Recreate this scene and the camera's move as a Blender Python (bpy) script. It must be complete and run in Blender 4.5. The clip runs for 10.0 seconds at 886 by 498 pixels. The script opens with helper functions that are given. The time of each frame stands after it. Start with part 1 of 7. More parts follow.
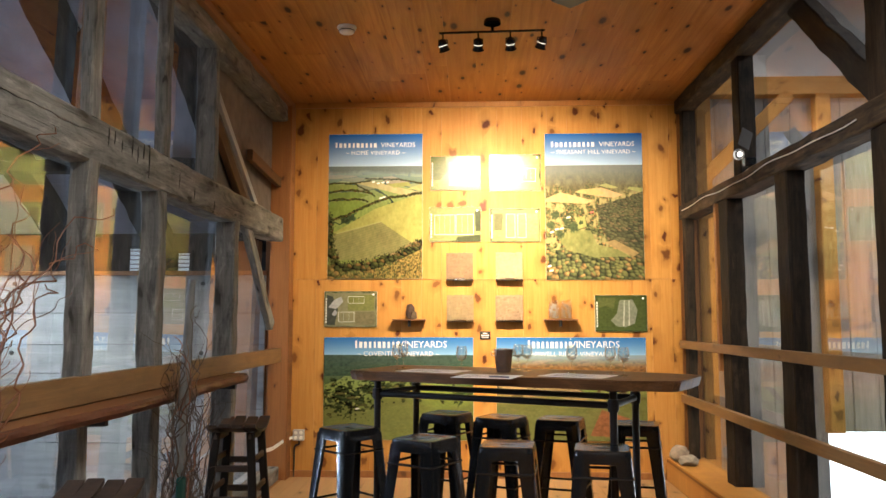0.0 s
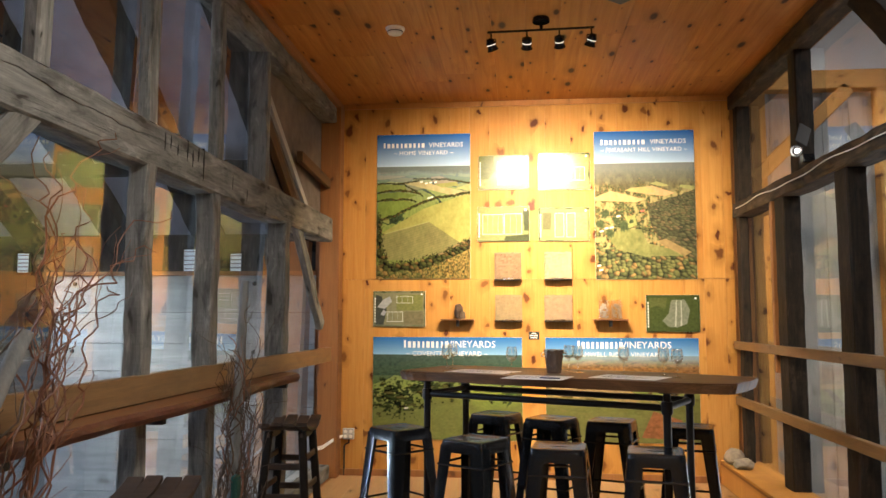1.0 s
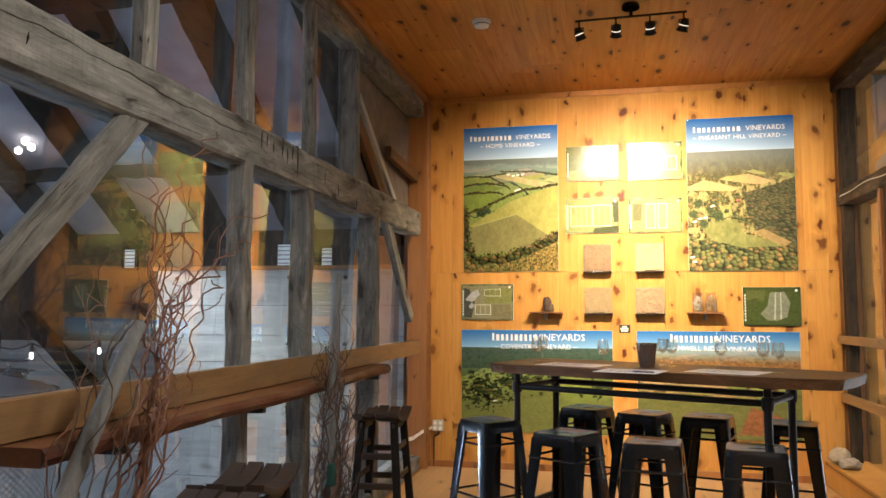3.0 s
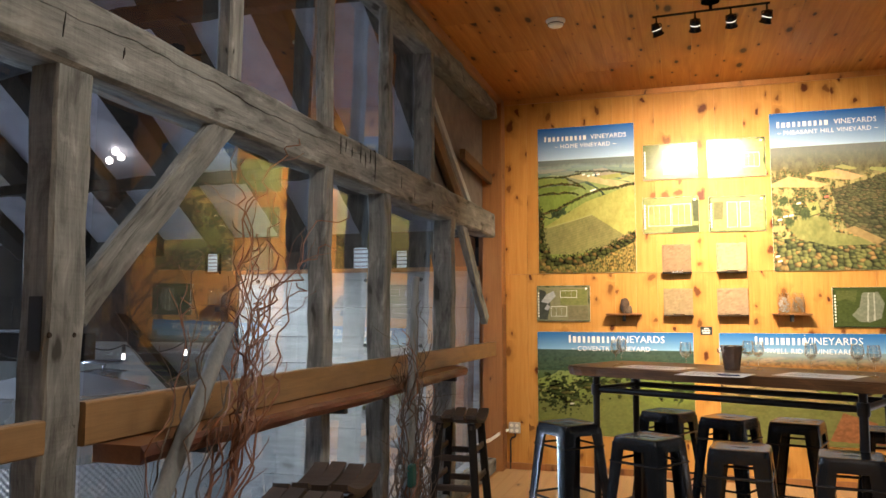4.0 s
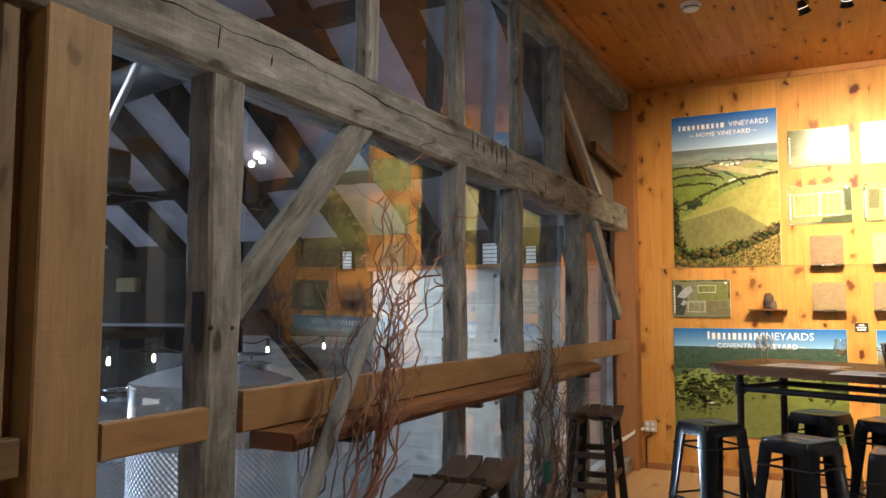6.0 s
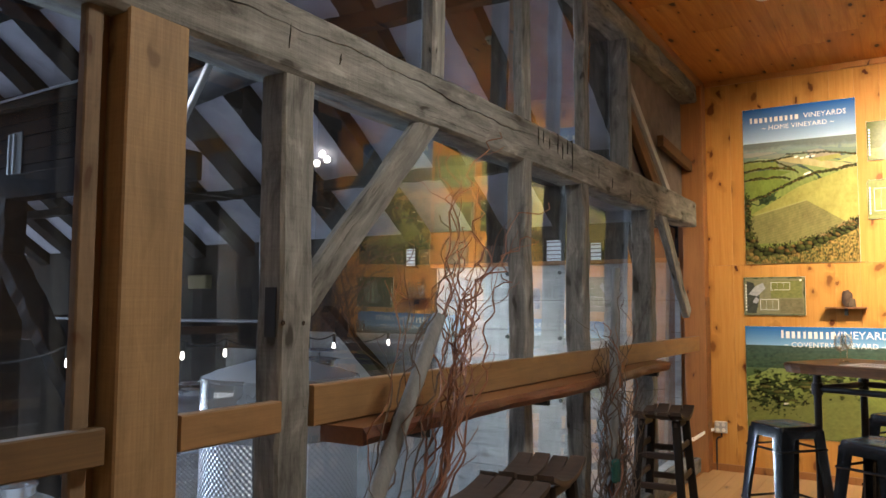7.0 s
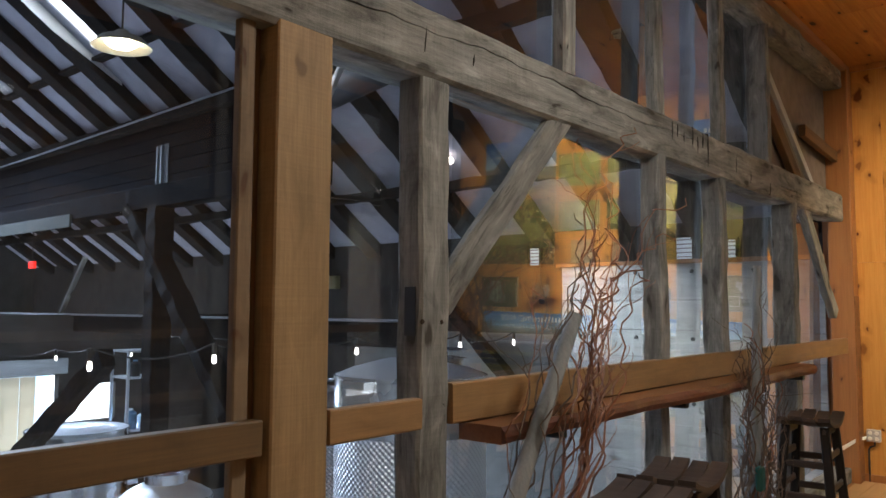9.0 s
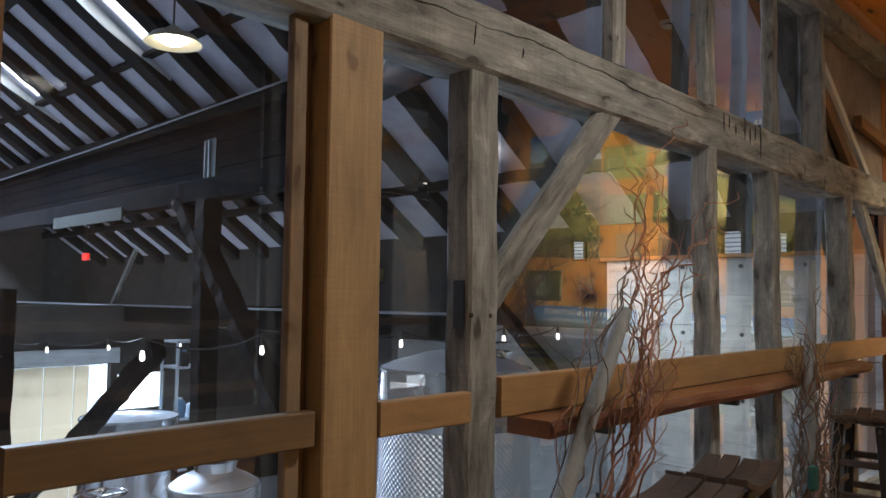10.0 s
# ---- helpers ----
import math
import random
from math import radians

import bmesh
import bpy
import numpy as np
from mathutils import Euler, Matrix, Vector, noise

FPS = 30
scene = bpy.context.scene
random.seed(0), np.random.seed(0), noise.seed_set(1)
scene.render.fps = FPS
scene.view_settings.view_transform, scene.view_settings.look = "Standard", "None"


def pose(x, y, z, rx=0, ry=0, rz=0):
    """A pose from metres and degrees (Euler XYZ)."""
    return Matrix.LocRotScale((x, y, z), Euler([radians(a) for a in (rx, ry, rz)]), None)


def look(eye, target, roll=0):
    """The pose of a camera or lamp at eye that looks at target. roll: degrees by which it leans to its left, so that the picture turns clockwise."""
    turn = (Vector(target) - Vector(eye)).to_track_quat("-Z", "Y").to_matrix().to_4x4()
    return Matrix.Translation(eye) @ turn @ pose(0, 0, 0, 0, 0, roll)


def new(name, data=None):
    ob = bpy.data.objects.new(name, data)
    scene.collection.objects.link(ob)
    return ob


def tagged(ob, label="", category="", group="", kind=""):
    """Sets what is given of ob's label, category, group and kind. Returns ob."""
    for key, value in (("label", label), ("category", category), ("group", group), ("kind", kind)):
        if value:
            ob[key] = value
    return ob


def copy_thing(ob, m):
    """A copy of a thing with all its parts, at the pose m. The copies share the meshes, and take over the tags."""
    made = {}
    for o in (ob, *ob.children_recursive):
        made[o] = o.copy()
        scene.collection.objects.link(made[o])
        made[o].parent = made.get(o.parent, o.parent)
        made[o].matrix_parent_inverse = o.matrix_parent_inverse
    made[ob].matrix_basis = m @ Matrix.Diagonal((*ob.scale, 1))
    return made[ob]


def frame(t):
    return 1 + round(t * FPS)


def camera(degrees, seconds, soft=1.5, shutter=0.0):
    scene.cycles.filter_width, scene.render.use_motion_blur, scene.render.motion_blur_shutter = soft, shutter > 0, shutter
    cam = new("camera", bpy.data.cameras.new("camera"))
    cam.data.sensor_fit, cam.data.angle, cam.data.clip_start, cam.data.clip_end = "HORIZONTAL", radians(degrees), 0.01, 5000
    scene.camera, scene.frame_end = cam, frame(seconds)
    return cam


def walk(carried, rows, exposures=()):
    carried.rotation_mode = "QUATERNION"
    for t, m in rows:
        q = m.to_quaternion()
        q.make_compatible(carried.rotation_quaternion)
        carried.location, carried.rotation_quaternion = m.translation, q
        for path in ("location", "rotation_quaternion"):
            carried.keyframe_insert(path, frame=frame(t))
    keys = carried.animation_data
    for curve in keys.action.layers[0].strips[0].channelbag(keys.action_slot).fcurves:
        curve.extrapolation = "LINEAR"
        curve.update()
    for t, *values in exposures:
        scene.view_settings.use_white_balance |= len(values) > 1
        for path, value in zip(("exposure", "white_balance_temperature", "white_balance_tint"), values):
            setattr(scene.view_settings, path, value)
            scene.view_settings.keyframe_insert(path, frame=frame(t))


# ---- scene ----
cam = camera(60.0, 10.0)
PATH = [
    (0.0, pose(0.098, 0.034, 1.449, 95.32, 0.00, 2.24)),
    (0.5, pose(0.078, 0.042, 1.465, 94.94, -0.05, 3.85)),
    (1.0, pose(0.075, 0.040, 1.460, 95.22, -0.10, 5.66)),
    (1.5, pose(0.066, 0.041, 1.457, 95.18, -0.11, 6.93)),
    (2.0, pose(0.065, 0.035, 1.453, 94.96, -0.12, 8.10)),
    (2.5, pose(0.063, 0.033, 1.454, 94.81, -0.20, 9.65)),
    (4.0, pose(0.021, 0.021, 1.457, 94.84, -0.02, 17.36)),
    (4.5, pose(0.016, 0.016, 1.452, 95.05, -0.16, 19.50)),
    (5.0, pose(0.002, 0.015, 1.453, 95.17, -0.09, 21.99)),
    (5.5, pose(-0.007, 0.009, 1.454, 94.80, 0.04, 24.38)),
    (7.0, pose(-0.035, -0.001, 1.448, 94.33, -0.24, 31.33)),
    (7.5, pose(-0.049, -0.005, 1.447, 94.28, 0.08, 33.58)),
    (8.0, pose(-0.064, -0.011, 1.445, 94.28, 0.33, 36.11)),
    (8.5, pose(-0.071, -0.025, 1.445, 94.09, 0.14, 38.46)),
    (9.0, pose(-0.078, -0.033, 1.445, 94.29, -0.26, 40.25)),
    (9.5, pose(-0.083, -0.046, 1.452, 93.93, -0.78, 41.83)),
    (10.0, pose(-0.096, -0.048, 1.446, 93.76, -0.65, 43.33)),
]
walk(cam, PATH)

# ---------------------------------------------------------------- world and light
world = bpy.data.worlds.new("sky")
scene.world = world
world.use_nodes = True
_n = world.node_tree.nodes
_sky = _n.new("ShaderNodeTexSky")
_sky.sky_type, _sky.sun_disc = "NISHITA", False
_sky.sun_elevation, _sky.sun_rotation = radians(38), radians(250)
_n["Background"].inputs["Strength"].default_value = 0.15
world.node_tree.links.new(_sky.outputs[0], _n["Background"].inputs["Color"])
scene.view_settings.exposure = 0.0


def lamp(name, kind, m, energy, color, **more):
    data = bpy.data.lights.new(name, kind)
    data.energy, data.color = energy, color
    if kind == "SPOT":
        data.spot_size, data.spot_blend, data.shadow_soft_size = more["size"], more["blend"], 0.03
    elif kind == "AREA":
        data.shape, data.size, data.size_y = "RECTANGLE", more["size"], more["size_y"]
        data.spread = radians(more.get("spread", 180))
    elif kind == "SUN":
        data.angle = more["size"]
    else:
        data.shadow_soft_size = more["size"]
    ob = new(name, data)
    ob.matrix_world = m
    return ob


WARM = (1.0, 0.80, 0.54)
lamp("sun", "SUN", look((0, 0, 20), (14, 5, 8)), 2.5, (1.0, 0.95, 0.88), size=radians(0.5))
# the four heads of the track, aimed at the display wall
HEADS = [(-0.106, 5.235), (0.141, 5.225), (0.363, 5.215), (0.580, 5.205)]
AIMS = [(1.15, 7.29, 1.5), (0.05, 7.29, 2.25), (0.60, 7.29, 2.35), (-0.55, 7.29, 1.6)]
POWER = [1.60, 0.50, 0.62, 1.30]
SPOT_W = 340
for (hx, hy), aim, share in zip(HEADS, AIMS, POWER):
    lamp("track_bulb_light", "SPOT", look((hx, hy + 0.07, 3.30), aim), SPOT_W * share, WARM, size=radians(90), blend=1.0)
# unseen fill lamps added under the ceiling to light frame and stools
for lx, ly, w in ((0.2, 2.4, 66), (0.2, -1.6, 8)):
    lamp("room_fill_light", "AREA", look((lx, ly, 3.40), (lx, ly, 0)), w, (1.0, 0.95, 0.88), size=0.5, size_y=0.5)
# daylight through the skylights and doors of the barn
DAY = (0.60, 0.76, 1.0)
lamp("barn_window_daylight", "AREA", look((-11.70, 5.5, -0.03), (-9.0, 4.7, -1.2)), 420, DAY, size=0.74, size_y=0.5, spread=115)
for sx, watts in ((-18.4, 2700), (-14.26, 2000), (-10.1, 260)):
    lamp("skylight_daylight", "AREA", look((sx, 3.1, 5.85), (sx, 1.7, 3.84)), watts, DAY, size=0.6, size_y=2.4)
# free-hanging fill lamp added to brighten the white partition
lamp("partition_fill_light", "AREA", look((-6.5, 3.0, 4.3), (-3.85, 7.3, 1.12)), 17, (0.86, 0.94, 1.0), size=0.9, size_y=0.9, spread=24)
lamp("pendant_bulb_light", "SPOT", look((-4.30, 2.07, 2.90), (-4.30, 2.08, 0)), 130, (1.0, 0.96, 0.88), size=radians(108), blend=0.5)
lamp("side_room_daylight", "AREA", look((4.1, 7.3, -0.6), (3.6, 4.5, -0.2)), 28, (0.95, 0.97, 1.0), size=1.2, size_y=1.8)

# fill light added above the side room, no lamp known there
lamp("side_room_fill_light", "AREA", look((4.4, 4.6, 4.45), (4.4, 4.6, 0)), 85, (0.95, 0.97, 1.0), size=1.2, size_y=1.2)

# ---------------------------------------------------------------- material helpers


class Mat:
    """A small wrapper to write node materials in few lines."""

    def __init__(self, name, rough=0.6, metal=0.0):
        self.m = bpy.data.materials.new(name)
        self.m.use_nodes = True
        self.t = self.m.node_tree
        self.b = self.t.nodes["Principled BSDF"]
        self.b.inputs["Roughness"].default_value = rough
        self.b.inputs["Metallic"].default_value = metal
        self._co = None

    def node(self, kind, **props):
        n = self.t.nodes.new(kind)
        for k, v in props.items():
            if k in n.inputs:
                n.inputs[k].default_value = v
        return n

    def link(self, a, b):
        self.t.links.new(a, b)
        return b

    def coords(self, scale, shift=True):
        """Object coordinates, scaled per axis, moved by a random step for each object."""
        co = self.node("ShaderNodeTexCoord").outputs["Object"]
        mp = self.node("ShaderNodeMapping")
        mp.inputs["Scale"].default_value = scale
        if shift:
            info = self.node("ShaderNodeObjectInfo").outputs["Random"]
            mul = self.node("ShaderNodeVectorMath")
            mul.operation = "SCALE"
            mul.inputs[0].default_value = (37.0, 53.0, 71.0)
            self.link(info, mul.inputs["Scale"])
            add = self.node("ShaderNodeVectorMath")
            self.link(co, add.inputs[0])
            self.link(mul.outputs[0], add.inputs[1])
            co = add.outputs[0]
        self.link(co, mp.inputs["Vector"])
        return mp.outputs[0]

    def noise(self, co, scale=1.0, detail=4.0, rough=0.55, dist=0.0):
        n = self.node("ShaderNodeTexNoise", Scale=scale, Detail=detail, Roughness=rough, Distortion=dist)
        self.link(co, n.inputs["Vector"])
        return n.outputs[0]

    def ramp(self, fac, stops, smooth=False):
        r = self.node("ShaderNodeValToRGB")
        e = r.color_ramp.elements
        while len(e) < len(stops):
            e.new(0.5)
        for el, (p, c) in zip(e, stops):
            el.position = p
            el.color = (*c, 1.0) if len(c) == 3 else c
        if smooth:
            r.color_ramp.interpolation = "EASE"
        self.link(fac, r.inputs[0])
        return r.outputs[0]

    def grey(self, fac, lo, hi, a=0.0, b=1.0):
        n = self.node("ShaderNodeMapRange")
        for k, v in (("From Min", lo), ("From Max", hi), ("To Min", a), ("To Max", b)):
            n.inputs[k].default_value = v
        self.link(fac, n.inputs["Value"])
        return n.outputs[0]

    def math(self, op, a, b=None):
        n = self.node("ShaderNodeMath")
        n.operation = op
        for i, v in enumerate((a, b)):
            if v is None:
                continue
            if isinstance(v, (int, float)):
                n.inputs[i].default_value = v
            else:
                self.link(v, n.inputs[i])
        return n.outputs[0]

    def mix(self, fac, a, b, kind="MIX"):
        n = self.node("ShaderNodeMix")
        n.data_type, n.blend_type = "RGBA", kind
        for sock, v in ((n.inputs[0], fac), (n.inputs[6], a), (n.inputs[7], b)):
            if isinstance(v, (int, float)):
                sock.default_value = v
            elif isinstance(v, tuple):
                sock.default_value = (*v, 1.0)
            else:
                self.link(v, sock)
        return n.outputs[2]

    def base(self, c):
        if isinstance(c, tuple):
            self.b.inputs["Base Color"].default_value = (*c, 1.0)
        else:
            self.link(c, self.b.inputs["Base Color"])
        return self

    def rough(self, r):
        self.link(r, self.b.inputs["Roughness"])
        return self

    def bump(self, h, strength=0.3, dist=0.01):
        n = self.node("ShaderNodeBump", Strength=strength, Distance=dist)
        self.link(h, n.inputs["Height"])
        self.link(n.outputs[0], self.b.inputs["Normal"])
        return self


def plain(name, color, rough=0.5, metal=0.0, grain=0.12, scale=30.0, relief=0.08):
    """A surface of one colour with faint mottling and fine relief."""
    m = Mat(name, rough, metal)
    co = m.coords((1, 1, 1))
    n1, n2 = m.noise(co, scale, 5), m.noise(co, scale * 0.12, 3)
    f = m.math("ADD", m.math("MULTIPLY", n1, 0.5), m.math("MULTIPLY", n2, 0.5))
    m.base(m.mix(m.grey(f, 0.3, 0.7), tuple(c * (1 - grain) for c in color), tuple(min(1, c * (1 + grain)) for c in color)))
    m.rough(m.grey(n2, 0.3, 0.7, max(0.04, rough - 0.08), min(1, rough + 0.08)))
    m.bump(n1, relief, 0.003)
    return m.m


def wood(name, dark, light, rough=0.55, knots=True, knot=(0.09, 0.03, 0.01), grain=(38, 38, 1.3), checks=0.0, stain=None, bump=0.25, boards=0.25, knotscale=(5.0, 5.0, 2.6), saw=0.0, sheen=0.5, share=0.40, knotsize=(0.03, 0.14), patina=0.0):
    """Wood whose grain runs along the object's z axis, with knots and drying cracks."""
    m = Mat(name, rough)
    co = m.coords(grain)
    big = m.noise(m.coords((1.6, 1.6, 0.5)), 1.0, 3)
    m.b.inputs["Specular IOR Level"].default_value = sheen
    rings = m.noise(co, 1.0, 7, 0.7, 0.25)
    fine = m.noise(m.coords((160, 160, 5)), 1.0, 3, 0.6)
    f = m.math("ADD", m.math("MULTIPLY", rings, 0.65), m.math("MULTIPLY", fine, 0.35))
    mid = m.noise(m.coords((9, 9, 1.0)), 1.0, 4, 0.6)
    f = m.math("ADD", m.math("MULTIPLY", f, 0.68), m.math("MULTIPLY", mid, 0.32))
    if saw:
        marks = m.noise(m.coords((3, 3, 140)), 1.0, 2, 0.6)
        f = m.math("ADD", f, m.math("MULTIPLY", m.math("SUBTRACT", marks, 0.5), saw))
    c = m.ramp(f, [(0.36, dark), (0.64, light)])
    rnd = m.node("ShaderNodeObjectInfo").outputs["Random"]
    c = m.mix(m.math("MULTIPLY", m.grey(rnd, 0, 1, 0, 1), boards), c, tuple(x * 0.62 for x in dark), "MIX")
    c = m.mix(m.grey(big, 0.42, 0.75, 0, 0.45), c, stain or tuple(x * 0.75 for x in dark))
    h = f
    if patina:
        blot = m.noise(m.coords((14, 14, 4.0)), 1.0, 6, 0.65, 0.5)
        c = m.mix(m.grey(blot, 0.50, 0.68, 0, patina), c, tuple(x * 0.42 for x in dark))
        c = m.mix(m.grey(blot, 0.44, 0.30, 0, patina), c, tuple(min(1, x * 1.15) for x in light))
    if knots:
        v = m.node("ShaderNodeTexVoronoi", Scale=1.0, Randomness=1.0)
        v.voronoi_dimensions = "2D"
        cut = m.node("ShaderNodeSeparateXYZ")
        m.link(m.coords(knotscale), cut.inputs[0])
        flat = m.node("ShaderNodeCombineXYZ")
        m.link(m.math("ADD", cut.outputs[0], cut.outputs[1]), flat.inputs[0])
        m.link(cut.outputs[2], flat.inputs[1])
        warp = flat.outputs[0]
        wob = m.node("ShaderNodeTexNoise", Scale=2.2, Detail=2.0)
        m.link(warp, wob.inputs["Vector"])
        add = m.node("ShaderNodeVectorMath")
        sub = m.node("ShaderNodeVectorMath")
        sub.operation = "MULTIPLY_ADD"
        m.link(wob.outputs["Color"], sub.inputs[0])
        sub.inputs[1].default_value, sub.inputs[2].default_value = (0.5, 0.5, 0.5), (-0.25, -0.25, -0.25)
        m.link(warp, add.inputs[0])
        m.link(sub.outputs[0], add.inputs[1])
        m.link(add.outputs[0], v.inputs["Vector"])
        sep = m.node("ShaderNodeSeparateColor")
        m.link(v.outputs["Color"], sep.inputs[0])
        chosen = m.grey(sep.outputs[0], 1 - share, 1.02 - share)
        size = m.grey(m.math("POWER", sep.outputs[1], 1.6), 0, 1, *knotsize)
        near = m.math("DIVIDE", v.outputs["Distance"], size)
        core = m.math("MULTIPLY", m.grey(near, 1.0, 0.55), chosen)
        halo = m.math("MULTIPLY", m.grey(near, 2.8, 0.9), m.math("MULTIPLY", chosen, 0.5))
        c = m.mix(halo, c, tuple(x * 0.55 for x in dark))
        tone = m.mix(m.grey(sep.outputs[2], 0.2, 0.8), knot, tuple(x * 0.45 + y * 0.3 for x, y in zip(knot, dark)))
        c = m.mix(core, c, tone)
    if checks:
        ck = m.noise(m.coords((30, 30, 0.45)), 1.0, 3, 0.6, 0.15)
        line = m.grey(m.math("ABSOLUTE", m.math("SUBTRACT", ck, 0.5)), 0.0, 0.007, 1, 0)
        few = m.grey(m.noise(m.coords((5, 5, 1.1)), 1.0, 3), 0.54, 0.66)
        line = m.math("MULTIPLY", m.math("MULTIPLY", line, few), checks)
        c = m.mix(line, c, (0.02, 0.018, 0.016))
        h = m.math("SUBTRACT", h, m.math("MULTIPLY", line, 1.2))
    m.base(c)
    m.rough(m.grey(f, 0.2, 0.8, rough - 0.1, rough + 0.12))
    m.bump(h, bump, 0.006)
    return m.m


PINE = wood("knotty_pine", (0.49, 0.218, 0.049), (0.67, 0.362, 0.102), 0.48, sheen=0.22, bump=0.12, knot=(0.10, 0.024, 0.007), knotscale=(5.2, 0.0, 3.8), share=0.70, knotsize=(0.06, 0.235), boards=0.18)
PINE_CEIL = wood("pine_ceiling", (0.46, 0.19, 0.045), (0.60, 0.28, 0.08), 0.45, bump=0.12)
AGED_BROWN = wood("aged_brown_timber", (0.10, 0.05, 0.02), (0.20, 0.105, 0.045), 0.7, bump=0.3, sheen=0.25)
PINE_BROWN = wood("brown_pine", (0.26, 0.10, 0.03), (0.42, 0.19, 0.06), 0.5)
GREY_WOOD = wood("weathered_timber", (0.118, 0.116, 0.105), (0.318, 0.313, 0.283), 0.85, knots=True, knot=(0.05, 0.045, 0.036), checks=0.95, stain=(0.115, 0.113, 0.10), bump=1.0, saw=0.11, sheen=0.2, boards=0.18, knotscale=(7, 7, 2.5), share=0.36, patina=0.8)
DARK_WOOD = wood("dark_timber", (0.008, 0.006, 0.004), (0.060, 0.040, 0.024), 0.75, knots=True, knot=(0.008, 0.006, 0.004), checks=0.8, bump=0.7, sheen=0.25, saw=0.12, patina=0.75, share=0.2)
WORN_BEAM = wood("worn_dark_beam", (0.018, 0.012, 0.008), (0.125, 0.085, 0.048), 0.75, knots=True, knot=(0.010, 0.008, 0.006), checks=0.9, bump=0.8, sheen=0.25, saw=0.12, patina=0.9, share=0.25)
# near-black colour paints in the shade on loft front and tie beam
SHADED_WOOD = wood("shaded_barn_board", (0.006, 0.006, 0.008), (0.017, 0.015, 0.017), 0.9, knots=False, bump=0.4, sheen=0.05)
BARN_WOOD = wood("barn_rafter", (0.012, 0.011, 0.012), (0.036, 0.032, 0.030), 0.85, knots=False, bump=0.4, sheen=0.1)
POST_WOOD = wood("reddish_post", (0.235, 0.146, 0.066), (0.41, 0.268, 0.130), 0.6, knots=True, stain=(0.13, 0.095, 0.055), bump=0.35, saw=0.17, sheen=0.35, patina=0.32, knot=(0.09, 0.045, 0.02), share=0.22)
# dimmed post wood: the narrow post's shade is put into its colour
SHADED_POST = wood("shaded_brown_post", (0.15, 0.105, 0.062), (0.28, 0.19, 0.11), 0.65, knots=True, bump=0.3, saw=0.12, sheen=0.25, patina=0.3)
RAIL_WOOD = wood("rail_board", (0.19, 0.102, 0.040), (0.34, 0.196, 0.080), 0.5, knots=True, bump=0.25, saw=0.08, patina=0.32)
# darker copy of the rail wood, painting in the weaker light on the left lengths
SHADED_RAIL = wood("shaded_rail_board", (0.078, 0.044, 0.017), (0.152, 0.089, 0.034), 0.55, knots=True, bump=0.2, saw=0.08, patina=0.3)
SHELF_WOOD = wood("shelf_slab", (0.15, 0.058, 0.022), (0.28, 0.125, 0.05), 0.45, knots=False, bump=0.2)
TABLE_WOOD = wood("table_slab", (0.060, 0.026, 0.010), (0.25, 0.122, 0.048), 0.50, knots=False, patina=0.4, bump=0.15)
STAVE_WOOD = wood("barrel_stave", (0.026, 0.017, 0.012), (0.085, 0.050, 0.030), 0.55, knots=False, bump=0.35)
STOOL_LEG = wood("black_stave", (0.008, 0.006, 0.005), (0.026, 0.018, 0.013), 0.6, knots=False, bump=0.25, sheen=0.25)
FLOOR_WOOD = wood("floor_plank", (0.46, 0.27, 0.12), (0.62, 0.40, 0.20), 0.4, knots=True, bump=0.1)
WHITE_WOOD = wood("white_board", (0.32, 0.33, 0.325), (0.56, 0.565, 0.555), 0.7, patina=0.25, share=0.3, knots=True, knot=(0.30, 0.28, 0.26), bump=0.15)
GREY_PANEL = plain("grey_roof_board", (0.40, 0.39, 0.45), 0.9, grain=0.3, scale=5)
WHITE_PANEL = plain("white_wall_panel", (0.66, 0.68, 0.68), 0.5, grain=0.10, scale=7)
BLACK_METAL = Mat("black_steel", 0.20).base((0.009, 0.011, 0.014)).m
PIPE_METAL = plain("black_pipe", (0.03, 0.03, 0.033), 0.4, 0.7)
STEEL = plain("stainless_steel", (0.62, 0.64, 0.66), 0.22, 1.0, grain=0.05)
CONCRETE = plain("grey_concrete", (0.42, 0.41, 0.40), 0.85, grain=0.25, scale=8)
WHITE_PLASTIC = plain("white_plastic", (0.78, 0.76, 0.70), 0.4)
BLACK_PAINT = plain("black_paint", (0.02, 0.02, 0.02), 0.5)
PAPER = plain("white_paper", (0.80, 0.79, 0.76), 0.7, grain=0.03)
SHADE = plain("painted_shade", (0.55, 0.50, 0.40), 0.4)


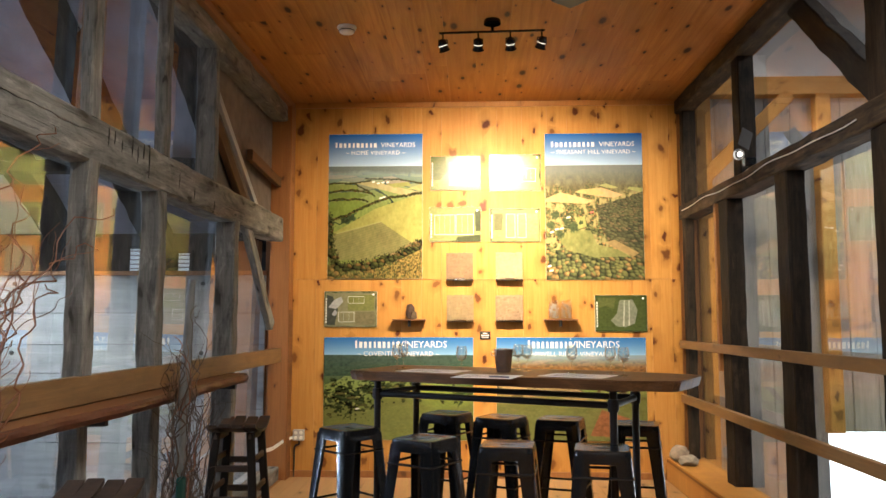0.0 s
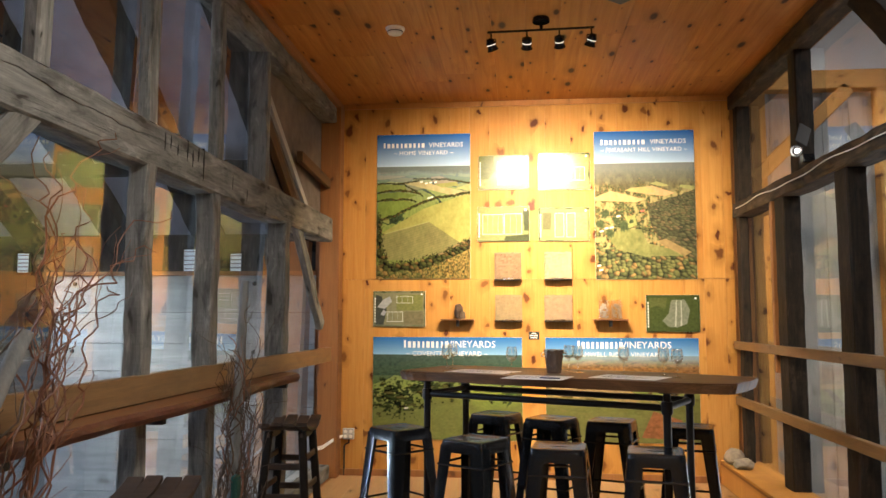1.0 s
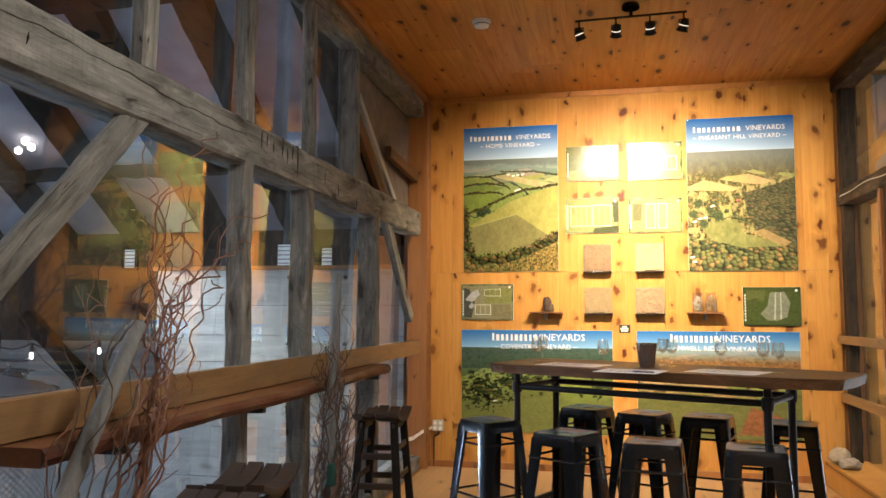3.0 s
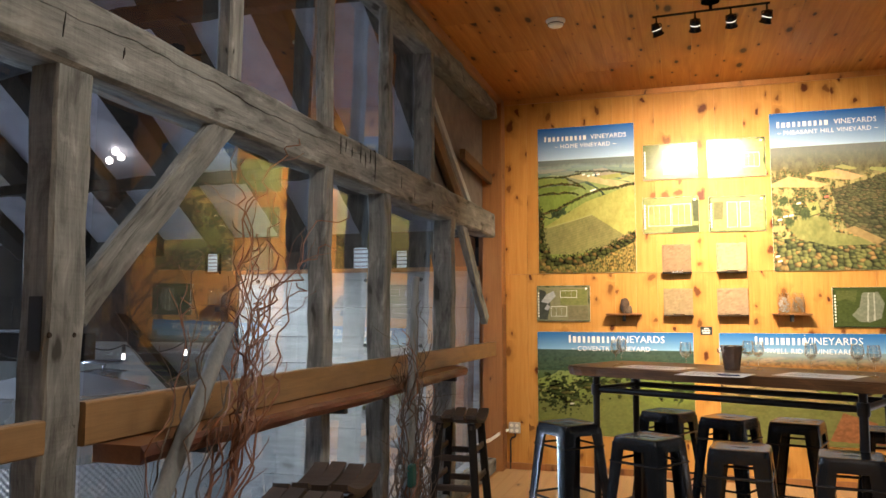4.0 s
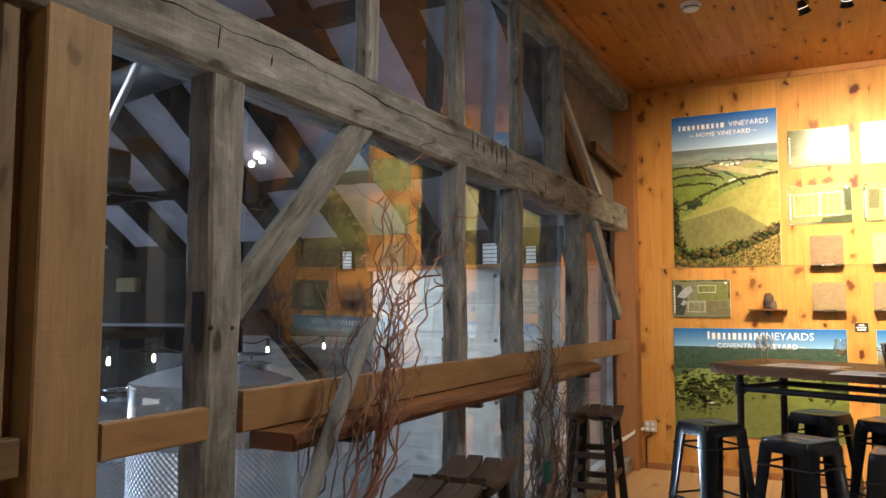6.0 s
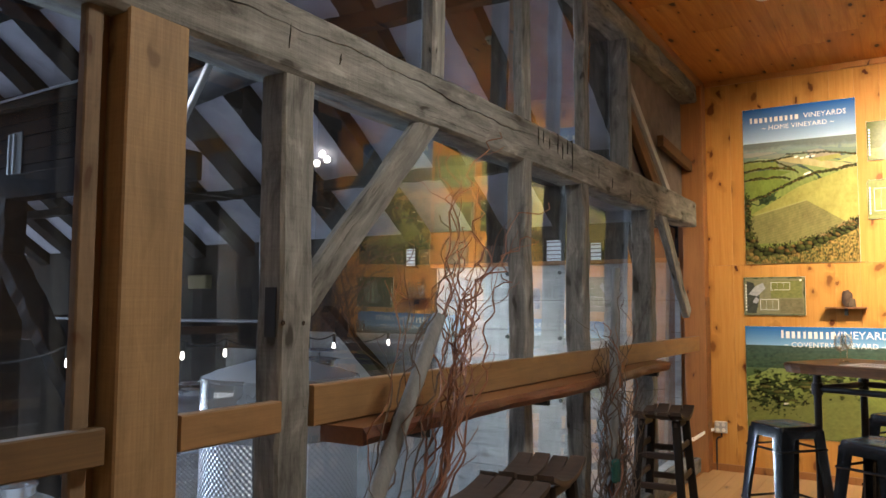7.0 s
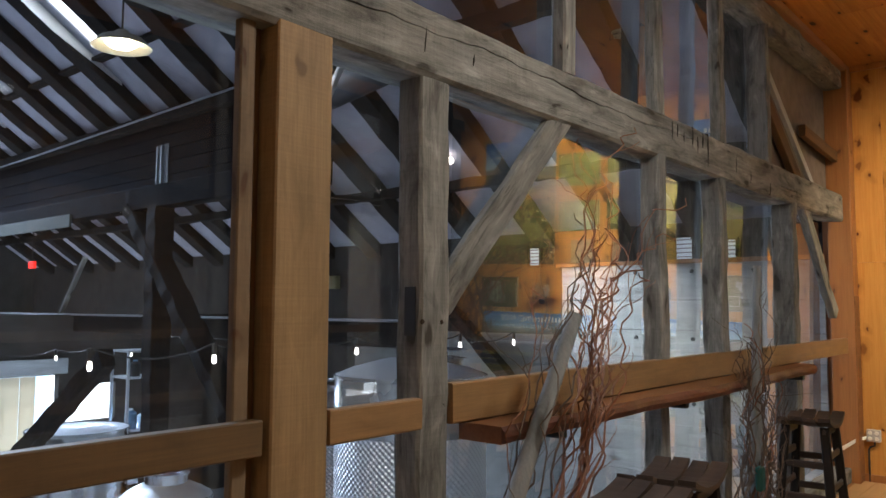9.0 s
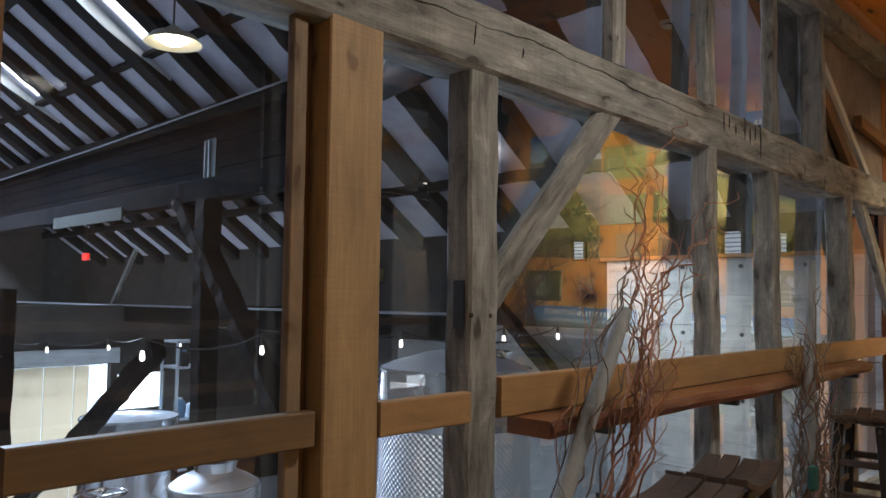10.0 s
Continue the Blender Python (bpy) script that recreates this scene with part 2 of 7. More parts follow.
def glass(name, tint=(1, 1, 1), gloss=1.0, faces=1.0, dust=0.0):
    """A thin clear pane: straight through, with a mirror image by Fresnel; faces adds up the panes' surfaces."""
    m = bpy.data.materials.new(name)
    m.use_nodes = True
    t = m.node_tree
    for n in list(t.nodes):
        t.nodes.remove(n)
    out, mixer = t.nodes.new("ShaderNodeOutputMaterial"), t.nodes.new("ShaderNodeMixShader")
    clear, mirror, fr = t.nodes.new("ShaderNodeBsdfTransparent"), t.nodes.new("ShaderNodeBsdfGlossy"), t.nodes.new("ShaderNodeFresnel")
    clear.inputs["Color"].default_value = (*tint, 1)
    mirror.inputs["Roughness"].default_value = 0.012
    mirror.inputs["Color"].default_value = (gloss, gloss, gloss, 1)
    fr.inputs["IOR"].default_value = 1.52
    two = t.nodes.new("ShaderNodeMath")
    two.operation, two.use_clamp = "MULTIPLY", True
    two.inputs[1].default_value = faces
    t.links.new(fr.outputs[0], two.inputs[0])
    t.links.new(two.outputs[0], mixer.inputs[0])
    t.links.new(clear.outputs[0], mixer.inputs[1])
    t.links.new(mirror.outputs[0], mixer.inputs[2])
    if not dust:
        t.links.new(mixer.outputs[0], out.inputs["Surface"])
        return m
    # a thin film of dust with denser specks and wiped patches
    film, top = t.nodes.new("ShaderNodeBsdfDiffuse"), t.nodes.new("ShaderNodeMixShader")
    film.inputs["Color"].default_value = (0.72, 0.70, 0.64, 1)
    co = t.nodes.new("ShaderNodeTexCoord").outputs["Object"]
    values = []
    for kind, scale, lo, hi, a, b in (("ShaderNodeTexNoise", 2.6, 0.35, 0.7, dust * 0.6, dust * 1.5), ("ShaderNodeTexVoronoi", 26.0, 0.045, 0.025, 0.0, 0.22)):
        tex, mp = t.nodes.new(kind), t.nodes.new("ShaderNodeMapRange")
        tex.inputs["Scale"].default_value = scale
        for key, value in (("From Min", lo), ("From Max", hi), ("To Min", a), ("To Max", b)):
            mp.inputs[key].default_value = value
        t.links.new(co, tex.inputs["Vector"])
        t.links.new(tex.outputs["Distance" if "Distance" in tex.outputs else 0], mp.inputs["Value"])
        values.append(mp.outputs[0])
    add = t.nodes.new("ShaderNodeMath")
    t.links.new(values[0], add.inputs[0])
    t.links.new(values[1], add.inputs[1])
    t.links.new(add.outputs[0], top.inputs[0])
    t.links.new(mixer.outputs[0], top.inputs[1])
    t.links.new(film.outputs[0], top.inputs[2])
    t.links.new(top.outputs[0], out.inputs["Surface"])
    return m


GLASS = glass("window_glass", (0.80, 0.82, 0.83), faces=2.0, dust=0.007)
CLEAR = bpy.data.materials.new("clear_back")
CLEAR.use_nodes = True
CLEAR.node_tree.nodes.remove(CLEAR.node_tree.nodes["Principled BSDF"])
CLEAR.node_tree.links.new(CLEAR.node_tree.nodes.new("ShaderNodeBsdfTransparent").outputs[0], CLEAR.node_tree.nodes["Material Output"].inputs["Surface"])


def glow(name, color, strength):
    m = bpy.data.materials.new(name)
    m.use_nodes = True
    b = m.node_tree.nodes["Principled BSDF"]
    b.inputs["Base Color"].default_value = (*color, 1)
    b.inputs["Emission Color"].default_value = (*color, 1)
    b.inputs["Emission Strength"].default_value = strength
    return m


LIT_RING = glow("light_slot", (1.0, 0.9, 0.75), 1.6)
BULB = glow("warm_bulb", (1.0, 0.82, 0.6), 12)
COOL_BULB = glow("white_bulb", (1.0, 0.93, 0.85), 7)
SKY_PANE = glow("skylight_daylight_pane", (0.90, 0.95, 1.0), 6)
PANE_LIGHT = glow("window_daylight", (0.80, 0.91, 1.0), 0.5)


def thin_glass(name):
    """Blown glass: clear in the middle, glossy towards its outline."""
    m = glass(name, (0.97, 0.98, 0.97))
    t = m.node_tree
    lw, ml = t.nodes.new("ShaderNodeLayerWeight"), t.nodes.new("ShaderNodeMath")
    lw.inputs["Blend"].default_value = 0.25
    ml.operation = "MULTIPLY_ADD"
    ml.inputs[1].default_value, ml.inputs[2].default_value = 0.80, 0.08
    t.links.new(lw.outputs["Facing"], ml.inputs[0])
    mixer = next(n for n in t.nodes if n.type == "MIX_SHADER")
    t.links.new(ml.outputs[0], mixer.inputs[0])
    return m


DAYLIGHT = glow("daylight_beyond", (0.85, 0.93, 1.0), 5)
HAZY_DAY = glow("hazy_daylight_beyond", (0.62, 0.80, 1.0), 2.2)

# ---------------------------------------------------------------- mesh helpers


def part(name, bm, material, parent=None, label="", smooth=False):
    """Links a bmesh as one mesh object."""
    me = bpy.data.meshes.new(name)
    bm.normal_update()
    bm.to_mesh(me)
    bm.free()
    me.materials.append(material)
    if smooth:
        me.polygons.foreach_set("use_smooth", [True] * len(me.polygons))
        me.set_sharp_from_angle(angle=radians(38))
    ob = new(name, me)
    if parent is not None:
        ob.parent = parent
    return tagged(ob, label)


def thing(name, label, category, m=None, group="", kind=""):
    ob = new(name)
    ob.empty_display_size = 0.1
    if m is not None:
        ob.matrix_world = m
    return tagged(ob, label, category, group, kind)


def box(bm, x0, x1, y0, y1, z0, z1, bevel=0.0):
    m = Matrix.Translation(((x0 + x1) / 2, (y0 + y1) / 2, (z0 + z1) / 2)) @ Matrix.Diagonal((abs(x1 - x0), abs(y1 - y0), abs(z1 - z0), 1))
    r = bmesh.ops.create_cube(bm, size=1.0, matrix=m)
    if bevel:
        es = {e for v in r["verts"] for e in v.link_edges}
        bmesh.ops.bevel(bm, geom=list(es), offset=bevel, segments=2, affect="EDGES", profile=0.5)
    return bm


def boxed(x0, x1, y0, y1, z0, z1, bevel=0.0):
    return box(bmesh.new(), x0, x1, y0, y1, z0, z1, bevel)


def lathe(profile, n=24, bm=None, m=None):
    """Turns a profile of (radius, height) round z."""
    bm = bm or bmesh.new()
    m = m or Matrix()
    rings = []
    for r, z in profile:
        if r < 1e-5:
            rings.append([bm.verts.new(m @ Vector((0, 0, z)))])
        else:
            rings.append([bm.verts.new(m @ Vector((r * math.cos(2 * math.pi * i / n), r * math.sin(2 * math.pi * i / n), z))) for i in range(n)])
    for a, b in zip(rings, rings[1:]):
        for i in range(n):
            j = (i + 1) % n
            if len(a) == 1 and len(b) == 1:
                continue
            if len(a) == 1:
                bm.faces.new((a[0], b[j], b[i]))
            elif len(b) == 1:
                bm.faces.new((a[i], a[j], b[0]))
            else:
                bm.faces.new((a[i], a[j], b[j], b[i]))
    return bm


def tube(points, radius, n=8, bm=None, caps=True):
    """A round bar along a line of points; radius is one number or one for each point."""
    bm = bm or bmesh.new()
    pts = [Vector(p) for p in points]
    rad = radius if isinstance(radius, (list, tuple)) else [radius] * len(pts)
    rings, ref = [], None
    for i, p in enumerate(pts):
        d = (pts[min(i + 1, len(pts) - 1)] - pts[max(i - 1, 0)]).normalized()
        if ref is None:
            ref = d.orthogonal().normalized()
        ref = (ref - d * ref.dot(d)).normalized()
        side = d.cross(ref)
        rings.append([bm.verts.new(p + (ref * math.cos(2 * math.pi * k / n) + side * math.sin(2 * math.pi * k / n)) * rad[i]) for k in range(n)])
    for a, b in zip(rings, rings[1:]):
        for k in range(n):
            bm.faces.new((a[k], a[(k + 1) % n], b[(k + 1) % n], b[k]))
    if caps:
        bm.faces.new(list(reversed(rings[0])))
        bm.faces.new(rings[-1])
    return bm


def timber(name, p0, p1, w, d, material, parent=None, side=(0, 1, 0), rough=0.0, chamfer=0.008, label="", seed=0, steps=0):
    """A squared timber from p0 to p1, w wide along side and d the other way; rough makes it hewn."""
    p0, p1 = Vector(p0), Vector(p1)
    z = (p1 - p0).normalized()
    length = (p1 - p0).length
    x = Vector(side)
    x = (x - z * x.dot(z)).normalized()
    y = z.cross(x)
    rnd = random.Random(seed + int(length * 977))
    n = steps or (max(2, int(length / 0.14)) if rough else 1)
    c = chamfer
    outline = [(w / 2 - c, -d / 2), (w / 2, -d / 2 + c), (w / 2, d / 2 - c), (w / 2 - c, d / 2), (-w / 2 + c, d / 2), (-w / 2, d / 2 - c), (-w / 2, -d / 2 + c), (-w / 2 + c, -d / 2)]
    bm = bmesh.new()
    rings = []
    for i in range(n + 1):
        sx, sy = rnd.uniform(-rough, rough), rnd.uniform(-rough, rough)
        rings.append([bm.verts.new((a + sx + rnd.uniform(-rough, rough) * 0.7, b + sy + rnd.uniform(-rough, rough) * 0.7, length * i / n)) for a, b in outline])
    for a, b in zip(rings, rings[1:]):
        for k in range(8):
            bm.faces.new((a[k], a[(k + 1) % 8], b[(k + 1) % 8], b[k]))
    bm.faces.new(list(reversed(rings[0])))
    bm.faces.new(rings[-1])
    ob = part(name, bm, material, parent, label)
    m = Matrix((x, y, z)).transposed().to_4x4()
    m.translation = p0
    ob.matrix_world = m
    return ob

# ---------------------------------------------------------------- the room
YB, XL, XR, ZC = 7.29, -1.64, 2.04, 3.55


def structure(name, label, category):
    return thing(name, label, category, kind="structure")


def board_obj(name, x0, x1, y0, y1, z0, z1, axis, material, parent, groove=0.004):
    """One plank whose grain runs along axis (x, y or z), with eased edges."""
    if axis == "z":
        p0, p1, side, w, d = ((x0 + x1) / 2, (y0 + y1) / 2, z0), ((x0 + x1) / 2, (y0 + y1) / 2, z1), (1, 0, 0), x1 - x0, y1 - y0
    elif axis == "y":
        p0, p1, side, w, d = ((x0 + x1) / 2, y0, (z0 + z1) / 2), ((x0 + x1) / 2, y1, (z0 + z1) / 2), (1, 0, 0), x1 - x0, z1 - z0
    else:
        p0, p1, side, w, d = (x0, (y0 + y1) / 2, (z0 + z1) / 2), (x1, (y0 + y1) / 2, (z0 + z1) / 2), (0, 1, 0), y1 - y0, z1 - z0
    return timber(name, p0, p1, w, d, material, parent, side=side, chamfer=groove)


# the display wall: two tiers of upright knotty pine boards on a backing
wall_back = tagged(part("wall_back", boxed(XL - 0.25, XR + 0.25, YB + 0.022, YB + 0.16, -0.1, ZC + 0.1), PINE_BROWN), "varnished knotty pine board wall behind the table", "wall", kind="structure")
tagged(part("trim_ceiling", boxed(XL, XR, YB - 0.022, YB + 0.01, ZC - 0.05, ZC, 0.004), PINE_CEIL), "narrow varnished pine trim under the ceiling", "trim", kind="structure")
tagged(part("baseboard", boxed(XL, XR - 0.18, YB - 0.02, YB + 0.01, 0.0, 0.06, 0.004), PINE_BROWN), "low brown pine baseboard along the display wall", "baseboard", kind="structure")

# the ceiling: boards along the room, in one mesh
bm = bmesh.new()
rnd = random.Random(5)
x = XL - 0.2
while x < XR + 0.2:
    w = rnd.choice((0.19, 0.24, 0.24, 0.29))
    y = -3.2 - rnd.random() * 2
    while y < YB:
        l = rnd.uniform(2.2, 4.2)
        box(bm, x + 0.0008, x + w - 0.0008, y, min(y + l, YB) - 0.001, ZC + rnd.uniform(0, 0.0015), ZC + 0.05)
        y += l
    x += w
box(bm, XL - 0.2, XR + 0.3, -3.2, YB, ZC + 0.052, ZC + 0.12)


def ceiling_material():
    m = Mat("pine_ceiling_boards", 0.55)
    m.b.inputs["Specular IOR Level"].default_value = 0.22
    isl = m.node("ShaderNodeNewGeometry").outputs["Random Per Island"]
    mul = m.node("ShaderNodeVectorMath")
    mul.operation = "SCALE"
    mul.inputs[0].default_value = (31, 47, 59)
    m.link(isl, mul.inputs["Scale"])
    co = m.node("ShaderNodeTexCoord").outputs["Object"]
    add = m.node("ShaderNodeVectorMath")
    m.link(co, add.inputs[0])
    m.link(mul.outputs[0], add.inputs[1])

    def at(s):
        mp = m.node("ShaderNodeMapping")
        mp.inputs["Scale"].default_value = s
        m.link(add.outputs[0], mp.inputs[0])
        return mp.outputs[0]
    f = m.noise(at((24, 1.2, 24)), 1, 6, 0.65, 0.6)
    c = m.ramp(f, [(0.28, (0.35, 0.130, 0.024)), (0.70, (0.62, 0.285, 0.070))])
    c = m.mix(m.grey(isl, 0, 1, 0, 0.5), c, (0.34, 0.122, 0.024))
    c = m.mix(m.grey(m.noise(at((1.5, 0.6, 1.5)), 1, 3), 0.42, 0.72, 0, 0.5), c, (0.34, 0.125, 0.028))
    v = m.node("ShaderNodeTexVoronoi", Scale=1.0)
    v.voronoi_dimensions = "2D"
    m.link(at((6.4, 2.6, 0.0)), v.inputs["Vector"])
    sep = m.node("ShaderNodeSeparateColor")
    m.link(v.outputs["Color"], sep.inputs[0])
    near = m.math("DIVIDE", v.outputs["Distance"], m.grey(m.math("POWER", sep.outputs[1], 2.6), 0, 1, 0.030, 0.22))
    some = m.grey(sep.outputs[0], 0.34, 0.36)
    c = m.mix(m.math("MULTIPLY", m.grey(near, 2.6, 0.9, 0, 0.45), some), c, (0.22, 0.075, 0.018))
    c = m.mix(m.math("MULTIPLY", m.grey(near, 1.0, 0.5), some), c, (0.045, 0.014, 0.007))
    m.base(c)
    m.bump(f, 0.1, 0.004)
    return m.m


ceiling = tagged(part("ceiling", bm, ceiling_material()), "varnished knotty pine board ceiling", "ceiling", kind="structure")
floor = tagged(part("floor", boxed(-1.86, 2.35, -3.2, YB + 0.1, -0.14, -0.012), PINE_BROWN), "light varnished wooden plank floor", "floor", kind="structure")
wall_rear = tagged(part("wall_rear", boxed(-1.9, 2.3, -3.35, -3.2, -0.1, ZC + 0.1), PINE), "plain pine wall closing the room", "wall", kind="structure")



def glass_pane(x0, x1, y0, y1, z0, z1, parent, facing, lean=0.0, turn=0.0):
    """A pane of real thickness whose room face carries the gloss."""
    pane = part("glass_pane", boxed(x0, x1, y0, y1, z0, z1), CLEAR, parent, "clear glass pane")
    pane.data.materials.append(GLASS)
    for p in pane.data.polygons:
        if p.normal.x * facing > 0.5:
            p.material_index = 1
    for vert in pane.data.vertices:
        vert.co.x += (vert.co.z - 2.0) * lean + (vert.co.y - 3.4) * turn
    pane.visible_shadow = False
    return pane


# ---------------------------------------------------------------- timber frame with glass towards the barn
F = -1.655   # room face of the frame
wall_left = structure("wall_left", "old weathered timber frame wall glazed towards the barn", "wall")
GW = dict(parent=wall_left)


def cracked_beam():
    """The long hewn beam: a winding drying crack runs along its room face, and axe cuts cross it."""
    y0, y1, w, d, c = -3.1, 7.02, 0.226, 0.17, 0.014
    rnd = random.Random(1)
    n = 250
    bm = bmesh.new()
    rows = []

    def crack(y):
        open_ = max(0.0, min(1.0, (y - 1.2) * 3, (4.05 - y) * 4)) * (0.55 + 0.45 * math.sin(y * 7.3 + 1) * math.sin(y * 3.1))
        return 0.035 + 0.012 * math.sin(y * 3.6) + 0.005 * math.sin(y * 13) + 0.003 * math.sin(y * 41), max(0.0, open_)
    # axe cuts: place along the beam, lower and upper end, depth
    cuts = [(1.983, -0.024, 0.014, 0.010), (3.60, -0.005, 0.093, 0.005), (3.86, -0.003, 0.112, 0.008), (3.997, 0.02, 0.10, 0.007), (4.068, -0.07, 0.112, 0.013), (3.743, 0.0, 0.06, 0.005), (1.735, -0.04, 0.05, 0.003), (3.665, 0.02, 0.09, 0.004), (3.925, -0.02, 0.07, 0.004), (4.5, -0.05, 0.06, 0.004), (4.75, -0.08, 0.0, 0.004), (5.12, -0.11, -0.03, 0.006)]
    for i in range(n + 1):
        y = y0 + (y1 - y0) * i / n
        g, k = crack(y)
        e, dep = 0.0006 + 0.0024 * k, 0.016 * k
        out = [(w / 2 - c, -d / 2), (w / 2, -d / 2 + c), (w / 2, d / 2 - c), (w / 2 - c, d / 2), (0.075, d / 2), (g + e, d / 2), (g + 0.0004, d / 2 - dep), (g - e - 0.0004, d / 2 - 0.0015 * k), (0.0, d / 2), (-0.045, d / 2), (-0.08, d / 2), (-w / 2 + c, d / 2), (-w / 2, d / 2 - c), (-w / 2, -d / 2 + c), (-w / 2 + c, -d / 2)]
        ring = []
        for j, (a, b) in enumerate(out):
            p = Vector((a * 9, b * 9, y * 2.3))
            h = noise.noise(p) * 0.007 + noise.noise(p * 2.7) * 0.003 + noise.noise(Vector((a * 30, b * 30, y * 11))) * 0.0018
            edge = 0.6 if 4 <= j <= 10 else 1.0
            a2 = a + (h if j in (0, 1, 2, 3, 11, 12, 13, 14) else 0) * math.copysign(1, a)
            b2 = b + h * edge * math.copysign(1, b)
            ring.append(bm.verts.new((a2, b2, y - y0)))
        rows.append(ring)
    m = len(rows[0])
    for p, q in zip(rows, rows[1:]):
        for k in range(m):
            bm.faces.new((p[k], p[(k + 1) % m], q[(k + 1) % m], q[k]))
    bm.faces.new(list(reversed(rows[0])))
    bm.faces.new(rows[-1])
    ob = part("beam", bm, GREY_WOOD, wall_left, "long hewn grey beam with a winding drying crack")
    ob.matrix_world = Matrix(((0, 1, 0, F - 0.085), (0, 0, 1, y0), (1, 0, 0, 2.287), (0, 0, 0, 1)))
    for y, lo, hi, dep in cuts:
        bm = bmesh.new()
        wd = 0.0008 + dep * 0.13
        zs = [lo + (hi - lo) * s / 6 for s in range(7)]
        front = [[bm.verts.new((F + 0.0045 - 0.003 * abs(s - 3) / 3, y + sg * wd * (1 - ((s - 3) / 3.2) ** 2) + rnd.uniform(-0.0012, 0.0012) + 0.006 * s / 6, 2.287 + z)) for sg in (-1, 1)] for s, z in enumerate(zs)]
        back = [[bm.verts.new((F - 0.02, v.co.y, v.co.z)) for v in r] for r in front]
        for r in ((front, 0), (back, 1)):
            for p, q in zip(r[0], r[0][1:]):
                bm.faces.new((p[0], p[1], q[1], q[0]))
        for sgi in (0, 1):
            for s in range(6):
                bm.faces.new((front[s][sgi], front[s + 1][sgi], back[s + 1][sgi], back[s][sgi]))
        bmesh.ops.recalc_face_normals(bm, faces=bm.faces)
        part("axe_cut", bm, OLD_CUT, wall_left, "dark axe cut across the beam")


OLD_CUT = plain("dark_old_cut", (0.035, 0.032, 0.028), 0.95, grain=0.4)
cracked_beam()
timber("top_plate", (F - 0.07, -3.1, 3.405), (F - 0.07, 7.12, 3.405), 0.155, 0.15, GREY_WOOD, side=(0, 0, 1), rough=0.006, chamfer=0.012, seed=2, **GW)
timber("trim_board", (F - 0.06, -3.1, 3.515), (F - 0.06, YB - 0.025, 3.515), 0.062, 0.19, PINE_BROWN, side=(0, 0, 1), chamfer=0.004, **GW)
for y0, y1, dp in ((-1.2, -1.05, 0.07), (0.3, 0.43, 0.07), (1.30, 1.42, 0.07), (2.585, 2.675, 0.068), (3.432, 3.522, 0.062), (4.265, 4.352, 0.066), (5.118, 5.188, 0.142)):
    timber("stud", (F - dp / 2 - 0.002, (y0 + y1) / 2, 2.39), (F - dp / 2 - 0.002, (y0 + y1) / 2, 3.33), y1 - y0, dp, GREY_WOOD, rough=0.004, seed=int(y0 * 10), **GW)
timber("stud", (F - 0.20, 3.76, 2.30), (F - 0.20, 3.82, 3.33), 0.09, 0.09, GREY_WOOD, rough=0.004, seed=77, **GW)
for y0, y1, dp in ((3.44, 3.535, 0.096), (4.245, 4.345, 0.115), (5.60, 5.715, 0.150)):
    timber("stud", (F - dp / 2 - 0.003, (y0 + y1) / 2, 0.0), (F - dp / 2 - 0.003, (y0 + y1) / 2, 2.19), y1 - y0, dp, GREY_WOOD, rough=0.006, seed=int(y0 * 10), **GW)
timber("post", (F - 0.062, 1.805, 0.0), (F - 0.062, 1.805, 2.19), 0.142, 0.105, GREY_WOOD, rough=0.005, chamfer=0.010, label="grey hewn post with pegs and mortise", seed=9, **GW)
timber("post", (F - 0.052, 1.264, 0.0), (F - 0.052, 1.264, 2.19), 0.188, 0.10, POST_WOOD, chamfer=0.005, label="reddish planed square post", **GW)
timber("post", (F - 0.055, 1.106, 0.0), (F - 0.055, 1.106, 2.19), 0.046, 0.03, SHADED_POST, chamfer=0.004, **GW)
# dark filler board added for the shaded gap between the two posts
timber("post", (F - 0.088, 1.145, 0.0), (F - 0.088, 1.145, 2.19), 0.046, 0.03, AGED_BROWN, chamfer=0.003, **GW)
timber("post", (F - 0.065, 0.335, 0.0), (F - 0.065, 0.335, 2.172), 0.14, 0.13, AGED_BROWN, chamfer=0.005, **GW)
timber("post", (F - 0.05, -1.6, 0.0), (F - 0.05, -1.6, 2.172), 0.19, 0.13, GREY_WOOD, chamfer=0.005, **GW)
timber("brace", (F - 0.034, 1.85, 1.46), (F - 0.034, 2.66, 2.27), 0.115, 0.044, GREY_WOOD, rough=0.004, seed=12, label="grey diagonal knee brace", **GW)
timber("brace", (F - 0.05, 5.96, 2.28), (F - 0.05, 6.80, 1.40), 0.11, 0.06, GREY_WOOD, rough=0.004, seed=13, **GW)
timber("brace", (F - 0.06, 5.19, 3.12), (F - 0.06, 6.36, 2.38), 0.06, 0.03, WHITE_WOOD, chamfer=0.003, label="pale diagonal strip", **GW)
timber("brace", (F - 0.10, 5.20, 3.00), (F - 0.10, 6.16, 2.36), 0.11, 0.05, AGED_BROWN, chamfer=0.004, **GW)
timber("brace", (F - 0.07, 6.15, 2.80), (F - 0.07, 7.1, 2.74), 0.09, 0.05, AGED_BROWN, side=(0, 0, 1), chamfer=0.004, **GW)
part("panel", boxed(F - 0.19, F - 0.15, 5.38, 7.25, 2.34, 3.54), plain("aged_board", (0.15, 0.12, 0.10), 0.85, grain=0.45, scale=9, relief=0.3), wall_left, "aged brown-grey board infill")
